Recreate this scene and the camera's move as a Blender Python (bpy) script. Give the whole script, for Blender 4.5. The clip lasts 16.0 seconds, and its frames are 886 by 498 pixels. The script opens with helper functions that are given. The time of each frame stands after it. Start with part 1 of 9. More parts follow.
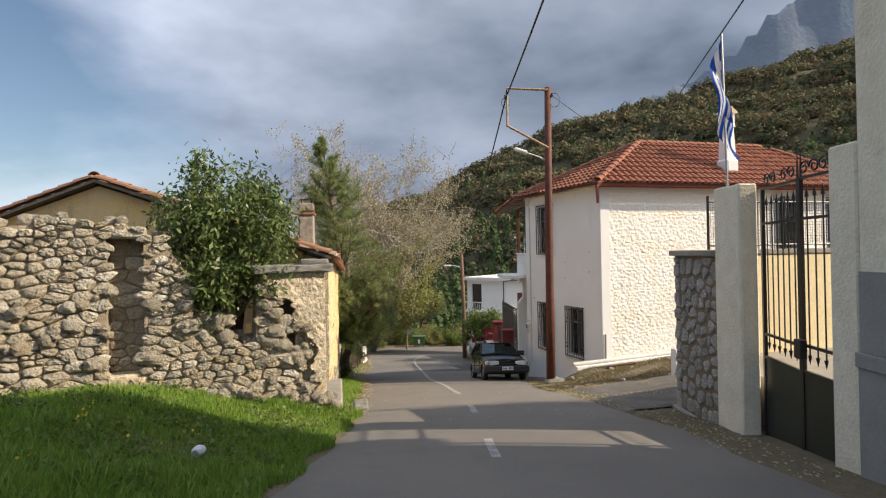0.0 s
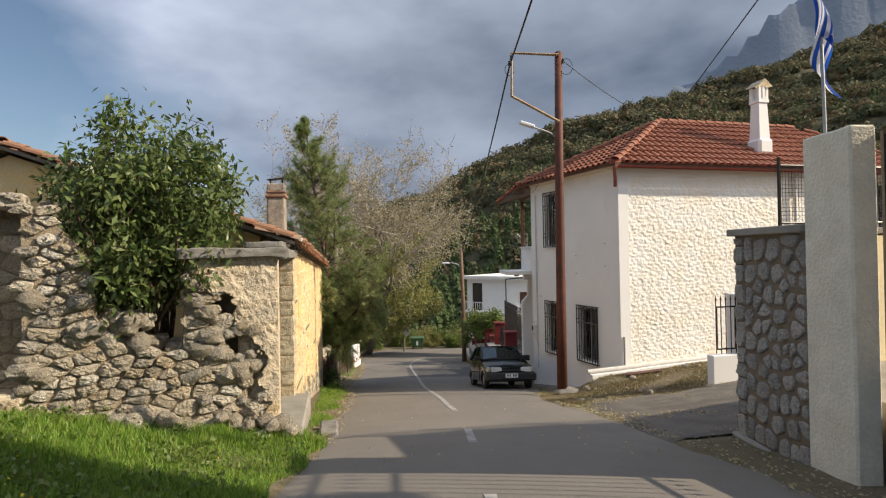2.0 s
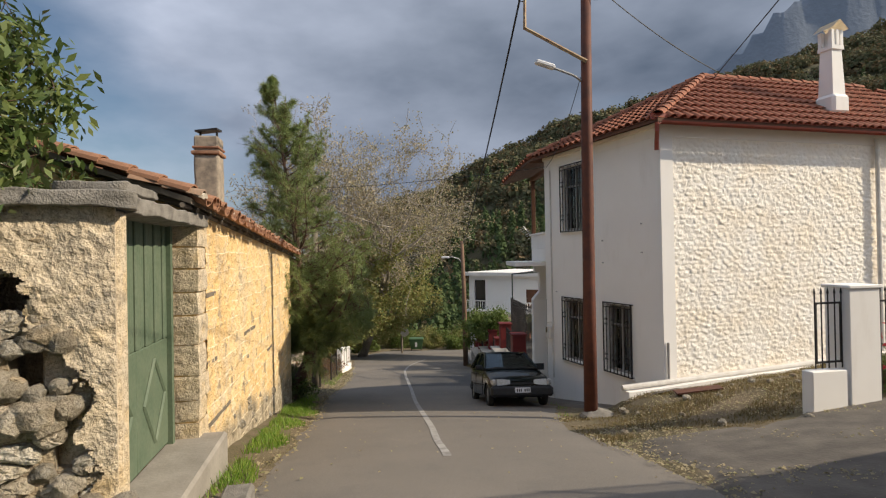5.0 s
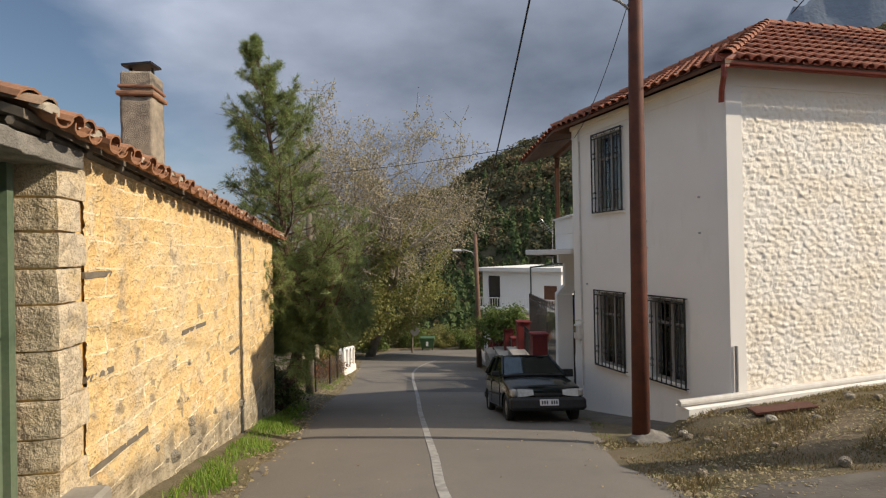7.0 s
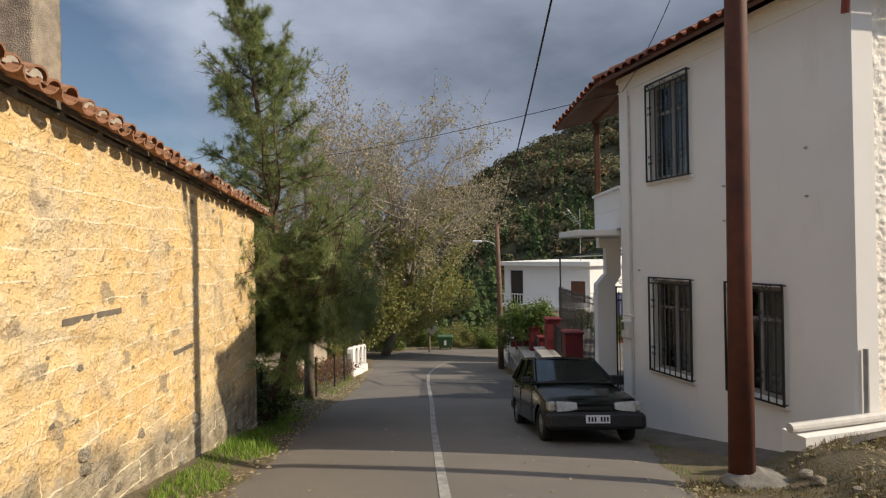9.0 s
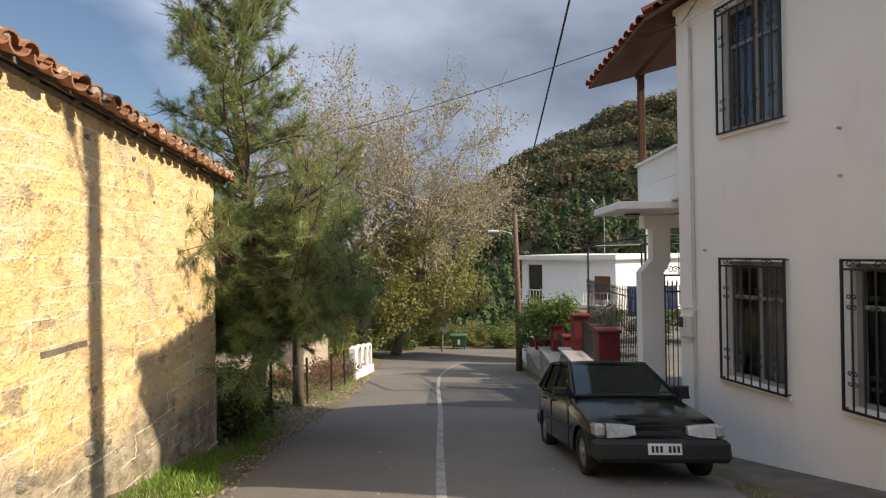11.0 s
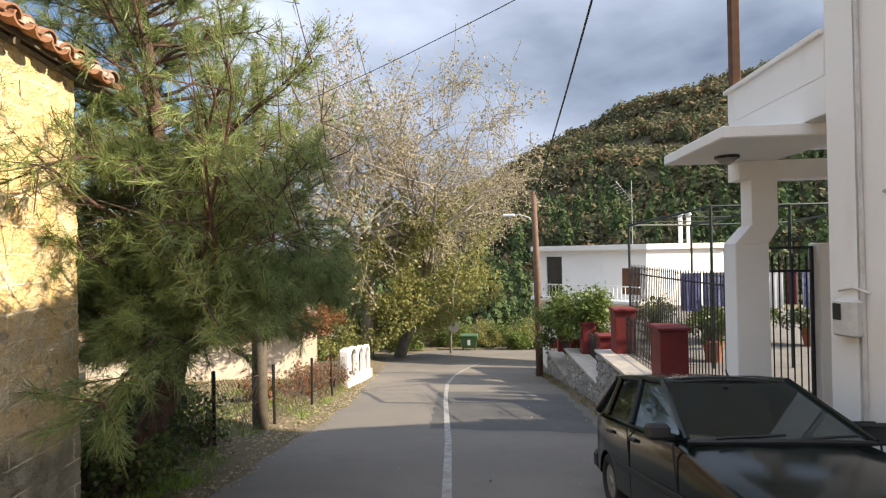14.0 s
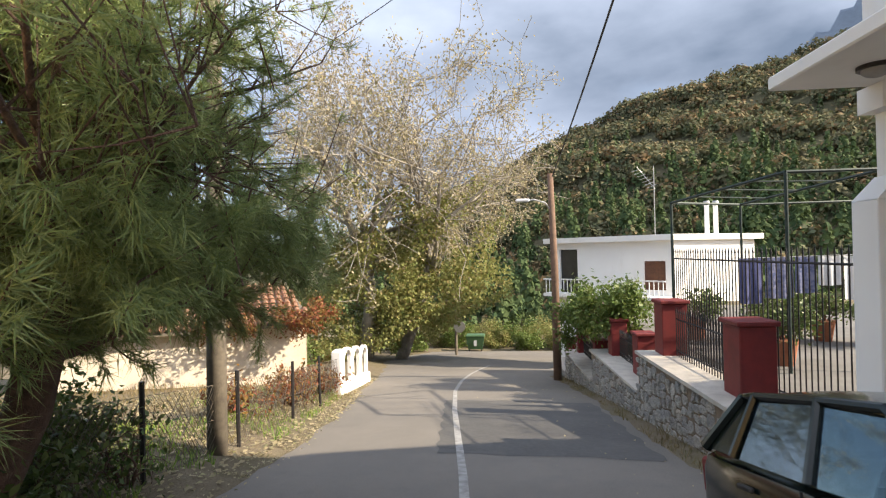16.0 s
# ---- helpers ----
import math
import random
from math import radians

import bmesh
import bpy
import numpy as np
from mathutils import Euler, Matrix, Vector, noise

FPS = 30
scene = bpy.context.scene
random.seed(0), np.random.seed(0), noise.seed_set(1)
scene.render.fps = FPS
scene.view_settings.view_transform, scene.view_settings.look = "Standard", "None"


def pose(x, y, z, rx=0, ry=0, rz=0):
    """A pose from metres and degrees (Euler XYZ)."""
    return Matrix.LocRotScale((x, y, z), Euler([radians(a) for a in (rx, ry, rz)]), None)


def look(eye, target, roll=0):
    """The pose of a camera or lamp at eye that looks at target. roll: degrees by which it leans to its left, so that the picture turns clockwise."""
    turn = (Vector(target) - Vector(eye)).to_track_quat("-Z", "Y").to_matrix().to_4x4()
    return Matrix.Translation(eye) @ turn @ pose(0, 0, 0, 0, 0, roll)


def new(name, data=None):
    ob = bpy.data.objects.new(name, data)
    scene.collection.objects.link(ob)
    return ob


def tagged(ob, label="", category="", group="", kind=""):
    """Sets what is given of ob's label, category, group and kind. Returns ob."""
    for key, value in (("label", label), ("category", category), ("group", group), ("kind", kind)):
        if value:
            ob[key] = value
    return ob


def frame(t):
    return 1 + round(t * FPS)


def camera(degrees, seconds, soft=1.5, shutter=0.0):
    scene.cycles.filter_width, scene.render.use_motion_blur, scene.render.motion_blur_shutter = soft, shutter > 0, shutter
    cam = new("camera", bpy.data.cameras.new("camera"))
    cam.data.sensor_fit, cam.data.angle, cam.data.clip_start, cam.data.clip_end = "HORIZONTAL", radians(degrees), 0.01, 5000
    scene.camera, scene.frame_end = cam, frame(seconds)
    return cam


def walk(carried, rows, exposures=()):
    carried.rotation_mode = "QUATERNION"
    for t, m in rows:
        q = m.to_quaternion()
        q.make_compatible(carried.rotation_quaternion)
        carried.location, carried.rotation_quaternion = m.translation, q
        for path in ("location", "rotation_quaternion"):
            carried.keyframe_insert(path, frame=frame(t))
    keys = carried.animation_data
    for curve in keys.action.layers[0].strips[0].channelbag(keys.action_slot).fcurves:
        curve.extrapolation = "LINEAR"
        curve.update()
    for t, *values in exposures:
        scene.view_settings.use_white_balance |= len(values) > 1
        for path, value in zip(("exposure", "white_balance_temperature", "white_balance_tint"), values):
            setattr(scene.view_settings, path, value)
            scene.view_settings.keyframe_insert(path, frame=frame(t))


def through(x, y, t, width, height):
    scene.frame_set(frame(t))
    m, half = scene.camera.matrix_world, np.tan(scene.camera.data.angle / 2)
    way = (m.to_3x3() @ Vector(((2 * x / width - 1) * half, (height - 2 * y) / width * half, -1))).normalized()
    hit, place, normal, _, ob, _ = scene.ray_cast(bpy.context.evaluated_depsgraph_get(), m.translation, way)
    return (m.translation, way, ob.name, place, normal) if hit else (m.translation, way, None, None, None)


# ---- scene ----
cam = camera(80.8, 16.0, soft=1.2)
# seconds, eye x y z, yaw, pitch, roll
ROWS = [
    (0.0, 0.091, 0.034, 1.431, 0.27, 0.36, 1.05),
    (0.5, 0.182, 0.581, 1.371, 0.28, 0.36, 1.07),
    (1.0, 0.218, 1.108, 1.299, 0.32, 0.38, 1.07),
    (1.5, 0.232, 1.622, 1.224, 0.35, 0.43, 1.07),
    (2.0, 0.242, 2.131, 1.152, 0.36, 0.46, 1.05),
    (2.5, 0.259, 2.640, 1.085, 0.36, 0.49, 1.05),
    (3.0, 0.284, 3.152, 1.022, 0.34, 0.49, 1.04),
    (3.5, 0.317, 3.670, 0.962, 0.35, 0.49, 1.04),
    (4.0, 0.355, 4.196, 0.901, 0.40, 0.47, 1.04),
    (4.5, 0.394, 4.729, 0.839, 0.50, 0.44, 1.05),
    (5.0, 0.430, 5.271, 0.773, 0.67, 0.41, 1.05),
    (5.5, 0.458, 5.821, 0.701, 0.92, 0.38, 1.06),
    (6.0, 0.477, 6.376, 0.622, 1.25, 0.35, 1.07),
    (6.5, 0.485, 6.936, 0.536, 1.66, 0.33, 1.07),
    (7.0, 0.483, 7.500, 0.444, 2.12, 0.30, 1.06),
    (7.5, 0.472, 8.065, 0.347, 2.63, 0.29, 1.05),
    (8.0, 0.455, 8.630, 0.246, 3.17, 0.27, 1.04),
    (8.5, 0.433, 9.192, 0.144, 3.71, 0.25, 1.01),
    (9.0, 0.410, 9.752, 0.041, 4.23, 0.24, 0.99),
    (9.5, 0.387, 10.306, -0.060, 4.72, 0.22, 0.96),
    (10.0, 0.365, 10.854, -0.158, 5.16, 0.21, 0.94),
    (10.5, 0.345, 11.396, -0.252, 5.53, 0.19, 0.92),
    (11.0, 0.325, 11.930, -0.342, 5.84, 0.17, 0.92),
    (11.5, 0.302, 12.458, -0.429, 6.09, 0.16, 0.92),
    (12.0, 0.274, 12.979, -0.514, 6.28, 0.15, 0.93),
    (12.5, 0.234, 13.495, -0.598, 6.43, 0.15, 0.97),
    (13.0, 0.180, 14.007, -0.684, 6.55, 0.17, 1.02),
    (13.5, 0.106, 14.518, -0.774, 6.66, 0.19, 1.08),
    (14.0, 0.014, 15.032, -0.869, 6.78, 0.23, 1.16),
    (14.5, -0.095, 15.551, -0.970, 6.90, 0.28, 1.24),
    (15.0, -0.209, 16.081, -1.074, 7.02, 0.32, 1.31),
    (15.5, -0.310, 16.628, -1.178, 7.12, 0.35, 1.35),
    (16.0, -0.365, 17.197, -1.272, 7.11, 0.33, 1.34),
]
walk(cam, [(t, pose(x, y, z, 90 + pitch, roll, yaw)) for t, x, y, z, yaw, pitch, roll in ROWS],
     exposures=[(0.0, 0.5), (1.5, 0.42), (3.0, 0.28), (4.0, 0.2), (6.5, 0.08), (9.0, 0.06), (11.5, 0.65), (13.5, 1.02), (16.0, 1.2)])

# ---- world, sun ----
SUN_EL, SUN_AZ = radians(31.3), radians(-7.0)
SUN_DIR = Vector((math.cos(SUN_EL) * math.cos(SUN_AZ), math.cos(SUN_EL) * math.sin(SUN_AZ), math.sin(SUN_EL)))
world = bpy.data.worlds.new("world")
scene.world = world
world.use_nodes = True
wn, wl = world.node_tree.nodes, world.node_tree.links
wn.clear()
w_out = wn.new("ShaderNodeOutputWorld")
w_bg = wn.new("ShaderNodeBackground")
w_sky = wn.new("ShaderNodeTexSky")
w_sky.sky_type, w_sky.sun_disc = "NISHITA", False
w_sky.sun_elevation, w_sky.sun_rotation = SUN_EL, math.pi / 2 - SUN_AZ
w_sky.air_density, w_sky.dust_density = 1.0, 1.2
w_bg.inputs["Strength"].default_value = 0.083
w_tc = wn.new("ShaderNodeTexCoord")
w_map = wn.new("ShaderNodeMapping")
w_map.inputs["Scale"].default_value = (1.0, 1.0, 2.2)
w_map.inputs["Location"].default_value = (0.62, 0.2, 0.35)
w_map.inputs["Rotation"].default_value = (0.0, radians(9), 0.0)
w_n1 = wn.new("ShaderNodeTexNoise")
w_n1.inputs["Scale"].default_value, w_n1.inputs["Detail"].default_value, w_n1.inputs["Roughness"].default_value = 1.3, 8, 0.5
w_n2 = wn.new("ShaderNodeTexNoise")
w_n2.inputs["Scale"].default_value, w_n2.inputs["Detail"].default_value = 2.3, 7
w_cov = wn.new("ShaderNodeValToRGB")
w_cov.color_ramp.elements[0].position, w_cov.color_ramp.elements[1].position = 0.5, 0.66
w_cov.color_ramp.elements[0].color, w_cov.color_ramp.elements[1].color = (0.0, 0.0, 0.0, 1), (1, 1, 1, 1)
w_tone = wn.new("ShaderNodeValToRGB")
w_tone.color_ramp.elements[0].position, w_tone.color_ramp.elements[1].position = 0.36, 0.7
w_tone.color_ramp.elements[0].color, w_tone.color_ramp.elements[1].color = (2.6, 3.15, 4.1, 1), (7.8, 8.35, 9.7, 1)
# a dark cloud bank lies over the mountains ahead, with brighter broken cloud elsewhere
w_dot = wn.new("ShaderNodeVectorMath")
w_dot.operation = "DOT_PRODUCT"
w_dot.inputs[1].default_value = Vector((0.22, 0.86, 0.46)).normalized()
w_bank = wn.new("ShaderNodeValToRGB")
w_bank.color_ramp.elements[0].position, w_bank.color_ramp.elements[1].position = 0.1, 0.97
w_bank.color_ramp.elements[0].color, w_bank.color_ramp.elements[1].color = (1.75, 1.7, 1.64, 1), (0.5, 0.53, 0.57, 1)
w_el = w_bank.color_ramp.elements.new(0.62)
w_el.color = (1.1, 1.12, 1.17, 1)
# cloud thins out low down on the open side of the valley
w_dot2 = wn.new("ShaderNodeVectorMath")
w_dot2.operation = "DOT_PRODUCT"
w_dot2.inputs[1].default_value = (0.3, 0.08, 0.42)
w_add = wn.new("ShaderNodeMath")
w_add.operation = "ADD"
w_shade = wn.new("ShaderNodeMix")
w_shade.data_type, w_shade.blend_type = "RGBA", "MULTIPLY"
w_shade.inputs["Factor"].default_value = 1.0
w_mix = wn.new("ShaderNodeMix")
w_mix.data_type = "RGBA"
wl.new(w_tc.outputs["Generated"], w_map.inputs["Vector"])
wl.new(w_map.outputs["Vector"], w_n1.inputs["Vector"])
wl.new(w_map.outputs["Vector"], w_n2.inputs["Vector"])
wl.new(w_tc.outputs["Generated"], w_dot2.inputs[0])
wl.new(w_dot2.outputs["Value"], w_add.inputs[0])
wl.new(w_n1.outputs["Fac"], w_add.inputs[1])
wl.new(w_add.outputs[0], w_cov.inputs["Fac"])
wl.new(w_n2.outputs["Fac"], w_tone.inputs["Fac"])
wl.new(w_cov.outputs["Color"], w_mix.inputs["Factor"])
wl.new(w_sky.outputs["Color"], w_mix.inputs["A"])
wl.new(w_tc.outputs["Generated"], w_dot.inputs[0])
wl.new(w_dot.outputs["Value"], w_bank.inputs["Fac"])
wl.new(w_tone.outputs["Color"], w_shade.inputs["A"])
wl.new(w_bank.outputs["Color"], w_shade.inputs["B"])
wl.new(w_shade.outputs["Result"], w_mix.inputs["B"])
wl.new(w_mix.outputs["Result"], w_bg.inputs["Color"])
wl.new(w_bg.outputs["Background"], w_out.inputs["Surface"])

sun = new("sun", bpy.data.lights.new("sun", "SUN"))
sun.data.energy, sun.data.angle, sun.data.color = 5.0, radians(0.6), (1.0, 0.86, 0.66)
sun.matrix_world = look(SUN_DIR * 50, (0, 0, 0))


# ---- building helpers ----
def lin(c):
    """Linear colour from sRGB 0..255."""
    return tuple(((v / 255) / 12.92 if v / 255 < 0.04045 else ((v / 255 + 0.055) / 1.055) ** 2.4) for v in c) + (1.0,)


class Mat:
    """A node material built step by step."""

    def __init__(self, name, rough=0.8, metal=0.0, spec=0.4):
        self.m = bpy.data.materials.new(name)
        self.m.use_nodes = True
        self.n, self.l = self.m.node_tree.nodes, self.m.node_tree.links
        self.b = self.n["Principled BSDF"]
        self.b.inputs["Roughness"].default_value = rough
        self.b.inputs["Metallic"].default_value = metal
        self.b.inputs["Specular IOR Level"].default_value = spec
        self.tc = self.n.new("ShaderNodeTexCoord")
        self.co = self.tc.outputs["Object"]
        self.bumped = None

    def world_coords(self):
        g = self.n.new("ShaderNodeNewGeometry")
        self.co = g.outputs["Position"]
        return self

    def noise(self, scale, detail=4, rough=0.55, stretch=None, dist=0.0):
        t = self.n.new("ShaderNodeTexNoise")
        t.inputs["Scale"].default_value, t.inputs["Detail"].default_value = scale, detail
        t.inputs["Roughness"].default_value, t.inputs["Distortion"].default_value = rough, dist
        co = self.co
        if stretch:
            mp = self.n.new("ShaderNodeMapping")
            mp.inputs["Scale"].default_value = stretch
            self.l.new(co, mp.inputs["Vector"])
            co = mp.outputs["Vector"]
        self.l.new(co, t.inputs["Vector"])
        return t.outputs["Fac"]

    def ramp(self, fac, stops):
        r = self.n.new("ShaderNodeValToRGB")
        e = r.color_ramp.elements
        while len(e) < len(stops):
            e.new(0.5)
        for el, (p, c) in zip(e, stops):
            el.position, el.color = p, (c if len(c) == 4 else (*c, 1))
        self.l.new(fac, r.inputs["Fac"])
        return r.outputs["Color"]

    def mix(self, fac, a, b, how="MIX"):
        m = self.n.new("ShaderNodeMix")
        m.data_type, m.blend_type = "RGBA", how
        for sock, v in (("Factor", fac), ("A", a), ("B", b)):
            if hasattr(v, "is_output"):
                self.l.new(v, m.inputs[sock])
            elif sock == "Factor":
                m.inputs[sock].default_value = v
            else:
                m.inputs[sock].default_value = v if len(v) == 4 else (*v, 1)
        return m.outputs["Result"]

    def random(self, island=False):
        g = self.n.new("ShaderNodeNewGeometry" if island else "ShaderNodeObjectInfo")
        return g.outputs["Random Per Island" if island else "Random"]

    def color(self, c):
        if hasattr(c, "is_output"):
            self.l.new(c, self.b.inputs["Base Color"])
        else:
            self.b.inputs["Base Color"].default_value = c if len(c) == 4 else (*c, 1)
        return self

    def bump(self, fac, strength=0.5, dist=0.01):
        b = self.n.new("ShaderNodeBump")
        b.inputs["Strength"].default_value, b.inputs["Distance"].default_value = strength, dist
        self.l.new(fac, b.inputs["Height"])
        if self.bumped:
            self.l.new(self.bumped, b.inputs["Normal"])
        self.bumped = b.outputs["Normal"]
        self.l.new(self.bumped, self.b.inputs["Normal"])
        return self


def plain(name, c1, c2, scale=6.0, rough=0.75, metal=0.0, bump=0.3, dist=0.004, jitter=0.0, spec=0.4, island=False):
    """A two-tone weathered surface: broad patches and fine grain, with relief."""
    m = Mat(name, rough, metal, spec)
    broad, fine = m.noise(scale, 5), m.noise(scale * 9, 3)
    c = m.mix(m.ramp(broad, [(0.35, (0, 0, 0)), (0.68, (1, 1, 1))]), c1, c2)
    c = m.mix(0.22, c, m.ramp(fine, [(0.3, tuple(v * 0.55 for v in c1[:3])), (0.7, tuple(min(1, v * 1.2) for v in c2[:3]))]))
    if jitter:
        c = m.mix(1.0, c, m.ramp(m.random(island), [(0, (1 - jitter,) * 3), (1, (1 + jitter * 0.6,) * 3)]), "MULTIPLY")
    m.color(c)
    if bump:
        m.bump(fine, bump, dist)
    return m.m


ORIGIN = {}


def thing(name, at=(0, 0, 0), label="", category="", group="", kind="", rz=0.0):
    ob = new(name)
    ob.empty_display_size = 0.2
    ob.location = at
    ob.rotation_euler.z = radians(rz)
    ORIGIN[ob.name] = Vector(at) if not rz else Vector((0, 0, 0))
    return tagged(ob, label, category, group, kind)


def origin(ob):
    return ORIGIN.get(ob.name, Vector((0, 0, 0)))


def part(name, bm, material, parent=None, label="", smooth=False, fix=True, kind=""):
    """Links a bmesh, in its thing's space, as one mesh object under a thing or a part."""
    if fix:
        bmesh.ops.recalc_face_normals(bm, faces=bm.faces)
    me = bpy.data.meshes.new(name)
    if parent is not None:
        off = origin(parent)
        if off.length:
            bmesh.ops.translate(bm, verts=bm.verts, vec=-off)
    bm.to_mesh(me)
    bm.free()
    if smooth:
        me.shade_smooth()
    me.materials.append(material)
    ob = new(name, me)
    if parent is not None:
        ob.parent = parent
        ORIGIN[ob.name] = origin(parent)
    return tagged(ob, label, kind=kind)


def arrays(name, verts, faces, material, parent=None, smooth=False, label="", kind=""):
    """A mesh object from numpy arrays: verts (n, 3), faces (m, 3 or 4)."""
    me = bpy.data.meshes.new(name)
    verts, faces = np.asarray(verts, np.float32), np.asarray(faces, np.int32)
    if parent is not None:
        verts = verts - np.array(origin(parent), np.float32)
    k = faces.shape[1]
    me.vertices.add(len(verts))
    me.vertices.foreach_set("co", verts.ravel())
    me.loops.add(faces.size)
    me.loops.foreach_set("vertex_index", faces.ravel())
    me.polygons.add(len(faces))
    me.polygons.foreach_set("loop_start", np.arange(0, faces.size, k, dtype=np.int32))
    me.update(calc_edges=True)
    me.validate()
    if smooth:
        me.shade_smooth()
    me.materials.append(material)
    ob = new(name, me)
    if parent is not None:
        ob.parent = parent
        ORIGIN[ob.name] = origin(parent)
    return tagged(ob, label, kind=kind)


class Soup:
    """Many small faces gathered into one mesh."""

    def __init__(self, k):
        self.k, self.v, self.f, self.n = k, [], [], 0

    def add(self, verts, faces):
        self.v.append(verts)
        self.f.append(faces + self.n)
        self.n += len(verts)

    def make(self, name, material, parent=None, label="", kind=""):
        return arrays(name, np.concatenate(self.v), np.concatenate(self.f), material, parent, False, label, kind)


def share(ob, name, parent, m, material=None):
    """Another object on the same mesh, at the pose m."""
    o = new(name, ob.data)
    o.parent = parent
    o.matrix_local = m
    return o


def box(bm, lo, hi, m=None, bevel=0.0):
    """A box from corner to corner, with edges broken by bevel, moved by m."""
    made = bmesh.ops.create_cube(bm, size=1.0)["verts"]
    for v in made:
        v.co = Vector([lo[i] + (v.co[i] + 0.5) * (hi[i] - lo[i]) for i in range(3)])
    if bevel:
        edges = list({e for v in made for e in v.link_edges})
        out = bmesh.ops.bevel(bm, geom=edges, offset=bevel, segments=1, affect="EDGES", profile=0.5)
        made = list({v for f in out["faces"] for v in f.verts} | {v for v in made if v.is_valid})
    if m is not None:
        bmesh.ops.transform(bm, matrix=m, verts=made)
    return made


def rod(bm, a, b, r, r2=None, n=8, caps=True):
    """A round bar from a to b."""
    a, b = Vector(a), Vector(b)
    r2 = r if r2 is None else r2
    q = (b - a).to_track_quat("Z", "Y")
    rings = []
    for p, rr in ((a, r), (b, r2)):
        rings.append([bm.verts.new(p + q @ Vector((rr * math.cos(2 * math.pi * i / n), rr * math.sin(2 * math.pi * i / n), 0))) for i in range(n)])
    for i in range(n):
        bm.faces.new((rings[0][i], rings[0][(i + 1) % n], rings[1][(i + 1) % n], rings[1][i]))
    if caps:
        bm.faces.new(rings[0][::-1])
        bm.faces.new(rings[1])


def tube(bm, pts, r, n=6):
    """A bent bar through points; r a number or one for each point."""
    pts = [Vector(p) for p in pts]
    rs = r if hasattr(r, "__len__") else [r] * len(pts)
    rings = []
    for i, p in enumerate(pts):
        d = pts[min(i + 1, len(pts) - 1)] - pts[max(i - 1, 0)]
        q = d.to_track_quat("Z", "Y")
        rings.append([bm.verts.new(p + q @ Vector((rs[i] * math.cos(2 * math.pi * k / n), rs[i] * math.sin(2 * math.pi * k / n), 0))) for k in range(n)])
    for u, v in zip(rings, rings[1:]):
        best = min(range(n), key=lambda s: sum((u[k].co - v[(k + s) % n].co).length for k in range(n)))
        v[:] = v[best:] + v[:best]
        for k in range(n):
            bm.faces.new((u[k], u[(k + 1) % n], v[(k + 1) % n], v[k]))
    bm.faces.new(rings[0][::-1])
    bm.faces.new(rings[-1])


def scroll(bm, m, r=0.06, turns=1.4, w=0.007, flip=1):
    """A wrought-iron scroll in the xz plane of m."""
    pts = []
    for i in range(15):
        k = i / 14
        a = 2 * math.pi * turns * k
        rr = r * (1 - 0.75 * k)
        pts.append(m @ Vector((flip * (rr * math.cos(a) - r), 0, rr * math.sin(a))))
    tube(bm, pts, w, 4)


def wall_frame(a, b, outward):
    """The frame of a wall from a to b in plan: x along it, y outward, z up."""
    a, b = Vector((*a[:2], 0)), Vector((*b[:2], 0))
    x = (b - a).normalized()
    y = Vector((-x.y, x.x, 0))
    if y.dot(Vector((*outward[:2], 0))) < 0:
        y = -y
    m = Matrix.Identity(4)
    for i in range(3):
        m[i][0], m[i][1], m[i][2], m[i][3] = x[i], y[i], (0, 0, 1)[i], a[i]
    return m, (b - a).length


def wall_with_holes(bm, m, length, z0, z1, thick, holes=(), bevel=0.0):
    """A wall's body, its outer face at y = 0 of m, with rectangular holes (s0, s1, z0, z1) right through it."""
    xs = sorted({0, length, *[h[0] for h in holes], *[h[1] for h in holes]})
    zs = sorted({z0, z1, *[h[2] for h in holes], *[h[3] for h in holes]})
    grid = {}

    def v(i, k, d):
        if (i, k, d) not in grid:
            grid[i, k, d] = bm.verts.new(m @ Vector((xs[i], -thick * d, zs[k])))
        return grid[i, k, d]

    def solid(i, k):
        if not (0 <= i < len(xs) - 1 and 0 <= k < len(zs) - 1):
            return False
        cx, cz = (xs[i] + xs[i + 1]) / 2, (zs[k] + zs[k + 1]) / 2
        return not any(h[0] < cx < h[1] and h[2] < cz < h[3] for h in holes)

    for i in range(len(xs) - 1):
        for k in range(len(zs) - 1):
            if not solid(i, k):
                continue
            bm.faces.new((v(i, k, 0), v(i + 1, k, 0), v(i + 1, k + 1, 0), v(i, k + 1, 0)))
            bm.faces.new((v(i, k, 1), v(i, k + 1, 1), v(i + 1, k + 1, 1), v(i + 1, k, 1)))
            for (di, dk, p, q) in ((-1, 0, (i, k), (i, k + 1)), (1, 0, (i + 1, k + 1), (i + 1, k)), (0, -1, (i + 1, k), (i, k)), (0, 1, (i, k + 1), (i + 1, k + 1))):
                if not solid(i + di, k + dk):
                    bm.faces.new((v(*p, 0), v(*q, 0), v(*q, 1), v(*p, 1)))


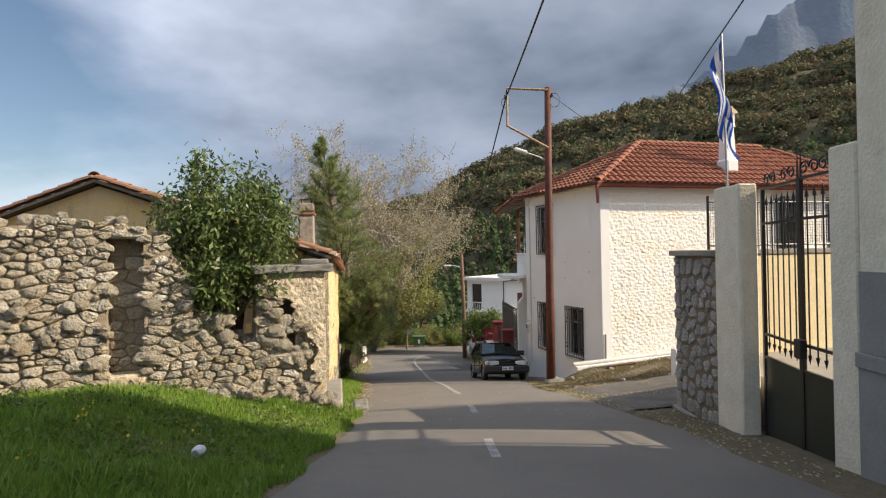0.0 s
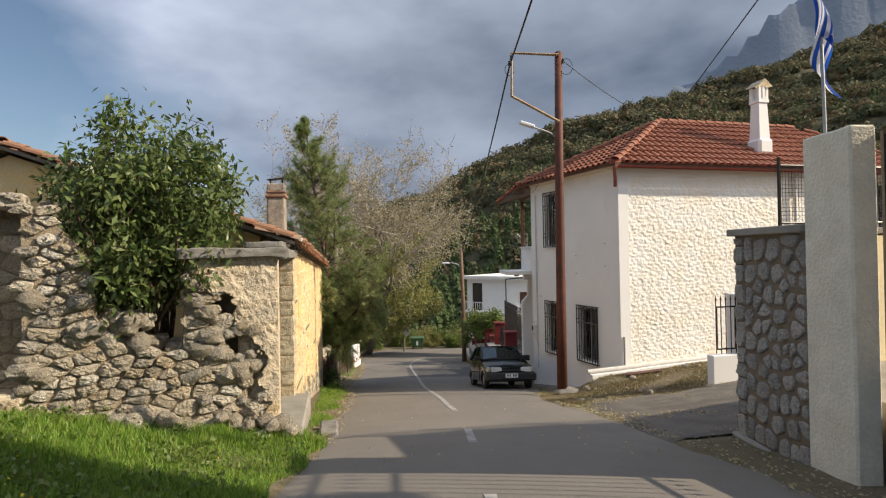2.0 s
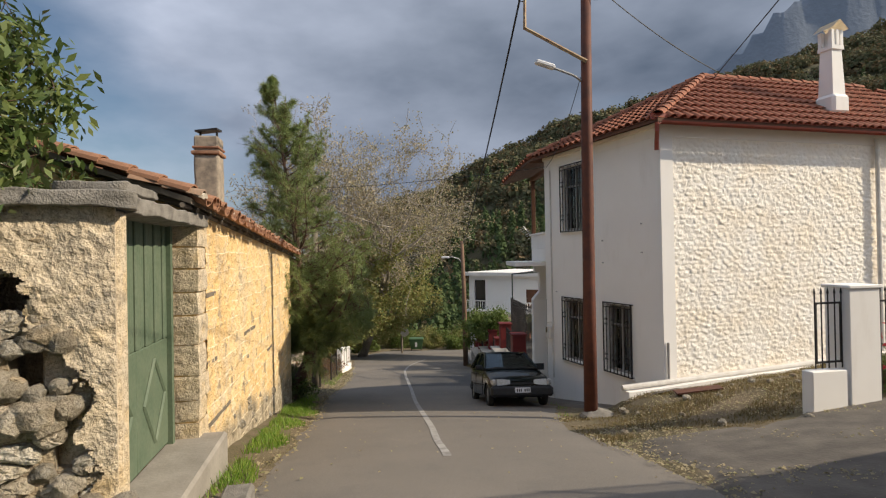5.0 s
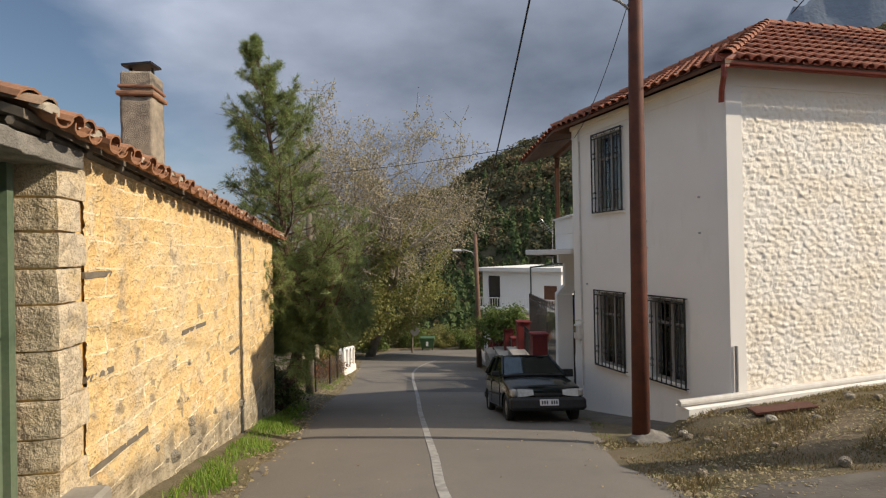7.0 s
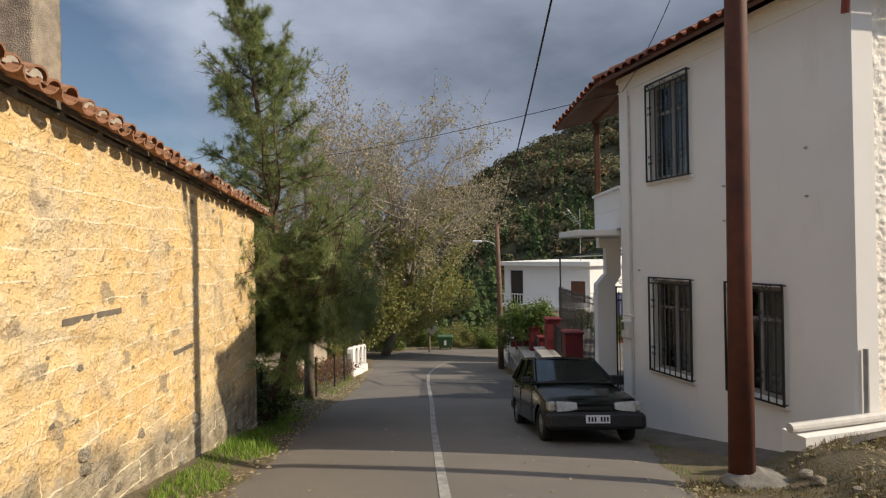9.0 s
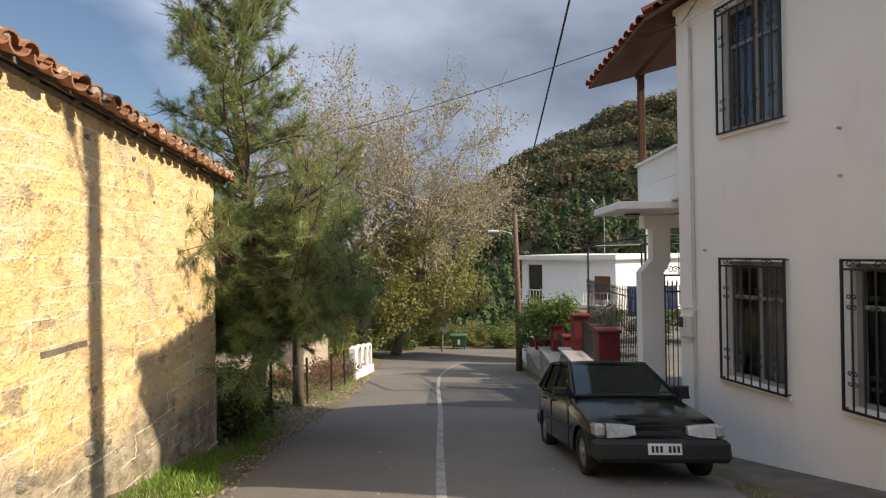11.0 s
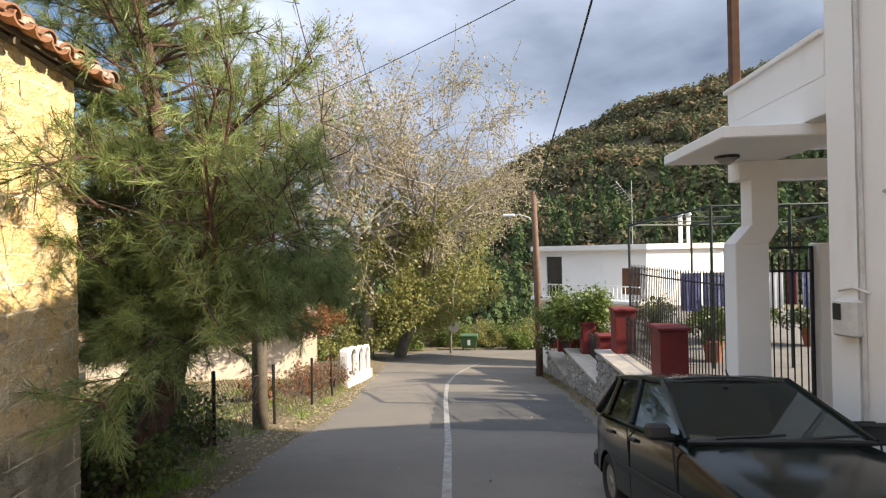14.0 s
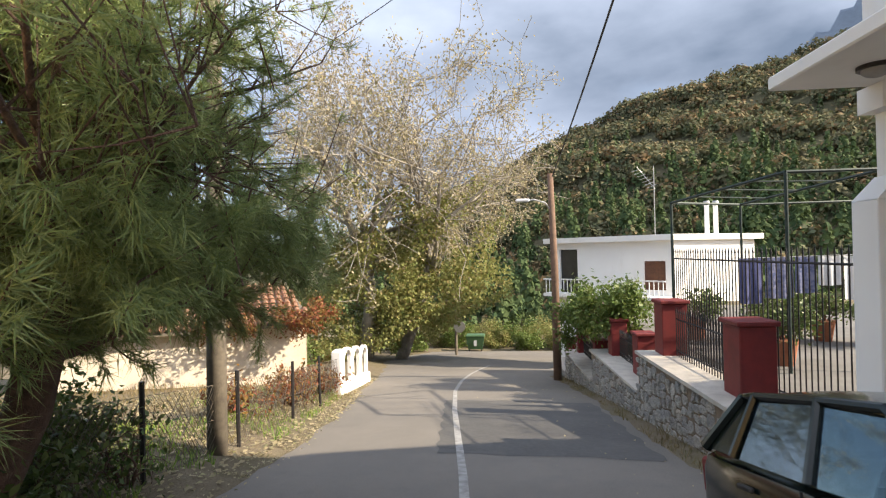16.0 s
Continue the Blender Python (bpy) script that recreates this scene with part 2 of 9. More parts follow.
def cells(width, height, n, seed, stretch=1.6, inside=None):
    """Irregular stones that fill a rectangle: convex outlines, as lists of (s, z)."""
    rnd = np.random.RandomState(seed)
    p = rnd.rand(n, 2) * (width, height * stretch)
    grid = np.stack(np.meshgrid(np.linspace(0, width, 70), np.linspace(0, height * stretch, 70)), -1).reshape(-1, 2)
    for _ in range(4):
        near = ((grid[:, None] - p[None]) ** 2).sum(-1).argmin(1)
        for i in range(n):
            sel = grid[near == i]
            if len(sel):
                p[i] = p[i] * 0.45 + sel.mean(0) * 0.55
    out = []
    for i in range(n):
        poly = [(0, 0), (width, 0), (width, height * stretch), (0, height * stretch)]
        order = np.argsort(((p - p[i]) ** 2).sum(1))[1:16]
        for j in order:
            mid, d = (p[i] + p[j]) / 2, p[j] - p[i]
            res = []
            for a, b in zip(poly, poly[1:] + poly[:1]):
                fa, fb = np.dot(np.array(a) - mid, d), np.dot(np.array(b) - mid, d)
                if fa <= 0:
                    res.append(a)
                if fa * fb < 0:
                    k = fa / (fa - fb)
                    res.append((a[0] + (b[0] - a[0]) * k, a[1] + (b[1] - a[1]) * k))
            poly = res
            if len(poly) < 3:
                break
        if len(poly) < 3:
            continue
        poly = [(a, b / stretch) for a, b in poly]
        if inside is None or inside(sum(a for a, _ in poly) / len(poly), sum(b for _, b in poly) / len(poly)):
            out.append(poly)
    return out


def stone_mesh(poly, joint, proud, rnd, back=0.03):
    """One stone with a broken, domed face: outline in x and z, face towards +y, about its own centre. Returns mesh and centre."""
    keep = [poly[0]]
    for q in poly[1:]:
        if math.hypot(q[0] - keep[-1][0], q[1] - keep[-1][1]) > 0.03:
            keep.append(q)
    if len(keep) < 3:
        return None
    cx, cz = sum(a for a, _ in keep) / len(keep), sum(b for _, b in keep) / len(keep)
    size = math.sqrt(sum((a - cx) ** 2 + (b - cz) ** 2 for a, b in keep) / len(keep))
    if size < joint * 1.6:
        return None
    k0 = 1 - joint / size
    fine = []
    for (a, b), (a2, b2) in zip(keep, keep[1:] + keep[:1]):
        cut_ = 0.12 if math.hypot(a2 - a, b2 - b) > 0.07 else 0.0
        w = rnd.uniform(-0.09, 0.06)
        for k in ((0.16, 0.5, 0.84) if cut_ else (0.5,)):
            p, q = a + (a2 - a) * k, b + (b2 - b) * k
            bow = 1 + (w if k == 0.5 else w * 0.3 - 0.02)
            fine.append((cx + (p - cx) * bow, cz + (q - cz) * bow))
    keep = fine
    rings = []
    tx, tz = rnd.uniform(-0.3, 0.3), rnd.uniform(-0.3, 0.3)
    for k, y in ((k0, -back), (k0, proud * 0.3), (k0 * 0.9, proud * 0.8), (k0 * 0.5, proud)):
        rings.append([((a - cx) * k * (1 + rnd.uniform(-0.04, 0.04)), y + (rnd.uniform(-0.2, 0.2) * proud + (tx * (a - cx) + tz * (b - cz)) * k * 0.5) * (y > 0), (b - cz) * k * (1 + rnd.uniform(-0.04, 0.04))) for a, b in keep])
    n = len(keep)
    verts = [v for r in rings for v in r] + [(rnd.uniform(-0.01, 0.01), proud * rnd.uniform(0.9, 1.15), 0)]
    faces = []
    for r in range(3):
        for i in range(n):
            faces.append((r * n + i, r * n + (i + 1) % n, (r + 1) * n + (i + 1) % n, (r + 1) * n + i))
    for i in range(n):
        faces.append((3 * n + i, 3 * n + (i + 1) % n, 4 * n))
    me = bpy.data.meshes.new("stone")
    me.from_pydata(verts, [], faces)
    bm = bmesh.new()
    bm.from_mesh(me)
    bmesh.ops.recalc_face_normals(bm, faces=bm.faces)
    bm.to_mesh(me)
    bm.free()
    return me, (cx, cz)


def lay_stones(parent, m, polys, joint, proud, material, seed, name="stone"):
    """Stones on a wall's face, each an object of its own under parent."""
    rnd = random.Random(seed)
    off = Matrix.Translation(-origin(parent))
    rest = Soup(4)
    for k, poly in enumerate(polys):
        got = stone_mesh(poly, joint, proud * rnd.uniform(0.7, 1.35), rnd)
        if got is None:
            continue
        me, (cx, cz) = got
        if k >= 300:
            a = np.array(m @ Matrix.Translation((cx, 0, cz)))
            co = np.array([v.co[:] for v in me.vertices])
            fa = np.array([t for p in me.polygons for t in ([p.vertices[:]] if len(p.vertices) == 3 else [(p.vertices[0], p.vertices[1], p.vertices[2]), (p.vertices[0], p.vertices[2], p.vertices[3])])])
            rest.add(co @ a[:3, :3].T + a[:3, 3], fa)
            bpy.data.meshes.remove(me)
            continue
        me.materials.append(material)
        o = new(name, me)
        o.parent = parent
        o.matrix_local = off @ m @ Matrix.Translation((cx, 0, cz))
    if rest.n:
        rest.make("stonework", material, parent, kind="stuff")


def rough_block(bm, lo, hi, m, cuts, amp, seed):
    """A block of weathered stone or cast concrete with uneven faces and worn edges."""
    tmp = bmesh.new()
    box(tmp, lo, hi, None)
    bmesh.ops.subdivide_edges(tmp, edges=tmp.edges[:], cuts=cuts, use_grid_fill=True)
    o = Vector((seed * 3.7, seed * 1.3, seed * 2.1))
    mid = (Vector(lo) + Vector(hi)) / 2
    half = (Vector(hi) - Vector(lo)) / 2
    for v in tmp.verts:
        near = sum(1 for k in range(3) if half[k] - abs(v.co[k] - mid[k]) < 0.004)
        d = noise.noise_vector(v.co * 5 + o) * amp + noise.noise_vector(v.co * 17 + o) * amp * 0.6
        if near > 1:
            d -= (v.co - mid).normalized() * amp * (0.6 + noise.noise(v.co * 6 + o)) * (near - 1)
        v.co += d
    me = bpy.data.meshes.new("block")
    bmesh.ops.transform(tmp, matrix=m, verts=tmp.verts)
    tmp.to_mesh(me)
    tmp.free()
    bm.from_mesh(me)
    bpy.data.meshes.remove(me)


# ---- materials ----
def asphalt():
    m = Mat("asphalt", 0.88, 0, 0.3).world_coords()
    broad, mid, fine = m.noise(0.35, 4, 0.6), m.noise(2.2, 5), m.noise(90, 2)
    c = m.ramp(broad, [(0.3, (0.155, 0.136, 0.114)), (0.7, (0.23, 0.2, 0.166))])
    c = m.mix(m.ramp(mid, [(0.52, (0, 0, 0)), (0.75, (0.5, 0.5, 0.5))]), c, (0.125, 0.115, 0.103))
    c = m.mix(0.35, c, m.ramp(fine, [(0.25, (0.05, 0.05, 0.05)), (0.75, (0.27, 0.26, 0.25))]))
    m.color(c)
    return m.bump(fine, 0.45, 0.006).m


def soil():
    m = Mat("soil", 0.95, 0, 0.1).world_coords()
    broad, mid, fine = m.noise(0.5, 5), m.noise(4, 5), m.noise(40, 4)
    c = m.ramp(broad, [(0.35, (0.19, 0.15, 0.105)), (0.65, (0.13, 0.125, 0.065))])
    c = m.mix(m.ramp(mid, [(0.4, (0, 0, 0)), (0.65, (1, 1, 1))]), c, (0.22, 0.18, 0.13))
    c = m.mix(0.4, c, m.ramp(fine, [(0.3, (0.04, 0.033, 0.02)), (0.7, (0.26, 0.21, 0.14))]))
    m.color(c)
    return m.bump(fine, 0.8, 0.03).m


def rough_white():
    m = Mat("white_painted_stone", 0.85, 0, 0.25)
    a, b = m.noise(1.2, 4), m.noise(14, 4)
    c = m.mix(m.ramp(a, [(0.4, (0, 0, 0)), (0.7, (1, 1, 1))]), (0.9, 0.86, 0.79), (0.88, 0.79, 0.66))
    c = m.mix(m.ramp(b, [(0.58, (0, 0, 0)), (0.8, (0.5, 0.5, 0.5))]), c, (0.74, 0.66, 0.54))
    m.color(c)
    return m.bump(m.noise(26, 4, 0.6), 0.5, 0.02).bump(m.noise(75, 3), 0.35, 0.006).m


def white_plaster():
    m = Mat("white_plaster", 0.8, 0, 0.3)
    a, b, d = m.noise(0.8, 5), m.noise(30, 3), m.noise(2.5, 5, 0.6, (1, 1, 0.25))
    c = m.mix(m.ramp(a, [(0.3, (0, 0, 0)), (0.7, (1, 1, 1))]), (0.86, 0.84, 0.81), (0.81, 0.785, 0.755))
    c = m.mix(m.ramp(d, [(0.58, (0, 0, 0)), (0.85, (0.35, 0.35, 0.35))]), c, (0.58, 0.53, 0.47))
    m.color(c)
    return m.bump(b, 0.12, 0.003).m


def yellow_render():
    m = Mat("yellow_render", 0.9, 0, 0.2)
    a, b, d, e = m.noise(0.9, 6, 0.62), m.noise(5.5, 6, 0.65), m.noise(36, 4), m.noise(2.1, 5, 0.6, (1, 1, 0.35))
    c = m.ramp(a, [(0.3, (0.62, 0.38, 0.13)), (0.5, (0.70, 0.48, 0.2)), (0.7, (0.66, 0.5, 0.28))])
    c = m.mix(m.ramp(b, [(0.5, (0, 0, 0)), (0.72, (0.85, 0.85, 0.85))]), c, (0.62, 0.52, 0.37))
    c = m.mix(m.ramp(e, [(0.6, (0, 0, 0)), (0.74, (0.75, 0.75, 0.75))]), c, (0.33, 0.27, 0.19))
    c = m.mix(0.25, c, m.ramp(d, [(0.3, (0.3, 0.2, 0.09)), (0.7, (0.85, 0.66, 0.36))]))
    m.color(c)
    return m.bump(b, 0.35, 0.03).bump(d, 0.5, 0.008).m


def stone_grey(name, tones, lichen=(0.33, 0.3, 0.24), jitter=0.35):
    m = Mat(name, 0.92, 0, 0.2)
    a, b, d = m.noise(7, 5), m.noise(28, 5, 0.65), m.noise(3, 4)
    r = m.random()
    c = m.ramp(r, [(i / (len(tones) - 1), t) for i, t in enumerate(tones)])
    c = m.mix(m.ramp(a, [(0.42, (0, 0, 0)), (0.68, (0.8, 0.8, 0.8))]), c, lichen)
    c = m.mix(m.ramp(b, [(0.52, (0, 0, 0)), (0.74, (0.62, 0.62, 0.62))]), c, (0.13, 0.115, 0.095))
    m.color(c)
    pale = m.noise(2.2, 4, 0.6)
    c = m.mix(m.ramp(pale, [(0.54, (0, 0, 0)), (0.7, (0.6, 0.6, 0.6))]), c, (0.62, 0.58, 0.51))
    c = m.mix(m.ramp(m.noise(70, 3, 0.6), [(0.32, (0.6, 0.6, 0.6)), (0.46, (0, 0, 0))]), c, (0.09, 0.08, 0.065))
    m.color(c)
    return m.bump(b, 1.0, 0.035).bump(m.noise(75, 4, 0.65), 0.8, 0.01).bump(a, 0.8, 0.05).m


def roof_tile(name, tones, dirt=(0.1, 0.075, 0.055)):
    m = Mat(name, 0.85, 0, 0.25)
    a, b = m.noise(5, 5), m.noise(40, 4)
    c = m.ramp(m.random(True), [(i / (len(tones) - 1), t) for i, t in enumerate(tones)])
    c = m.mix(m.ramp(a, [(0.48, (0, 0, 0)), (0.75, (0.75, 0.75, 0.75))]), c, dirt)
    c = m.mix(0.25, c, m.ramp(b, [(0.3, (0.1, 0.05, 0.03)), (0.7, (0.5, 0.24, 0.14))]))
    m.color(c)
    return m.bump(b, 0.5, 0.006).m


def leaf_mat(name, tones, gloss=0.5, through=0.25):
    m = Mat(name, gloss, 0, 0.35)
    c = m.ramp(m.random(True), [(i / (len(tones) - 1), t) for i, t in enumerate(tones)])
    m.color(c)
    tr = m.n.new("ShaderNodeBsdfTranslucent")
    mx = m.n.new("ShaderNodeMixShader")
    mx.inputs["Fac"].default_value = through
    m.l.new(c, tr.inputs["Color"])
    m.l.new(m.b.outputs["BSDF"], mx.inputs[1])
    m.l.new(tr.outputs["BSDF"], mx.inputs[2])
    m.l.new(mx.outputs["Shader"], m.n["Material Output"].inputs["Surface"])
    return m.m


def glass_mat(name="window_glass", tint=(0.9, 0.95, 0.95, 1), rough=0.03):
    m = Mat(name, rough, 0, 0.5)
    m.b.inputs["Base Color"].default_value = tint
    m.b.inputs["Transmission Weight"].default_value = 1.0
    m.b.inputs["IOR"].default_value = 1.45
    return m.m


M_ASPHALT, M_SOIL = asphalt(), soil()
M_ROUGHWHITE, M_WHITE, M_YELLOW = rough_white(), white_plaster(), yellow_render()
M_CREAM = plain("cream_render", (0.84, 0.77, 0.63), (0.7, 0.63, 0.5), 3.2, 0.92, bump=1.0, dist=0.016)
M_GREYWASH = plain("grey_dado", (0.3, 0.29, 0.28), (0.24, 0.23, 0.22), 3, 0.9, bump=0.6, dist=0.008)
M_CONCRETE = plain("concrete", (0.34, 0.31, 0.27), (0.24, 0.22, 0.19), 3, 0.92, bump=0.6, dist=0.008)
M_OLDCONC = plain("old_concrete", (0.3, 0.28, 0.25), (0.14, 0.13, 0.115), 7, 0.95, bump=0.9, dist=0.015)
M_DRIVE = plain("driveway_concrete", (0.17, 0.15, 0.127), (0.085, 0.075, 0.065), 2.4, 0.92, bump=0.8, dist=0.01)
M_LINE = plain("road_paint", (0.42, 0.41, 0.39), (0.2, 0.19, 0.18), 7, 0.8, bump=0.4, dist=0.004)
M_RUBBLE = stone_grey("rubble_stone", [(0.34, 0.285, 0.21), (0.54, 0.47, 0.37), (0.42, 0.36, 0.27), (0.7, 0.65, 0.56), (0.52, 0.41, 0.27), (0.37, 0.34, 0.29), (0.6, 0.53, 0.42)], (0.48, 0.41, 0.3))
M_MORTAR = plain("earth_mortar", (0.42, 0.34, 0.235), (0.26, 0.21, 0.155), 6, 0.97, bump=1.0, dist=0.03)
def old_plaster():
    m = Mat("old_lime_plaster", 0.95, 0, 0.15)
    a, b, d, e = m.noise(2.6, 5, 0.6), m.noise(9, 5, 0.65), m.noise(45, 4, 0.6), m.noise(5.2, 6, 0.7, None, 0.6)
    c = m.ramp(a, [(0.32, (0.6, 0.46, 0.27)), (0.5, (0.62, 0.52, 0.38)), (0.68, (0.5, 0.43, 0.33))])
    c = m.mix(m.ramp(b, [(0.5, (0, 0, 0)), (0.7, (0.75, 0.75, 0.75))]), c, (0.33, 0.28, 0.21))
    c = m.mix(m.ramp(d, [(0.28, (0.6, 0.6, 0.6)), (0.48, (0, 0, 0))]), c, (0.16, 0.13, 0.09))
    c = m.mix(m.ramp(e, [(0.485, (0, 0, 0)), (0.5, (0.7, 0.7, 0.7)), (0.515, (0, 0, 0))]), c, (0.13, 0.1, 0.075))
    m.color(c)
    return m.bump(b, 0.9, 0.05).bump(d, 0.8, 0.012).m


M_PLASTER = old_plaster()
M_WALLSTONE = stone_grey("wall_stone", [(0.42, 0.39, 0.35), (0.52, 0.48, 0.43), (0.36, 0.33, 0.3), (0.6, 0.54, 0.48)], (0.46, 0.42, 0.37))
M_JOINT = plain("joint_mortar", (0.27, 0.2, 0.14), (0.17, 0.13, 0.095), 8, 0.95, bump=0.8, dist=0.01)
M_TILE = roof_tile("clay_tile", [(0.25, 0.075, 0.045), (0.36, 0.115, 0.068), (0.29, 0.088, 0.055), (0.42, 0.18, 0.11), (0.19, 0.06, 0.042)])
M_OLDTILE = roof_tile("old_clay_tile", [(0.2, 0.1, 0.065), (0.28, 0.13, 0.08), (0.26, 0.19, 0.135), (0.33, 0.17, 0.1), (0.16, 0.115, 0.085), (0.34, 0.29, 0.22)], (0.13, 0.11, 0.085))
M_IRON = plain("black_iron", (0.02, 0.019, 0.02), (0.035, 0.03, 0.03), 20, 0.45, 0.2, 0.2, 0.002)
M_GREENIRON = plain("dark_green_sheet", (0.018, 0.026, 0.02), (0.028, 0.036, 0.028), 4, 0.5, 0.1, 0.2, 0.002)
M_DOORGREEN = plain("green_paint", (0.085, 0.125, 0.08), (0.13, 0.165, 0.11), 3, 0.65, 0, 0.4, 0.004)
M_POLE = plain("rusty_pole", (0.14, 0.045, 0.025), (0.075, 0.028, 0.02), 5, 0.7, 0.1, 0.4, 0.004)
M_REDPAINT = plain("dark_red_paint", (0.19, 0.022, 0.02), (0.13, 0.018, 0.018), 6, 0.6, 0, 0.4, 0.004)
M_GUTTER = plain("red_gutter", (0.3, 0.06, 0.035), (0.22, 0.045, 0.03), 5, 0.5, 0, 0.2, 0.003)
M_WOOD = plain("brown_wood", (0.16, 0.068, 0.034), (0.09, 0.04, 0.023), 6, 0.7, 0, 0.4, 0.004)
M_GREYWOOD = plain("weathered_wood", (0.2, 0.17, 0.13), (0.12, 0.1, 0.08), 9, 0.9, 0, 0.7, 0.006)
M_BARK = plain("bark", (0.2, 0.12, 0.085), (0.09, 0.055, 0.042), 11, 0.95, 0, 1.0, 0.03)
M_PALEBARK = plain("pale_bark", (0.42, 0.38, 0.32), (0.18, 0.155, 0.13), 3, 0.9, 0, 0.8, 0.02)
# near-black gloss: dark glass, and sheets that paint the shade of rooms
M_DARKGLASS_SHADE = plain("dark_pane_and_room_shade", (0.015, 0.017, 0.02), (0.03, 0.032, 0.035), 2, 0.12, 0, 0, 0, spec=0.6)
M_WIRE = plain("wire", (0.02, 0.02, 0.022), (0.03, 0.03, 0.03), 10, 0.6, 0, 0, 0)
M_GALV = plain("galvanised", (0.45, 0.45, 0.45), (0.36, 0.36, 0.36), 8, 0.45, 0.5, 0.1, 0.002)
M_GLASS = glass_mat()


def thin_glass(name, tint):
    """A tinted pane: clear straight through, glossy towards grazing."""
    m = Mat(name)
    tr, gl, mx, fr_ = m.n.new("ShaderNodeBsdfTransparent"), m.n.new("ShaderNodeBsdfGlossy"), m.n.new("ShaderNodeMixShader"), m.n.new("ShaderNodeFresnel")
    tr.inputs["Color"].default_value = tint
    gl.inputs["Roughness"].default_value, gl.inputs["Color"].default_value = 0.04, (0.26, 0.31, 0.34, 1)
    fr_.inputs["IOR"].default_value = 1.3
    m.l.new(fr_.outputs[0], mx.inputs[0])
    m.l.new(tr.outputs[0], mx.inputs[1])
    m.l.new(gl.outputs[0], mx.inputs[2])
    m.l.new(mx.outputs[0], m.n["Material Output"].inputs["Surface"])
    return m.m


# ---- ground, road ----
YK = (-200, -60, -20, 0, 4.2, 9.75, 13.5, 17.2, 20, 24, 30.2, 42, 52, 60, 75, 110, 400)
ZK = (20, 7.0, 2.3, -0.09, -0.63, -1.49, -2.14, -2.88, -3.5, -4.13, -5.02, -6.85, -8.2, -8.9, -9.6, -14, -40)
YL = (-60, -10, 4.4, 8.5, 12.7, 15.4, 17.3, 19, 22.2, 26, 30, 32, 38, 43, 46, 50, 56)
XL = (-1.9, -1.8, -1.5, -1.4, -1.97, -2.4, -2.65, -3.15, -3.6, -3.85, -4.4, -4.8, -5.7, -6.7, -7.6, -7.6, -5)
YR = (-60, -10, 4.2, 8.3, 11.4, 14, 16.1, 18.35, 20.5, 23.2, 28.5, 31, 35.3, 38, 39.5, 42, 56)
XR = (3.4, 3.4, 3.4, 3.35, 3.0, 2.55, 2.65, 3.1, 2.7, 2.1, 1.85, 1.75, 1.4, 1.2, 2.5, 9, 16)
_ty = np.arange(-220, 420, 0.5)
_tz = np.interp(_ty, YK, ZK)
for _ in range(3):
    _tz = np.convolve(np.pad(_tz, 2, "edge"), np.ones(5) / 5, "valid")


def road_z(y):
    return np.interp(y, _ty, _tz)


def step(a, b, v):
    k = np.clip((v - a) / (b - a), 0, 1)
    return k * k * (3 - 2 * k)


def front_line(x):
    """Plan line of the white house's plinth: y over x."""
    return 16.33 + (x - 3.97) * 0.268


def ground_z(x, y):
    """The height of the ground."""
    x, y = np.asarray(x, float), np.asarray(y, float)
    z = road_z(y)
    dl = np.clip(np.interp(y, YL, XL) - x, 0, None)
    bank = np.minimum(dl * 0.22, 0.62) * (1 - step(9.3, 11, y)) + np.minimum(dl * 0.12, 0.22) * step(9.3, 11, y)
    bank = bank * (1 - step(45, 50, y))
    dr = np.clip(x - np.interp(y, YR, XR), 0, None)
    yard = np.minimum(np.clip(x - 2.9, 0, None) * 0.12, 1.2) * step(7, 10, y)
    yard = yard + 0.22 * step(3.5, 4.3, x) * step(13.6, 15.6, y)
    yard = np.where(y < front_line(x) + 0.1, yard, np.where(x > 9, 0.9, 0.0) * (y < 22))
    upper = np.where((y > 23.2) & (y < 40) & (x > 2.9), np.clip(-3.55 - z, 0, None), 0.0)
    return z + bank + yard + upper


def grid_mesh(name, xs, ys, zf, material, kind="structure", label="", smooth=True):
    gx, gy = np.meshgrid(xs, ys)
    v = np.stack([gx, gy, zf(gx, gy)], -1).reshape(-1, 3)
    nx, ny = len(xs), len(ys)
    i = np.arange(nx - 1)[None] + nx * np.arange(ny - 1)[:, None]
    f = np.stack([i, i + 1, i + nx + 1, i + nx], -1).reshape(-1, 4)
    return arrays(name, v, f, material, smooth=smooth, label=label, kind=kind)


def hum(x, y, k=1.0):
    return (np.sin(x * 2.3 * k + 1.3 * np.sin(y * 1.7 * k)) * np.cos(y * 2.9 * k + np.sin(x * 1.9 * k))) * 0.5


def ground_surface(x, y):
    road = (x > np.interp(y, YL, XL) + 0.1) & (x < np.interp(y, YR, XR) - 0.1)
    near = np.where(road, -0.03, 0.03 * hum(x, y) + 0.012 * hum(x, y, 3.1))
    far = np.hypot(x, y - 20)
    return ground_z(x, y) + near - 0.004 * np.clip(far - 70, 0, None) * (np.abs(x) > 30)


gxs = np.unique(np.round(np.concatenate([np.arange(-12, 13.01, 0.25), -12 - np.geomspace(0.5, 2400, 40), 13 + np.geomspace(0.5, 2400, 40)]), 3))
gys = np.unique(np.round(np.concatenate([np.arange(-10, 60.01, 0.25), -10 - np.geomspace(0.5, 900, 30), 60 + np.geomspace(0.5, 2600, 50)]), 3))
ground = grid_mesh("ground", gxs, gys, ground_surface, M_SOIL, label="bare earth and leaf litter beside the road")

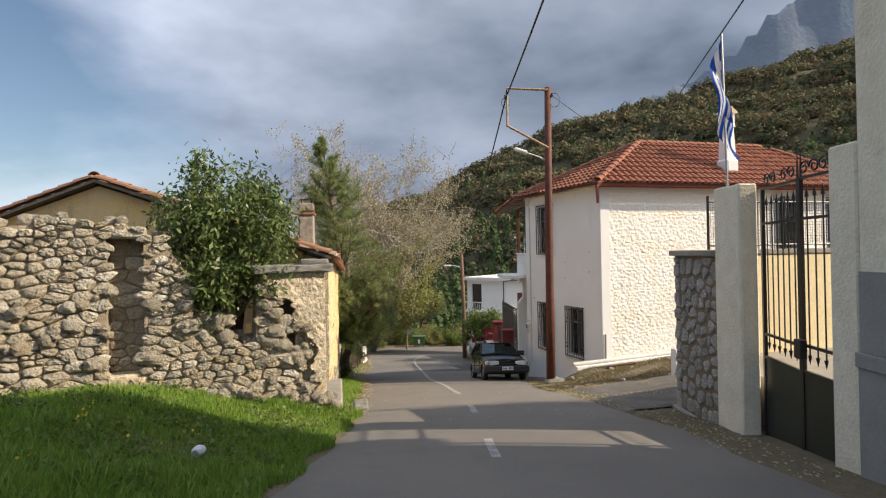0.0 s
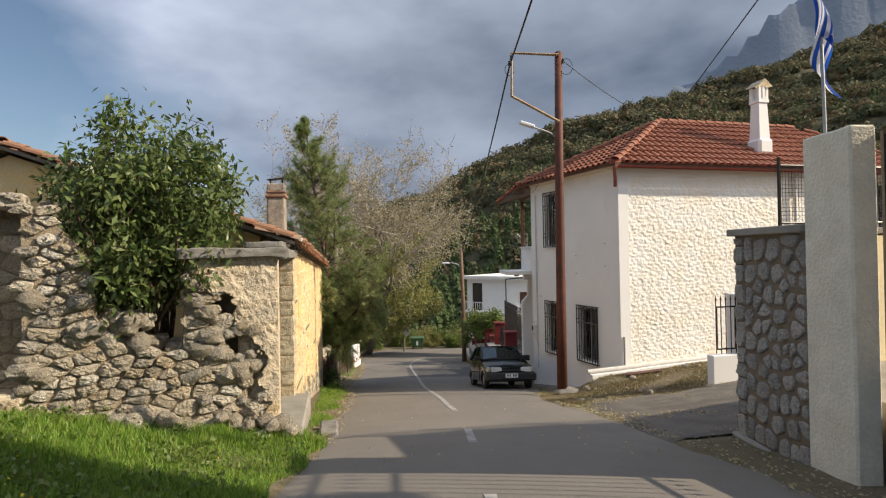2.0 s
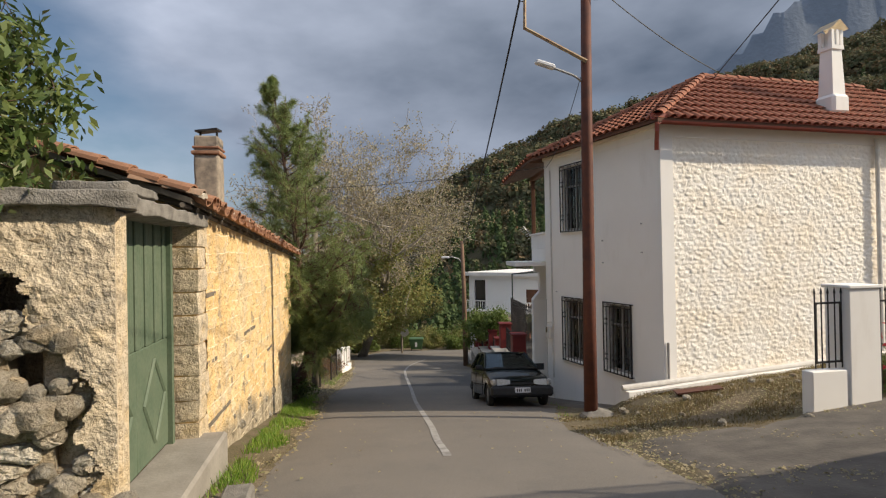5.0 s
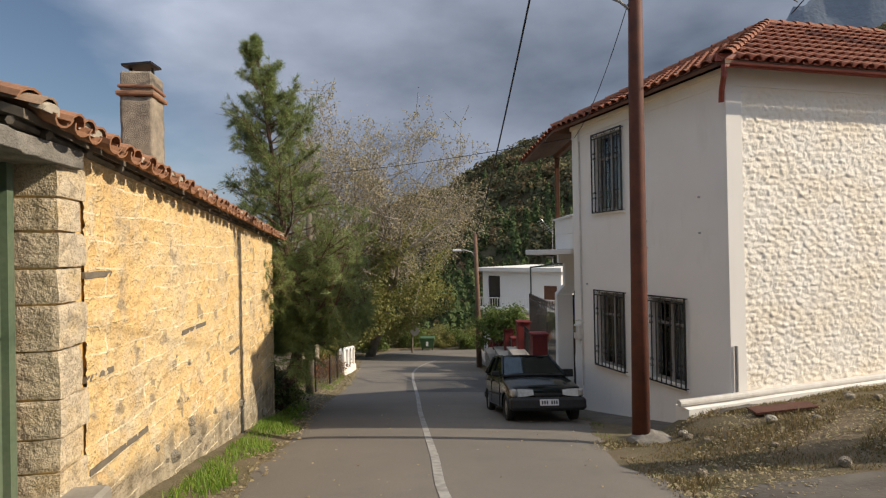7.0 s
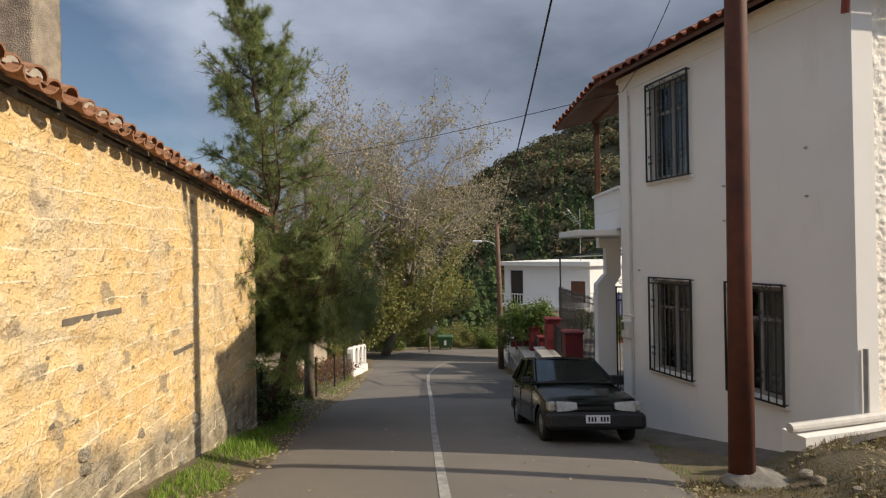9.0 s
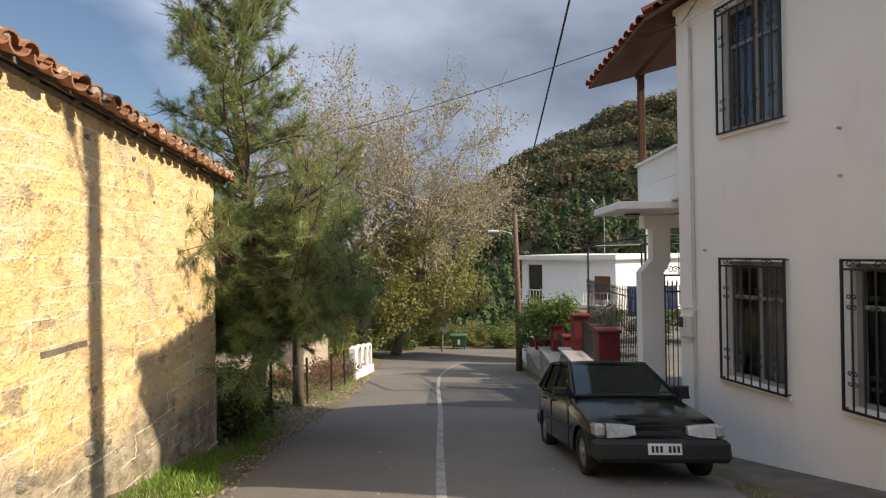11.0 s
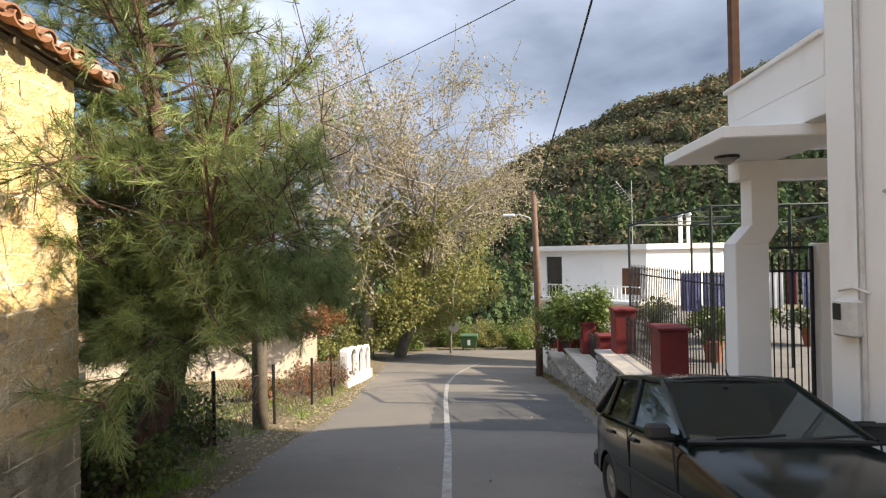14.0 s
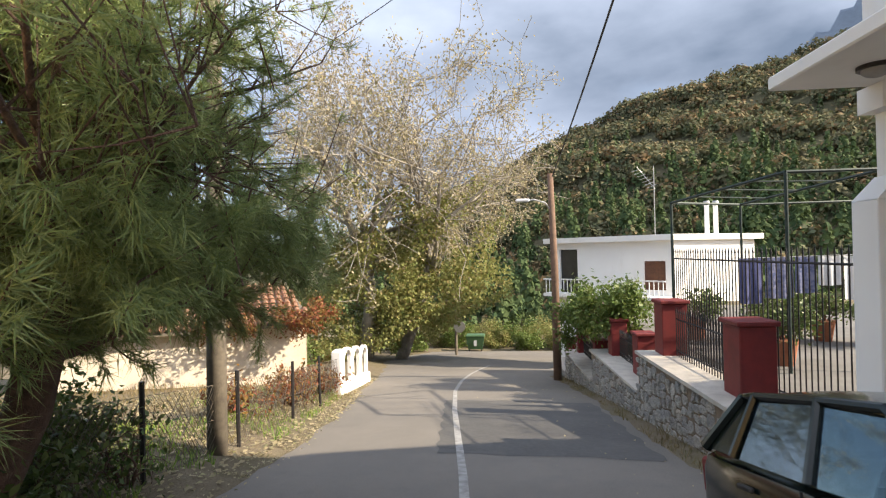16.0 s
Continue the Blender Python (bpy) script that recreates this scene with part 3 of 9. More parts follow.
rys = np.arange(-40, 54.01, 0.5)
rv, rf = [], []
RN = 12
for y in rys:
    a, b = float(np.interp(y, YL, XL)), float(np.interp(y, YR, XR))
    for i in range(RN + 1):
        k = i / RN
        wob = 0.06 * math.sin(y * 2.1 + i) + 0.05 * math.sin(y * 5.3 + 2 * i) if i in (0, RN) else 0
        rv.append((a + (b - a) * k + wob, y, float(road_z(y)) + 0.02 + 0.035 * math.sin(math.pi * k) - (0.03 if i in (0, RN) else 0)))
for r in range(len(rys) - 1):
    for i in range(RN):
        p = r * (RN + 1) + i
        rf.append((p, p + 1, p + RN + 2, p + RN + 1))
road = arrays("road", rv, rf, M_ASPHALT, smooth=True, label="grey worn asphalt road with faded patches", kind="structure")


def on_road(x, y, up=0.0):
    a, b = float(np.interp(y, YL, XL)), float(np.interp(y, YR, XR))
    k = min(max((x - a) / (b - a), 0), 1)
    return Vector((x, y, float(road_z(y)) + 0.02 + 0.035 * math.sin(math.pi * k) + up))


LINE = ((12.0, 0.36), (13, 0.2), (14.3, 0.08), (16.6, -0.2), (20.2, -0.62), (23.5, -0.97), (28.5, -1.6), (32, -1.95), (35, -2.05), (38, -1.95), (41, -1.7), (43, -1.4))


def paint_line(y0, y1, xf, name, w=0.11):
    bm = bmesh.new()
    prev = None
    y = y0
    while y <= y1 + 1e-6:
        x = xf(y)
        cur = [bm.verts.new(on_road(x - w / 2, y, 0.006)), bm.verts.new(on_road(x + w / 2, y, 0.006))]
        if prev:
            bm.faces.new((prev[0], prev[1], cur[1], cur[0]))
        prev = cur
        y += 0.25
    return tagged(part(name, bm, M_LINE, None), "worn white paint line on the asphalt", kind="structure")


# darker repair of the surface lower down
bm = bmesh.new()
prev = None
for k in range(19):
    y = 24.6 + k * 0.3
    a, b = on_road(-1.45 + 0.04 * math.sin(k * 2.3) - 0.1 * (y - 24.6), y, 0.004), on_road(1.72 - 0.03 * (y - 24.6) + 0.05 * math.sin(k * 1.7), y, 0.004)
    row = [bm.verts.new(on_road(a.x + (b.x - a.x) * i / 6, y + 0.06 * math.sin(i * 2.1) * (k in (0, 18)), 0.004)) for i in range(7)]
    if prev:
        for i in range(6):
            bm.faces.new((prev[i], prev[i + 1], row[i + 1], row[i]))
    prev = row
M_PATCH = plain("asphalt_patch", (0.085, 0.082, 0.08), (0.115, 0.11, 0.105), 1.5, 0.9, 0, 0.5, 0.006)
tagged(part("road_patch", bm, M_PATCH, None, smooth=True), "darker asphalt repair across the lower road", kind="structure")
paint_line(11.9, 43, lambda y: float(np.interp(y, [a for a, _ in LINE], [b for _, b in LINE])), "road_marking")
paint_line(5.7, 6.7, lambda y: 0.6 - 0.02 * (y - 6), "road_marking")
paint_line(8.9, 9.9, lambda y: 0.54 - 0.03 * (y - 9), "road_marking")
paint_line(2.2, 3.2, lambda y: 0.62, "road_marking")

# concrete drive beside the gate wall
bm = bmesh.new()
dxs, dys = np.arange(3.0, 9.01, 0.3), np.arange(8.9, 15.01, 0.3)
vv = {}
for i, x in enumerate(dxs):
    for k, y in enumerate(dys):
        edge = 12.6 + 0.22 * (x - 3) + 0.25 * math.sin(x * 2.2)
        yy = min(y, edge)
        vv[i, k] = bm.verts.new((x + 0.05 * math.sin(yy * 3) * (i == 0), yy, float(ground_z(x, yy)) + 0.034 - 0.05 * (i == 0 or y >= edge)))
for i in range(len(dxs) - 1):
    for k in range(len(dys) - 1):
        if vv[i, k].co.y < vv[i, k + 1].co.y - 1e-4:
            bm.faces.new((vv[i, k], vv[i + 1, k], vv[i + 1, k + 1], vv[i, k + 1]))
tagged(part("driveway", bm, M_DRIVE, None, smooth=True), "cracked grey concrete drive", kind="structure")

# ---- white house ----
C, D = (5.02, 16.61), (3.30, 20.77)
FD = Vector((0.966, 0.259, 0))
E1 = (C[0] + FD.x * 11.2, C[1] + FD.y * 11.2)
INW = Vector((-0.259, 0.966, 0))
HZ0, HZ1 = -3.6, 3.52
house = thing("white_house", (C[0], C[1], -2.9), "two-storey white house with red tiled hip roof and barred windows", "house")
fs, ls = wall_frame(C, D, (-1, -0.4))
ff, lf = wall_frame(C, E1, (0.2, -1))
SW = [(0.93, 1.83, -2.2, -0.56), (2.62, 3.58, -2.24, -0.56), (2.62, 3.58, 1.32, 3.08)]
FW = [(6.85, 7.95, 1.2, 3.12), (9.2, 10.2, 1.2, 3.12), (6.85, 7.95, -2.1, -0.4)]
bm = bmesh.new()
wall_with_holes(bm, fs, ls, HZ0, HZ1, 0.3, SW)
part("wall", bm, M_WHITE, house, "smooth white plaster wall facing the street")
bm = bmesh.new()
wall_with_holes(bm, ff, lf, HZ0, HZ1, 0.3, FW)
part("wall", bm, M_WHITE, house)
# back and far walls
B1 = Vector((*E1, 0)) + INW * 4.6
bm = bmesh.new()
m_, l_ = wall_frame(E1, B1, (1, 0.2))
wall_with_holes(bm, m_, l_, HZ0, HZ1, 0.3)
part("wall", bm, M_WHITE, house)
bm = bmesh.new()
m_, l_ = wall_frame(D, B1, (-0.2, 1))
wall_with_holes(bm, m_, l_, HZ0, HZ1, 0.3, [(0.6, 1.5, 0.95, 3.0)])
part("wall", bm, M_WHITE, house)


def relief(name, m, s0, s1, z0, z1, step_, height, holes, material, parent, label, seed, cw=0.3, ch=0.17, flat=0.55, out=0.03, wave=0.35, top=None, split=0.0):
    """A wall face of rough stones under paint: a sheet in relief, with holes left free."""
    rnd = np.random.RandomState(seed)
    ss, zs = np.arange(s0, s1 + 1e-6, step_), np.arange(z0, z1 + 1e-6, step_)
    gs, gz = np.meshgrid(ss, zs)
    row = np.floor((gz + 0.05 * np.sin(gs * 1.7)) / ch)
    best, second, ident = np.full(gs.shape, 9.0), np.full(gs.shape, 9.0), np.zeros(gs.shape)
    bx, bz = np.zeros(gs.shape), np.zeros(gs.shape)
    for dr in (-1, 0, 1):
        rr = row + dr
        col = np.floor(gs / cw + 0.5 * (rr % 2))
        for dc in (-1, 0, 1):
            cc = col + dc
            h1 = np.modf(np.abs(np.sin(rr * 127.1 + cc * 311.7 + seed) * 43758.5))[0]
            h2 = np.modf(np.abs(np.sin(rr * 269.5 + cc * 183.3 + seed) * 24634.6))[0]
            px_ = (cc - 0.5 * (rr % 2) + 0.5 + (h1 - 0.5) * 0.75) * cw
            pz_ = (rr + 0.5 + (h2 - 0.5) * 0.6) * ch
            d = np.hypot((gs - px_) / cw, (gz - pz_) / ch)
            nb = d < best
            second = np.where(nb, best, np.minimum(second, d))
            ident = np.where(nb, h1 * 7 + h2, ident)
            bx, bz = np.where(nb, px_, bx), np.where(nb, pz_, bz)
            best = np.where(nb, d, best)
    edge = np.clip((second - best) / flat, 0, 1)
    hgt = out + height * (edge ** 0.6) * (0.55 + 0.45 * np.modf(ident * 5.3)[0])
    tilt = (np.modf(ident * 13.7)[0] - 0.5) * 1.4
    hgt = hgt + height * wave * edge * np.sin(gs * 9 * tilt + gz * 23 + ident * 9) + height * 0.55 * (rnd.rand(*gs.shape) - 0.5)
    turn = np.modf(ident * 31.7)[0] * 2 * np.pi
    hgt = hgt + height * split * edge * ((gs - bx) / cw * np.cos(turn) + (gz - bz) / ch * np.sin(turn))
    hgt = np.clip(hgt, 0.004, None)
    a = np.array(m)
    v = a[:3, 3] + gs[..., None] * a[:3, 0] + hgt[..., None] * a[:3, 1] + gz[..., None] * a[:3, 2]
    nx, nz = len(ss), len(zs)
    i = np.arange(nx - 1)[None] + nx * np.arange(nz - 1)[:, None]
    f = np.stack([i, i + 1, i + nx + 1, i + nx], -1).reshape(-1, 4)
    cs, cz = gs[:-1, :-1].ravel() + step_ / 2, gz[:-1, :-1].ravel() + step_ / 2
    keep = np.ones(len(f), bool)
    for h in holes:
        keep &= ~((cs > h[0]) & (cs < h[1]) & (cz > h[2]) & (cz < h[3]))
    if top is not None:
        keep &= cz < top(cs)
    flip = np.cross(a[:3, 0], a[:3, 2]).dot(a[:3, 1]) < 0
    f = f[keep]
    return arrays(name, v.reshape(-1, 3), f[:, ::-1] if flip else f, material, parent, False, label)


MARG = [(h[0] - 0.14, h[1] + 0.14, h[2] - 0.14, h[3] + 0.14) for h in FW]
relief("stone_facing", ff, 0.3, lf - 0.3, -2.4, 3.22, 0.022, 0.016, MARG, M_ROUGHWHITE, house, "rough split-stone facing painted white", 3, 0.175, 0.1, 0.3, 0.025, 0.15, None, 1.4)
bm = bmesh.new()
box(bm, (-0.012, 0.0, HZ0), (0.3, 0.06, 3.3), ff)
part("corner_strip", bm, M_WHITE, house)
bm = bmesh.new()
box(bm, (-0.05, 0.0, 3.2), (lf + 0.05, 0.07, 3.52), ff, 0.01)
box(bm, (-0.05, 0.0, 3.42), (ls + 0.02, 0.05, 3.52), fs, 0.01)
box(bm, (0.0, 0.0, 3.22), (ls, 0.025, 3.27), fs)
part("cornice", bm, M_WHITE, house)
for h in FW:
    bm = bmesh.new()
    for q in ((h[0] - 0.14, h[0], h[2] - 0.14, h[3] + 0.14), (h[1], h[1] + 0.14, h[2] - 0.14, h[3] + 0.14), (h[0], h[1], h[3], h[3] + 0.14), (h[0], h[1], h[2] - 0.14, h[2])):
        box(bm, (q[0], 0.0, q[2]), (q[1], 0.07, q[3]), ff)
    part("window_surround", bm, M_WHITE, house)
M_CURTAIN = plain("grey_curtain", (0.42, 0.42, 0.43), (0.3, 0.3, 0.31), 5, 0.9, 0, 0.3, 0.01)


M_FRAME = plain("grey_frame_paint", (0.3, 0.29, 0.28), (0.22, 0.21, 0.2), 6, 0.7, 0, 0.2, 0.003)


def window(m, h, parent, curtain=True):
    """A sash window in a hole: frame, mullion, panes, curtain and a near-black sheet painted as the room's shade."""
    s0, s1, z0, z1 = h
    bm = bmesh.new()
    y0, y1 = -0.17, -0.11
    mid, tr = (s0 + s1) / 2, z0 + 0.68 * (z1 - z0)
    lights = [(a - s0, b - s0, c, d) for a, b in ((s0 + 0.06, mid - 0.035), (mid + 0.035, s1 - 0.06)) for c, d in ((z0 + 0.06, tr), (tr + 0.05, z1 - 0.06))]
    wall_with_holes(bm, m @ Matrix.Translation((s0, y1, 0)), s1 - s0, z0, z1, y1 - y0, lights)
    w = part("window", bm, M_FRAME, parent, "dull grey timber window frame")
    for a, b in ((s0 + 0.06, (s0 + s1) / 2 - 0.035), ((s0 + s1) / 2 + 0.035, s1 - 0.06)):
        bm = bmesh.new()
        box(bm, (a, -0.145, z0 + 0.06), (b, -0.135, z1 - 0.06), m)
        part("pane", bm, M_GLASS, w)
    # near-black sheet stands in for the shade of the room
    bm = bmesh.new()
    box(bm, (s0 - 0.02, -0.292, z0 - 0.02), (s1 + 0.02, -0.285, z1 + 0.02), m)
    part("room_shade_sheet", bm, M_DARKGLASS_SHADE, w)
    if curtain:
        n = 14
        for a, b in ((s0 + 0.04, s0 + 0.58 * (s1 - s0)),):
            bm = bmesh.new()
            top, bot = [], []
            for i in range(n + 1):
                s = a + (b - a) * i / n
                y = -0.23 + 0.025 * math.sin(i * 2.4)
                top.append(bm.verts.new(m @ Vector((s, y, z1 - 0.05))))
                bot.append(bm.verts.new(m @ Vector((s, y, z0 + 0.05))))
            for i in range(n):
                bm.faces.new((bot[i], bot[i + 1], top[i + 1], top[i]))
            part("curtain", bm, M_CURTAIN, w)
    bm = bmesh.new()
    box(bm, (s0 - 0.08, 0.0, z0 - 0.09), (s1 + 0.08, 0.05, z0 - 0.03), m, 0.008)
    part("sill", bm, M_WHITE, w)


def grille(m, h, parent):
    """A wrought-iron window guard with scroll bands."""
    s0, s1, z0, z1 = h[0] - 0.05, h[1] + 0.05, h[2] - 0.04, h[3] + 0.05
    g = bmesh.new()
    y = 0.07
    n = max(6, round((s1 - s0) / 0.125))
    wall_with_holes(g, m @ Matrix.Translation((s0, y + 0.012, 0)), s1 - s0, z0, z1, 0.024, [(0.026, s1 - s0 - 0.026, z0 + 0.026, z1 - 0.13), (0.026, s1 - s0 - 0.026, z1 - 0.105, z1 - 0.026)])
    w = part("window_guard", g, M_IRON, parent, "black wrought-iron window guard with scrolls")
    for i in range(1, n):
        s = s0 + (s1 - s0) * i / n
        b = bmesh.new()
        rod(b, m @ Vector((s, y, z0)), m @ Vector((s, y, z1 - 0.12)), 0.0125, n=4)
        part("bar", b, M_IRON, w)
    for z in (z0 + 0.02, z1 - 0.02):
        for s in (s0 + 0.01, s1 - 0.01):
            b = bmesh.new()
            rod(b, m @ Vector((s, y, z)), m @ Vector((s, -0.02, z)), 0.011, n=4)
            part("fixing", b, M_IRON, w)
    for zc in (z0 + 0.22 * (z1 - z0), z0 + 0.72 * (z1 - z0)):
        for i in range(1, n, 2):
            s = s0 + (s1 - s0) * i / n
            for fl in (1, -1):
                for up in (1, -1):
                    b = bmesh.new()
                    scroll(b, m @ Matrix.Translation((s, y + 0.012, zc)) @ Matrix.Diagonal((1, 1, up, 1)) @ Matrix.Translation((0, 0, 0.055)), 0.03, 1.1, 0.007, fl)
                    part("scroll", b, M_IRON, w)
    for i in range(3):
        s = s0 + (s1 - s0) * (0.2 + 0.3 * i)
        for fl in (1, -1):
            b = bmesh.new()
            scroll(b, m @ Matrix.Translation((s + 0.05, y + 0.006, z1 - 0.06)), 0.045, 1.0, 0.007, fl)
            part("scroll", b, M_IRON, w)


for h in SW:
    window(fs, h, house)
    grille(fs, h, house)
for h in FW:
    window(ff, h, house)
    grille(ff, h, house)

# hip roof
OV = 0.38
EZ = 3.51


def at_house(s, d, z):
    """s along the front, d inward from the front face."""
    return Vector((C[0], C[1], 0)) + FD * s + INW * d + Vector((0, 0, z))


R_A, R_B = Vector((7.28, 19.28, 5.3)), Vector((12.65, 20.62, 5.3))
sd = Vector((D[0] - C[0], D[1] - C[1], 0)).normalized()
ec = Vector((C[0], C[1], EZ)) - sd * OV - FD * OV * 0.9
ee = at_house(lf + OV, -OV, EZ)
ed = Vector((D[0], D[1], EZ)) + sd * 0.3 - FD * OV * 0.9
LT = Vector((2.36, 23.4, 3.15))
lg0, lg1 = ed + FD * 3.0 + Vector((0, 0, 0.95)), LT + FD * 3.3 + Vector((0, 0, 0.95))
eb = at_house(lf + OV, 4.9 + OV, EZ)
for nm, pts in (("roof", (ec, ee, R_B, R_A)), ("roof", (ec, R_A, ed)), ("roof", (ed, R_A, R_B, eb)), ("roof", (ee, eb, R_B)), ("loggia_roof", (LT, ed, lg0, lg1))):
    bm = bmesh.new()
    vs = [bm.verts.new(p) for p in pts]
    f = bm.faces.new(vs)
    ext = bmesh.ops.extrude_face_region(bm, geom=[f])
    bmesh.ops.translate(bm, verts=[v for v in ext["geom"] if isinstance(v, bmesh.types.BMVert)], vec=(0, 0, -0.07))
    part(nm, bm, M_WOOD, house, "boarded underside of the tiled roof")


def barrel_tile(length, w0, w1, n=6):
    """One clay cover tile lying along +y, open below, with thickness at its lip."""
    verts, faces = [], []
    for y, w, lift in ((0, w0, 0.02), (length, w1, 0.0)):
        for i in range(n + 1):
            a = math.pi * i / n
            verts.append((-w / 2 * math.cos(a), y, lift + w * 0.42 * math.sin(a)))
    for i in range(n):
        faces.append((i, i + 1, n + 2 + i, n + 1 + i))
    base = len(verts)
    for i in range(n + 1):
        a = math.pi * i / n
        verts.append((-(w0 / 2 - 0.014) * math.cos(a), 0, 0.02 + (w0 / 2 - 0.014) * 0.84 * math.sin(a) - 0.004))
    for i in range(n):
        faces.append((i + 1, i, base + i, base + i + 1))
    me = bpy.data.meshes.new("roof_tile")
    me.from_pydata(verts, [], faces)
    return me


def tile_slope(parent, e0, e1, outline, pitch, course, material, limit, name="roof_tile", w0=0.2, w1=0.16, near=None, wobble=0.0, seed=1, lip=0.03):
    """Covers a roof slope with barrel tiles: e0 to e1 the eave, outline its corners. The nearest ones are objects of their own."""
    rnd = random.Random(seed)
    x = (e1 - e0).normalized()
    nrm = None
    for p in outline:
        c = x.cross(p - e0)
        if c.length > 0.3:
            nrm = c.normalized()
            break
    if nrm.z < 0:
        nrm = -nrm
    y = nrm.cross(x).normalized()
    if y.z < 0:
        y = -y
    pts = [((p - e0).dot(x), (p - e0).dot(y)) for p in outline]

    def inside(u, v):
        s = [(b[0] - a[0]) * (v - a[1]) - (b[1] - a[1]) * (u - a[0]) for a, b in zip(pts, pts[1:] + pts[:1])]
        return all(q > -1e-6 for q in s) or all(q < 1e-6 for q in s)

    me = barrel_tile(course * 1.12, w0, w1)
    me.materials.append(material)
    base = Matrix.Identity(4)
    for i in range(3):
        base[i][0], base[i][1], base[i][2], base[i][3] = x[i], y[i], nrm[i], e0[i]
    todo = []
    u_max = max(p[0] for p in pts)
    u = pitch / 2 + min(p[0] for p in pts)
    while u < u_max:
        v = 0.0
        while v < max(p[1] for p in pts):
            if inside(u, v + course * 0.5):
                todo.append(base @ Matrix.Translation((u + rnd.uniform(-1, 1) * wobble, v - lip + rnd.uniform(-1, 1) * wobble, 0.012 + abs(rnd.uniform(0, 1)) * wobble)) @ pose(0, 0, 0, -2.5 + rnd.uniform(-1, 1) * wobble * 60, rnd.uniform(-1, 1) * wobble * 90, rnd.uniform(-1, 1) * wobble * 140))
            v += course
        u += pitch
    if near is not None:
        todo.sort(key=lambda q: (q.translation - Vector(near)).length)
    off = Matrix.Translation(-origin(parent))
    for q in todo[:limit]:
        o = new(name, me)
        o.parent = parent
        o.matrix_local = off @ q
    rest = todo[limit:]
    if rest:
        co = np.array([v.co[:] for v in me.vertices])
        fa = np.array([p.vertices[:] for p in me.polygons])
        vs, fs_ = [], []
        for k, q in enumerate(rest):
            a = np.array(q)
            vs.append(co @ a[:3, :3].T + a[:3, 3])
            fs_.append(fa + k * len(co))
        arrays("roof_tiles", np.concatenate(vs), np.concatenate(fs_), material, parent, label="rows of clay roof tiles", kind="stuff")


def pans(parent, pts, material):
    """The layer of channel tiles below the cover tiles."""
    bm = bmesh.new()
    bm.faces.new([bm.verts.new(p + Vector((0, 0, 0.012))) for p in pts])
    part("roof_bed", bm, material, parent)


pans(house, (ec, ee, R_B, R_A), M_TILE)
pans(house, (ec, R_A, ed), M_TILE)
pans(house, (LT, ed, lg0, lg1), M_TILE)
tile_slope(house, ec, ee, [ec, ee, R_B, R_A], 0.235, 0.33, M_TILE, 210, near=ec, wobble=0.004)
tile_slope(house, ed, ec, [ed, ec, R_A], 0.235, 0.33, M_TILE, 80, near=ec, wobble=0.004, seed=2)
tile_slope(house, LT, ed, [LT, ed, lg0, lg1], 0.235, 0.33, M_TILE, 60, near=LT, wobble=0.006, seed=3)


def ridge_tiles(parent, a, b, material, course=0.36, w=0.26):
    me = barrel_tile(course * 1.15, w, w * 0.86)
    me.materials.append(material)
    d = (b - a).normalized()
    n = int((b - a).length / course)
    side = d.cross(Vector((0, 0, 1))).normalized()
    up = side.cross(d)
    off = Matrix.Translation(-origin(parent))
    for i in range(n):
        m = Matrix.Identity(4)
        p = a + d * (i * course) + Vector((0, 0, 0.045))
        for k in range(3):
            m[k][0], m[k][1], m[k][2], m[k][3] = side[k], d[k], up[k], p[k]
        o = new("ridge_tile", me)
        o.parent = parent
        o.matrix_local = off @ m


ridge_tiles(house, ec, R_A, M_TILE)
ridge_tiles(house, ed, R_A, M_TILE)
ridge_tiles(house, R_A, R_B, M_TILE)
ridge_tiles(house, ee, R_B, M_TILE)

# gutter along the front and its downpipes
bm = bmesh.new()
g0, g1 = ec + Vector((0.02, -0.06, -0.1)), ee + Vector((0, -0.06, -0.1))
prev = None
for p in (g0, g1):
    ring = [bm.verts.new(p + Vector((FD.y * 0.0, 0, 0)) - INW * (0.06 * math.cos(a)) + Vector((0, 0, -0.07 * math.sin(a) + 0.02))) for a in [math.pi * i / 6 for i in range(7)]]
    if prev:
        for i in range(6):
            bm.faces.new((prev[i], prev[i + 1], ring[i + 1], ring[i]))
    prev = ring
bmesh.ops.solidify(bm, geom=bm.faces[:], thickness=0.006)
part("gutter", bm, M_GUTTER, house, "red painted gutter under the eaves")
bm = bmesh.new()
box(bm, (-0.42, 0.3, 3.49), (lf + 0.3, 0.34, 3.62), ff)
part("fascia", bm, M_GUTTER, house)
bm = bmesh.new()
tube(bm, [ff @ Vector(p) for p in ((-0.3, 0.36, 3.42), (-0.3, 0.36, 3.25), (-0.12, 0.1, 3.1), (-0.1, 0.06, 2.9))], 0.045, 8)
part("gutter_outlet", bm, M_GUTTER, house)
M_WHITEPIPE = plain("white_pipe", (0.7, 0.68, 0.64), (0.55, 0.52, 0.48), 6, 0.5, 0, 0.1, 0.002)
bm = bmesh.new()
rod(bm, ff @ Vector((6.05, 0.13, 3.35)), ff @ Vector((6.05, 0.13, -1.9)), 0.05, n=10)
part("downpipe", bm, M_WHITEPIPE, house, "white plastic downpipe")
bm = bmesh.new()
rod(bm, ff @ Vector((0.06, 0.1, -1.25)), ff @ Vector((0.06, 0.1, -2.05)), 0.03, n=8)
part("downpipe", bm, M_GALV, house)
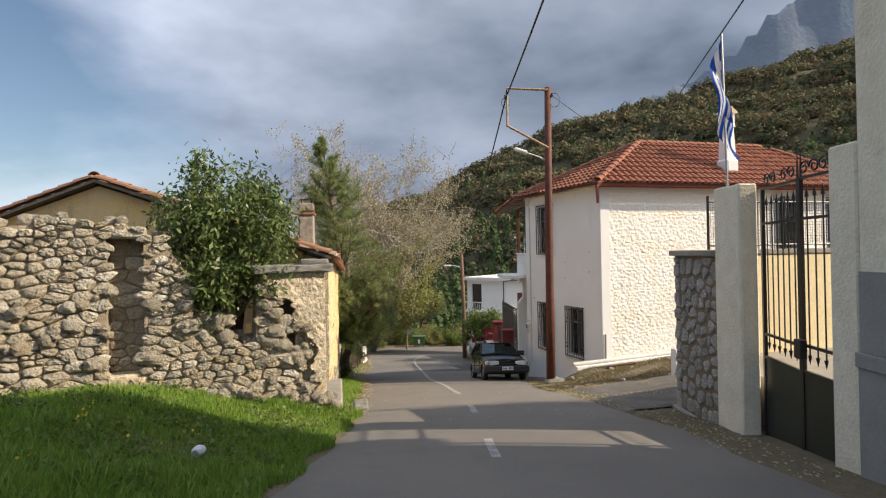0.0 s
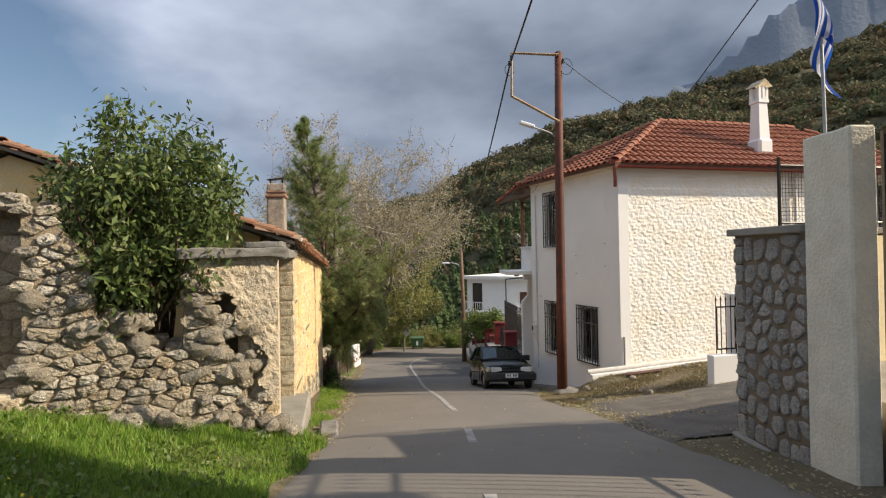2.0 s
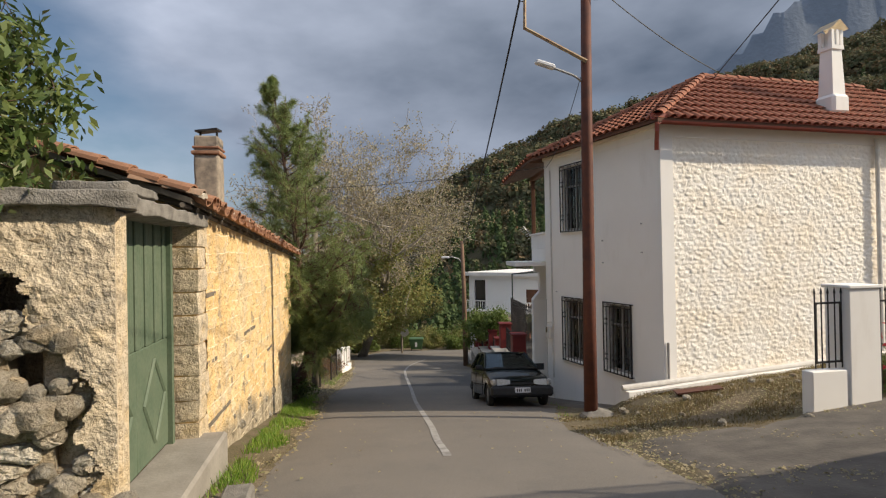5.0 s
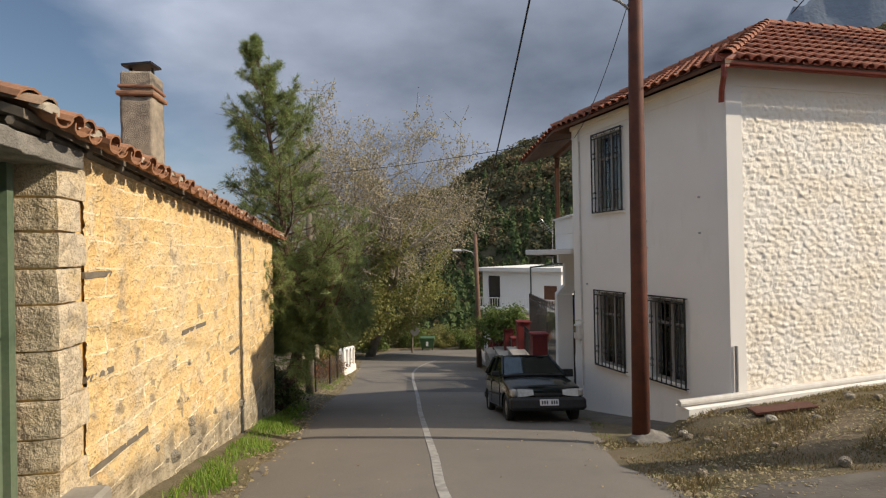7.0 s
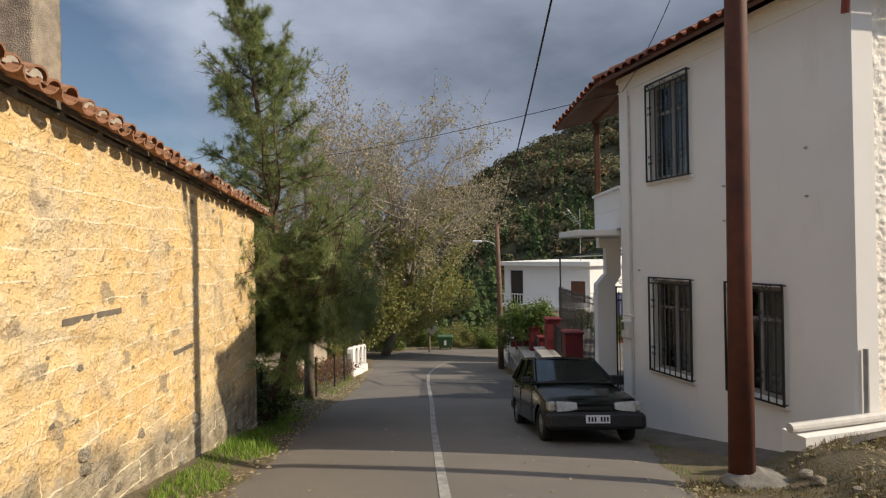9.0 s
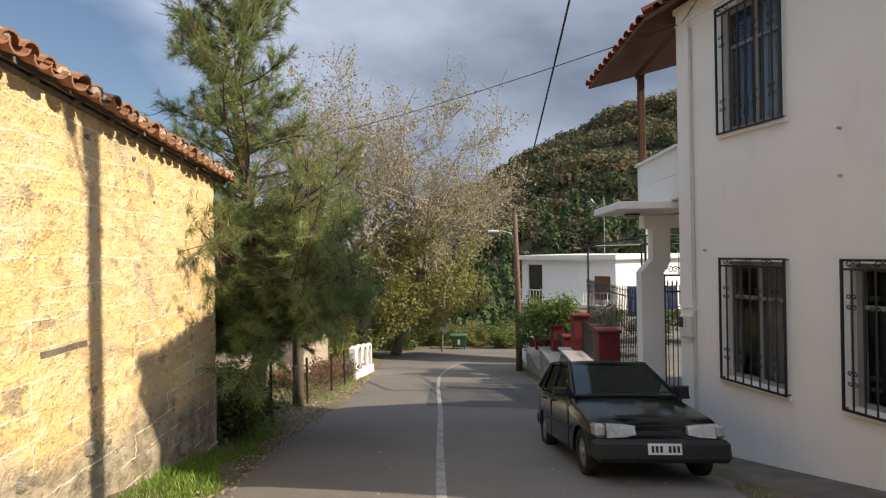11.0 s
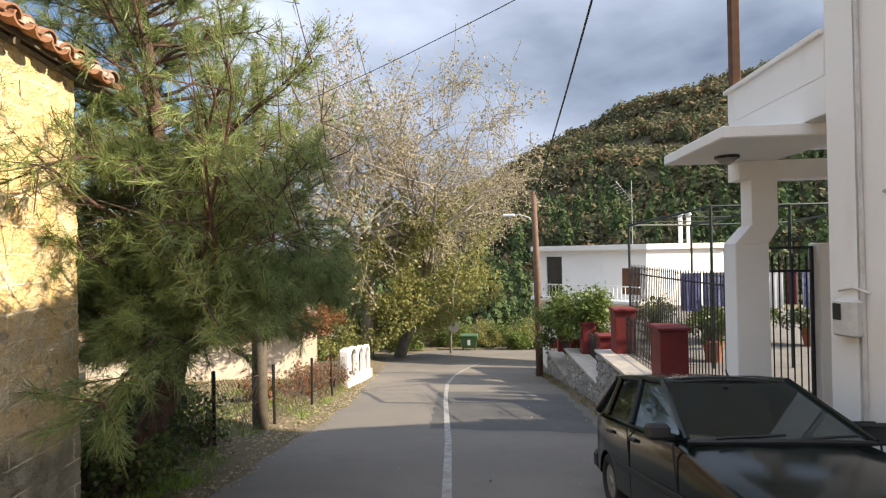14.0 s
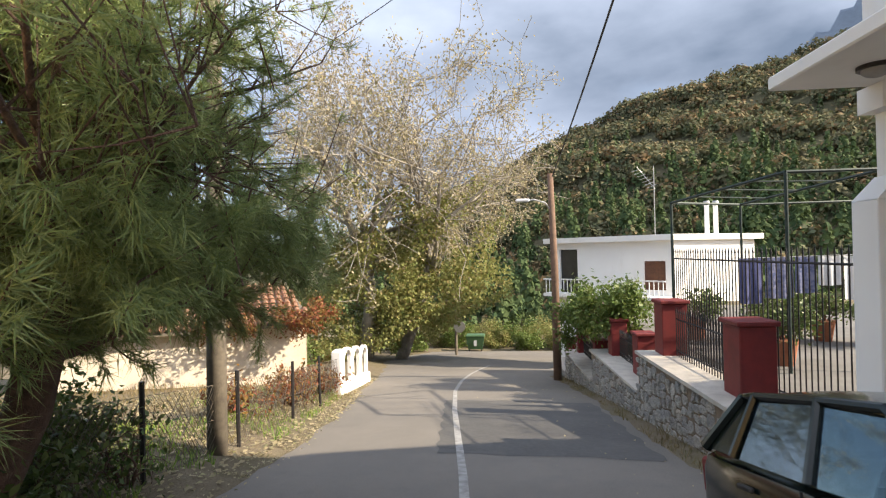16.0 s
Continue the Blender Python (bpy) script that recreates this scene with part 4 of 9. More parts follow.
# cables and conduit on the street wall
bm = bmesh.new()
tube(bm, [fs @ Vector(p) for p in ((4.18, 0.02, 3.1), (4.17, 0.025, 0.5), (4.16, 0.02, -2.9))], 0.022, 6)
tube(bm, [fs @ Vector(p) for p in ((4.1, 0.03, -1.35), (4.24, 0.05, -1.3), (4.38, 0.05, -1.34))], 0.015, 5)
part("conduit", bm, M_WHITEPIPE, house)
bm = bmesh.new()
box(bm, (4.16, 0.0, -1.78), (4.4, 0.13, -1.42), fs, 0.02)
meter = part("meter_box", bm, M_WHITEPIPE, house, "white electricity meter box on the wall")
bm = bmesh.new()
box(bm, (4.3, 0.131, -1.62), (4.38, 0.136, -1.46), fs)
part("meter_window", bm, M_DARKGLASS_SHADE, meter)

# chimney
chx = Vector((10.05, 18.35, 0))
chim = thing("chimney", (chx.x, chx.y, 4.1), "tall whitewashed chimney with a small gabled cap", "chimney")
rotc = Matrix.Translation((chx.x, chx.y, 0)) @ pose(0, 0, 0, 0, 0, 15) @ Matrix.Diagonal((0.86, 0.86, 1, 1))
bm = bmesh.new()
box(bm, (-0.31, -0.31, 4.0), (0.31, 0.31, 4.5), rotc, 0.08)
part("base", bm, M_WHITE, chim)
bm = bmesh.new()
vs = []
for z, w in ((4.4, 0.23), (5.6, 0.18), (5.62, 0.22), (5.72, 0.22)):
    vs.append([bm.verts.new(rotc @ Vector((sx * w, sy * w, z))) for sx, sy in ((-1, -1), (1, -1), (1, 1), (-1, 1))])
for a, b in zip(vs, vs[1:]):
    for i in range(4):
        bm.faces.new((a[i], a[(i + 1) % 4], b[(i + 1) % 4], b[i]))
bm.faces.new(vs[-1])
bm.faces.new(vs[0][::-1])
part("shaft", bm, M_WHITE, chim)
bm = bmesh.new()
for sx in (-1, 1):
    for sy in (-1, 1):
        box(bm, (sx * 0.16 - 0.05, sy * 0.16 - 0.05, 5.7), (sx * 0.16 + 0.05, sy * 0.16 + 0.05, 6.1), rotc)
box(bm, (-0.05, -0.22, 5.7), (0.05, 0.22, 6.1), rotc)
part("smoke_head", bm, M_WHITE, chim)
bm = bmesh.new()
for sx in (-1, 1):
    vs = [bm.verts.new(rotc @ Vector(p)) for p in ((0, -0.3, 6.33), (0, 0.3, 6.33), (sx * 0.31, 0.3, 6.1), (sx * 0.31, -0.3, 6.1))]
    bm.faces.new(vs)
bmesh.ops.solidify(bm, geom=bm.faces[:], thickness=0.05)
part("cap", bm, M_CREAM, chim, "weathered stone gable cap")

# plinth with pipe in front of the rough wall
plinth = thing("plinth_wall", (C[0], C[1], -2.4), "low white kerb wall with a plastic pipe on it", "wall", kind="structure")
bm = bmesh.new()
for i in range(12):
    s0, s1 = -1.08 + i * 0.9, -1.08 + (i + 1) * 0.9
    zt = lambda s: -2.13 + 0.035 * max(s, -1) + (0.02 if s > 0 else 0)
    vs = []
    for s in (s0, s1):
        vs.append([bm.verts.new(ff @ Vector((s, y, z))) for y, z in ((0.35, -3.2), (0.35, zt(s)), (0.02, zt(s)), (0.02, -3.2))])
    for k in range(4):
        bm.faces.new((vs[0][k], vs[0][(k + 1) % 4], vs[1][(k + 1) % 4], vs[1][k]))
    if i in (0, 11):
        bm.faces.new(vs[0] if i == 0 else vs[1])
bmesh.ops.remove_doubles(bm, verts=bm.verts, dist=0.001)
part("kerb_wall", bm, M_WHITE, plinth)
bm = bmesh.new()
tube(bm, [ff @ Vector((s, 0.2, -2.06 + 0.035 * max(s, -1))) for s in (-1.15, 0, 2, 4, 6, 8, 9.5)], 0.055, 10)
part("pipe", bm, M_WHITEPIPE, plinth, "white plastic drain pipe")

# concrete strip between the street wall and the road
bm = bmesh.new()
vv = {}
for i in range(12):
    for k in range(5):
        p = fs @ Vector((-0.55 + i * 0.46, 0.005 + k * 0.24 + (0.05 * math.sin(i * 1.9) if k == 4 else 0), 0))
        vv[i, k] = bm.verts.new((p.x, p.y, float(ground_z(p.x, p.y)) + 0.05 - (0.11 if k == 4 else 0)))
for i in range(11):
    for k in range(4):
        bm.faces.new((vv[i, k], vv[i + 1, k], vv[i + 1, k + 1], vv[i, k + 1]))
tagged(part("pavement", bm, M_DRIVE, None, smooth=True), "worn dark concrete strip along the house", kind="structure")
for s_, z_ in ((1.9, 1.0), (1.9, 0.45), (0.55, 1.35), (0.55, 0.7), (3.95, -0.4)):
    bm = bmesh.new()
    rod(bm, fs @ Vector((s_, 0.0, z_)), fs @ Vector((s_, 0.04, z_)), 0.018, n=6)
    part("wall_peg", bm, M_GALV, house)

# balcony over the gateway
balc = thing("balcony", (3.3, 20.8, 0.6), "white balcony with a timber-roofed loggia over the gateway", "balcony")
P0, P1 = D, (3.22, 22.9)
fb, lb = wall_frame(P0, P1, (-1, 0))
bm = bmesh.new()
box(bm, (0.0, -2.6, 0.455), (lb, 0.0, 0.85), fb, 0.01)
part("slab", bm, M_WHITE, balc)
bm = bmesh.new()
box(bm, (0.02, -0.14, 0.85), (lb, 0.004, 1.28), fb, 0.01)
box(bm, (lb - 0.14, -2.6, 0.85), (lb, -0.15, 1.28), fb, 0.01)
part("parapet", bm, M_WHITE, balc)
bm = bmesh.new()
box(bm, (0.02, -0.2, 1.28), (lb + 0.04, 0.05, 1.34), fb, 0.01)
box(bm, (lb - 0.2, -2.6, 1.285), (lb + 0.045, -0.2, 1.335), fb, 0.01)
part("coping", bm, M_WHITE, balc)
bm = bmesh.new()
box(bm, (lb - 0.13, -0.13, 1.34), (lb - 0.01, -0.01, 3.2), fb, 0.01)
part("post", bm, M_WOOD, balc, "brown timber balcony post")
bm = bmesh.new()
box(bm, (0.1, -0.13, 3.12), (lb + 0.1, -0.01, 3.24), fb)
part("beam", bm, M_WOOD, balc)
# canopy slab below the balcony
bm = bmesh.new()
box(bm, (0.35, -0.6, 0.31), (lb + 0.1, 0.87, 0.45), fb, 0.015)
canopy = part("canopy", bm, M_WHITE, balc, "thin white concrete canopy")
lampc = thing("ceiling_lamp", (2.95, 22.3, 0.31), "round frosted ceiling lamp under the canopy", "lamp")
bm = bmesh.new()
rod(bm, (2.95, 22.3, 0.31), (2.95, 22.3, 0.275), 0.15, n=18)
part("base", bm, M_IRON, lampc)
bm = bmesh.new()
bmesh.ops.create_uvsphere(bm, u_segments=16, v_segments=8, radius=0.12, matrix=Matrix.Translation((2.95, 22.3, 0.275)) @ Matrix.Diagonal((1, 1, 0.6, 1)))
part("globe", bm, M_CURTAIN, lampc, smooth=True)
# gateway: column and low wall
gw = thing("gateway", (3.4, 22.9, -3.7), "white gateway column and low wall beside the house", "wall", kind="structure")
bm = bmesh.new()
box(bm, (3.22, 22.75, -3.9), (3.66, 23.15, -0.85), None, 0.01)
vs0 = [Vector(p) for p in ((3.22, 22.75, -0.85), (3.66, 22.75, -0.85), (3.66, 23.15, -0.85), (3.22, 23.15, -0.85))]
vs1 = [Vector(p) for p in ((3.44, 22.77, -0.6), (3.82, 22.77, -0.6), (3.82, 23.13, -0.6), (3.44, 23.13, -0.6))]
a, b = [bm.verts.new(p) for p in vs0], [bm.verts.new(p) for p in vs1]
for i in range(4):
    bm.faces.new((a[i], a[(i + 1) % 4], b[(i + 1) % 4], b[i]))
box(bm, (3.46, 22.78, -0.6), (3.8, 23.12, 0.12))
box(bm, (3.3, 22.76, 0.05), (5.8, 23.14, 0.305))
part("column", bm, M_WHITE, gw)
bm = bmesh.new()
box(bm, (4.34, 22.8, -3.9), (5.9, 23.08, -0.86), None, 0.01)
part("low_wall", bm, M_WHITE, gw)


def iron_gate(name, m, w, h, label, spikes=True, sheet=0.0, bars=7):
    """A wrought-iron gate leaf in the xz plane of m."""
    g = thing(name, m.translation, label, "gate")
    bm = bmesh.new()
    for s in (0.02, w - 0.02):
        box(bm, (s - 0.02, -0.02, 0), (s + 0.02, 0.02, h), m)
    for z in (0.02, h - 0.02, h - 0.35, 0.35):
        box(bm, (0, -0.015, z - 0.018), (w, 0.015, z + 0.018), m)
    part("frame", bm, M_IRON, g)
    for i in range(1, bars):
        bm = bmesh.new()
        s = w * i / bars
        rod(bm, m @ Vector((s, 0, 0.05)), m @ Vector((s, 0, h - 0.2)), 0.01, n=5)
        rod(bm, m @ Vector((s, 0, h - 0.2)), m @ Vector((s, 0, h - 0.1)), 0.022, 0.002, n=5)
        part("bar", bm, M_IRON, g)
    bm = bmesh.new()
    for i, (s, fl) in enumerate(((0.12, 1), (0.12, -1), (0.5, 1), (0.5, -1), (0.88, 1), (0.88, -1))):
        scroll(bm, m @ Matrix.Translation((w * s, 0, h + 0.1)), 0.07, 1.3, 0.009, fl)
    rod(bm, m @ Vector((w / 2, 0, h)), m @ Vector((w / 2, 0, h + 0.42)), 0.012, 0.004, n=5)
    part("scrollwork", bm, M_IRON, g)
    return g


iron_gate("iron_gate", pose(3.7, 22.95, -3.62, 0, 0, -2), 0.62, 2.72, "black wrought-iron garden gate with scrolls")

# ---- ruined stone wall ----
K, L = (-2.05, 9.12), (-9.0, 5.47)
fr, lr = wall_frame(K, L, (0.466, -0.885))
TOP = ((0, 1.15), (1.1, 1.12), (1.13, 0.0), (1.35, 0.02), (1.6, 0.1), (2.05, 0.2), (2.09, 1.2), (2.35, 1.4), (2.42, 1.72), (2.7, 1.85), (3.1, 1.97), (3.6, 2.02), (4.3, 1.95), (5.2, 1.7), (6.5, 1.75), (7.8, 1.2))


def ruin_top(s):
    return float(np.interp(s, [a for a, _ in TOP], [b for _, b in TOP]))


ruin = thing("ruined_wall", (K[0], K[1], -1.4), "ruined rubble stone wall with a niche and broken top", "wall")
bm = bmesh.new()
ss = [0, 0.5, 1.09, 1.13, 1.6, 2.04, 2.09, 2.4, 2.72, 2.721, 3.2, 3.201, 3.6, 4.3, 5.2, 6.5, 7.8]
for a, b in zip(ss, ss[1:]):
    if b - a < 0.01 or b < 1.1:
        continue
    deep = 0.32 if abs(a - 2.721) < 0.01 else 0.0
    vs = []
    for s in (a, b):
        zt = ruin_top(s + (0.004 if s == a else -0.004)) - 0.05
        vs.append([bm.verts.new(fr @ Vector((s, y, z))) for y, z in ((-deep, -2.0), (-deep, zt), (-0.5, zt - 0.03), (-0.5, -2.0))])
    for k in range(4):
        bm.faces.new((vs[0][k], vs[0][(k + 1) % 4], vs[1][(k + 1) % 4], vs[1][k]))
    bm.faces.new(vs[0])
    bm.faces.new(vs[1][::-1])
HOLLOWS = [(0.48, 0.78, 0.34, 0.66), (0.34, 0.64, -0.14, 0.17), (0.18, 0.38, -0.72, -0.2)]
wall_with_holes(bm, fr, 1.09, -2.0, 1.1, 0.3, HOLLOWS)
box(bm, (0.0, -0.5, -2.0), (1.09, -0.3, 1.1), fr)
part("core", bm, M_MORTAR, ruin, "earth mortar core of the wall")
bm = bmesh.new()
box(bm, (2.68, -0.3, 1.72), (3.24, 0.03, 1.9), fr, 0.03)
part("niche_lintel", bm, M_RUBBLE, ruin)
bm = bmesh.new()
box(bm, (2.72, -0.4, -0.9), (3.2, 0.06, -0.3), fr, 0.02)
part("niche_sill", bm, M_PLASTER, ruin, "pale mortar sill of the niche")


def in_ruin(s, z):
    if z > ruin_top(s) - 0.02:
        return False
    if 2.74 < s < 3.18 and -0.35 < z < 1.74:
        return False
    if s < 0.25 and z > -0.3:
        return False
    return not any(h[0] - 0.02 < s < h[1] + 0.02 and h[2] - 0.02 < z < h[3] + 0.02 for h in HOLLOWS)


rub = [[(a, b - 1.6) for a, b in poly] for poly in cells(5.4, 3.75, 620, 11, 1.7, lambda s, z: in_ruin(s, z - 1.6))]
lay_stones(ruin, fr, sorted(rub, key=lambda q: q[0][0]), 0.012, 0.06, M_RUBBLE, 5)
back = [[(2.72 + a, b - 0.3) for a, b in poly] for poly in cells(0.48, 2.05, 26, 14, 1.5)]
lay_stones(ruin, fr @ Matrix.Translation((0, -0.32, 0)), back, 0.012, 0.03, M_RUBBLE, 6)


def boulder(seed, size, flatten=0.7):
    """A weathered loose stone."""
    rnd = random.Random(seed)
    bm = bmesh.new()
    bmesh.ops.create_icosphere(bm, subdivisions=2, radius=1.0)
    o = Vector((rnd.uniform(0, 50), rnd.uniform(0, 50), rnd.uniform(0, 50)))
    for v in bm.verts:
        d = v.co.normalized()
        box_ = 1 / max(abs(d.x) * 0.9, abs(d.y) * 1.05, abs(d.z) * 1.0, 0.55)
        k = 0.55 + 0.3 * box_ + 0.25 * noise.noise(d * 1.2 + o) + 0.12 * noise.noise(d * 3 + o)
        v.co = Vector((d.x, d.y * 0.85, d.z * flatten)) * k * size
    me = bpy.data.meshes.new("stone")
    bm.to_mesh(me)
    bm.free()
    return me


BOULDERS = [boulder(i, 0.5) for i in range(8)]
for me in BOULDERS:
    me.materials.append(M_RUBBLE)


def loose(parent, p, size, seed, name="stone"):
    rnd = random.Random(seed)
    o = new(name, BOULDERS[seed % 8])
    o.parent = parent
    o.matrix_local = Matrix.Translation(Vector(p) - origin(parent)) @ pose(0, 0, 0, rnd.uniform(-20, 20), rnd.uniform(-20, 20), rnd.uniform(0, 360)) @ Matrix.Diagonal((size, size, size, 1))
    return o


rnd = random.Random(4)
for i in range(46):
    s = rnd.choice((rnd.uniform(1.15, 2.05), rnd.uniform(1.15, 2.05), rnd.uniform(2.1, 5.2)))
    loose(ruin, fr @ Vector((s, rnd.uniform(-0.45, -0.02), ruin_top(s) + rnd.uniform(-0.04, 0.07))), rnd.uniform(0.13, 0.36), i)
for i in range(14):
    loose(ruin, fr @ Vector((2.0 - 0.5 * rnd.random(), rnd.uniform(-0.4, 0.0), 0.28 + 0.16 * rnd.random())), rnd.uniform(0.2, 0.38), 60 + i)
# tumbled stones at the foot of the corner
for i in range(30):
    s = rnd.uniform(-0.1, 1.9)
    g = fr @ Vector((s, rnd.uniform(0.03, 0.3), 0))
    loose(ruin, (g.x, g.y, float(ground_z(g.x, g.y)) + rnd.uniform(0.0, 0.25 if s < 0.8 else 0.1)), rnd.uniform(0.15, 0.34), 90 + i)

# rounded and broken stones that stand out of the face
for i in range(150):
    s, z = rnd.uniform(0.15, 4.6), rnd.uniform(-1.5, 1.0)
    if in_ruin(s, z + 0.1) and not (s < 1.1 and z > 0.45):
        loose(ruin, fr @ Vector((s, rnd.uniform(-0.03, 0.03), z)), rnd.uniform(0.12, 0.36), 400 + i)
for s, z, k in ((1.0, 0.62, 0.3), (0.9, 0.46, 0.3), (0.44, 0.25, 0.3), (1.02, 0.82, 0.26), (0.3, -0.82, 0.28), (0.5, -0.3, 0.4), (0.66, -0.35, 0.36), (0.8, 0.16, 0.4), (0.92, 0.02, 0.36), (0.74, -0.06, 0.34), (0.36, 0.15, 0.2), (0.63, 0.16, 0.24), (0.35, -0.13, 0.22), (0.62, -0.12, 0.24), (0.49, 0.2, 0.26), (0.49, -0.17, 0.22), (0.5, 0.36, 0.2), (0.77, 0.36, 0.2), (0.76, 0.64, 0.18), (0.2, -0.72, 0.2), (0.38, -0.2, 0.2), (0.37, -0.48, 0.18)):
    loose(ruin, fr @ Vector((s, 0.0, z)), k, int(s * 100 + z * 10))

# plastered pier with a broken hole
pl = bmesh.new()
hole = [(0.98, 0.92), (0.86, 0.72), (0.75, 0.78), (0.55, 0.68), (0.44, 0.52), (0.5, 0.3), (0.35, 0.22), (0.28, -0.05), (0.2, -0.15), (0.17, -0.6), (0.12, -1.0)]
n_s, n_z = 76, 190


def plastered(s, z):
    """Plaster survives above and beside the broken line."""
    edge_s = float(np.interp(-z, [-b for _, b in hole], [a for a, _ in hole]))
    wob = 0.13 * noise.noise(Vector((s * 3, z * 4.5, 7))) + 0.09 * noise.noise(Vector((s * 9, z * 11, 2))) + 0.05 * noise.noise(Vector((s * 26, z * 26, 5)))
    if z > 0.88 + 0.16 * noise.noise(Vector((s * 5, 0.4, 3))) + 0.06 * noise.noise(Vector((s * 16, z * 9, 1))):
        return s < 1.02
    return s < edge_s + wob


grid = {}
for i in range(n_s + 1):
    for k in range(n_z + 1):
        s, z = 1.06 * i / n_s, -1.5 + 2.65 * k / n_z
        s, z = s + 0.006 * noise.noise(Vector((s * 60, z * 60, 1))) * (0 < i < n_s), z + 0.006 * noise.noise(Vector((s * 60, z * 60, 9)))
        bump = 0.085 + 0.03 * noise.noise(Vector((s * 4, z * 4, 0))) + 0.016 * noise.noise(Vector((s * 14, z * 14, 3))) + 0.007 * noise.noise(Vector((s * 38, z * 38, 3)))
        grid[i, k] = (s, z, bump)
vm = {}


def pv(i, k, d):
    if (i, k, d) not in vm:
        s, z, b = grid[i, k]
        vm[i, k, d] = pl.verts.new(fr @ Vector((s, b if d else -0.02, z)))
    return vm[i, k, d]


def pin(i, k):
    return 0 <= i < n_s and 0 <= k < n_z and plastered((i + 0.5) * 1.06 / n_s, -1.5 + 2.65 * (k + 0.5) / n_z)


for i in range(n_s):
    for k in range(n_z):
        if not pin(i, k):
            continue
        pl.faces.new((pv(i, k, 1), pv(i + 1, k, 1), pv(i + 1, k + 1, 1), pv(i, k + 1, 1)))
        for di, dk, p, q in ((-1, 0, (i, k), (i, k + 1)), (1, 0, (i + 1, k + 1), (i + 1, k)), (0, -1, (i + 1, k), (i, k)), (0, 1, (i, k + 1), (i + 1, k + 1))):
            if not pin(i + di, k + dk):
                pl.faces.new((pv(*p, 1), pv(*q, 1), pv(*q, 0), pv(*p, 0)))
part("plaster", pl, M_PLASTER, ruin, "cracked ochre plaster with a broken hole")

# doorway between ruin and house
A, B = (-2.47, 11.15), (-3.95, 19.42)
fd, ld = wall_frame(K, A, (1, 0.2))
bm = bmesh.new()
box(bm, (0.0, -0.5, -2.2), (0.16, 0.02, 1.13), fd, 0.02)
part("jamb", bm, M_PLASTER, ruin)
lintel = thing("lintel_slab", (K[0], K[1], 1.14), "rough grey concrete lintel slab over pier and doorway", "lintel")
bm = bmesh.new()
rough_block(bm, (-0.14, -0.45, 1.145), (1.2, 0.19, 1.265), fr, 18, 0.02, 3)
part("slab", bm, M_OLDCONC, lintel, smooth=True)
bm = bmesh.new()
rough_block(bm, (-0.05, -0.4, 1.27), (0.7, 0.08, 1.35), fd, 9, 0.016, 5)
rough_block(bm, (0.16, -0.4, 1.12), (2.3, 0.1, 1.25), fd, 18, 0.018, 6)
part("door_lintel", bm, M_OLDCONC, lintel, smooth=True)
door = thing("green_door", (-2.2, 9.7, -1.15), "weathered green double door with plank panels and lozenge", "door")
bm = bmesh.new()
for i in range(14):
    s = 0.17 + i * 0.128
    box(bm, (s, -0.3, -0.1), (s + 0.108, -0.26 + 0.012 * (i % 2), 1.14), fd, 0.01)
part("upper_planks", bm, M_DOORGREEN, door)
bm = bmesh.new()
box(bm, (0.17, -0.3, -1.25), (1.05, -0.25, -0.1), fd, 0.01)
box(bm, (1.06, -0.3, -1.25), (1.96, -0.25, -0.1), fd, 0.01)
part("lower_panel", bm, M_DOORGREEN, door)
for c in (0.61, 1.51):
    bm = bmesh.new()
    pts = [Vector((c, 0, -0.25)), Vector((c + 0.3, 0, -0.66)), Vector((c, 0, -1.1)), Vector((c - 0.3, 0, -0.66))]
    for p, q in zip(pts, pts[1:] + pts[:1]):
        tube(bm, [fd @ (p + Vector((0, -0.245, 0))), fd @ (q + Vector((0, -0.245, 0)))], 0.018, 4)
    part("lozenge", bm, M_DOORGREEN, door)
bm = bmesh.new()
box(bm, (0.16, -0.32, -1.3), (0.215, -0.2, 1.14), fd)
box(bm, (1.92, -0.32, -1.3), (1.99, -0.2, 1.14), fd)
part("frame", bm, M_DOORGREEN, door)
stp = thing("door_step", (-2.0, 9.9, -1.6), "long grey concrete doorstep", "step")
bm = bmesh.new()
box(bm, (0.0, -0.3, -2.0), (2.25, 0.3, -1.27), fd, 0.03)
part("step", bm, M_CONCRETE, stp)
bm = bmesh.new()
box(bm, (0.55, 0.5, -1.75), (1.1, 0.78, -1.43), fd, 0.03)
part("kerbstone", bm, M_OLDCONC, stp)

# ---- yellow stone house ----
yh = thing("yellow_house", (A[0], A[1], -1.7), "old yellow-washed stone house with a sagging tiled roof", "house")
fy, ly = wall_frame(A, B, (1, 0.15))
EZY = 1.38
FALL = 0.5


def eave_top(s):
    """Height of the wall's head, which falls with the street."""
    return EZY - 0.03 - FALL * s / ly


bm = bmesh.new()
ends = [[bm.verts.new(fy @ Vector((s, y, z))) for y, z in ((0, -3.9), (0, eave_top(s)), (-0.5, eave_top(s) + 0.1), (-0.5, -3.9))] for s in (0, ly)]
for k in range(4):
    bm.faces.new((ends[0][k], ends[0][(k + 1) % 4], ends[1][(k + 1) % 4], ends[1][k]))
bm.faces.new(ends[0])
bm.faces.new(ends[1][::-1])
part("wall", bm, M_YELLOW, yh)


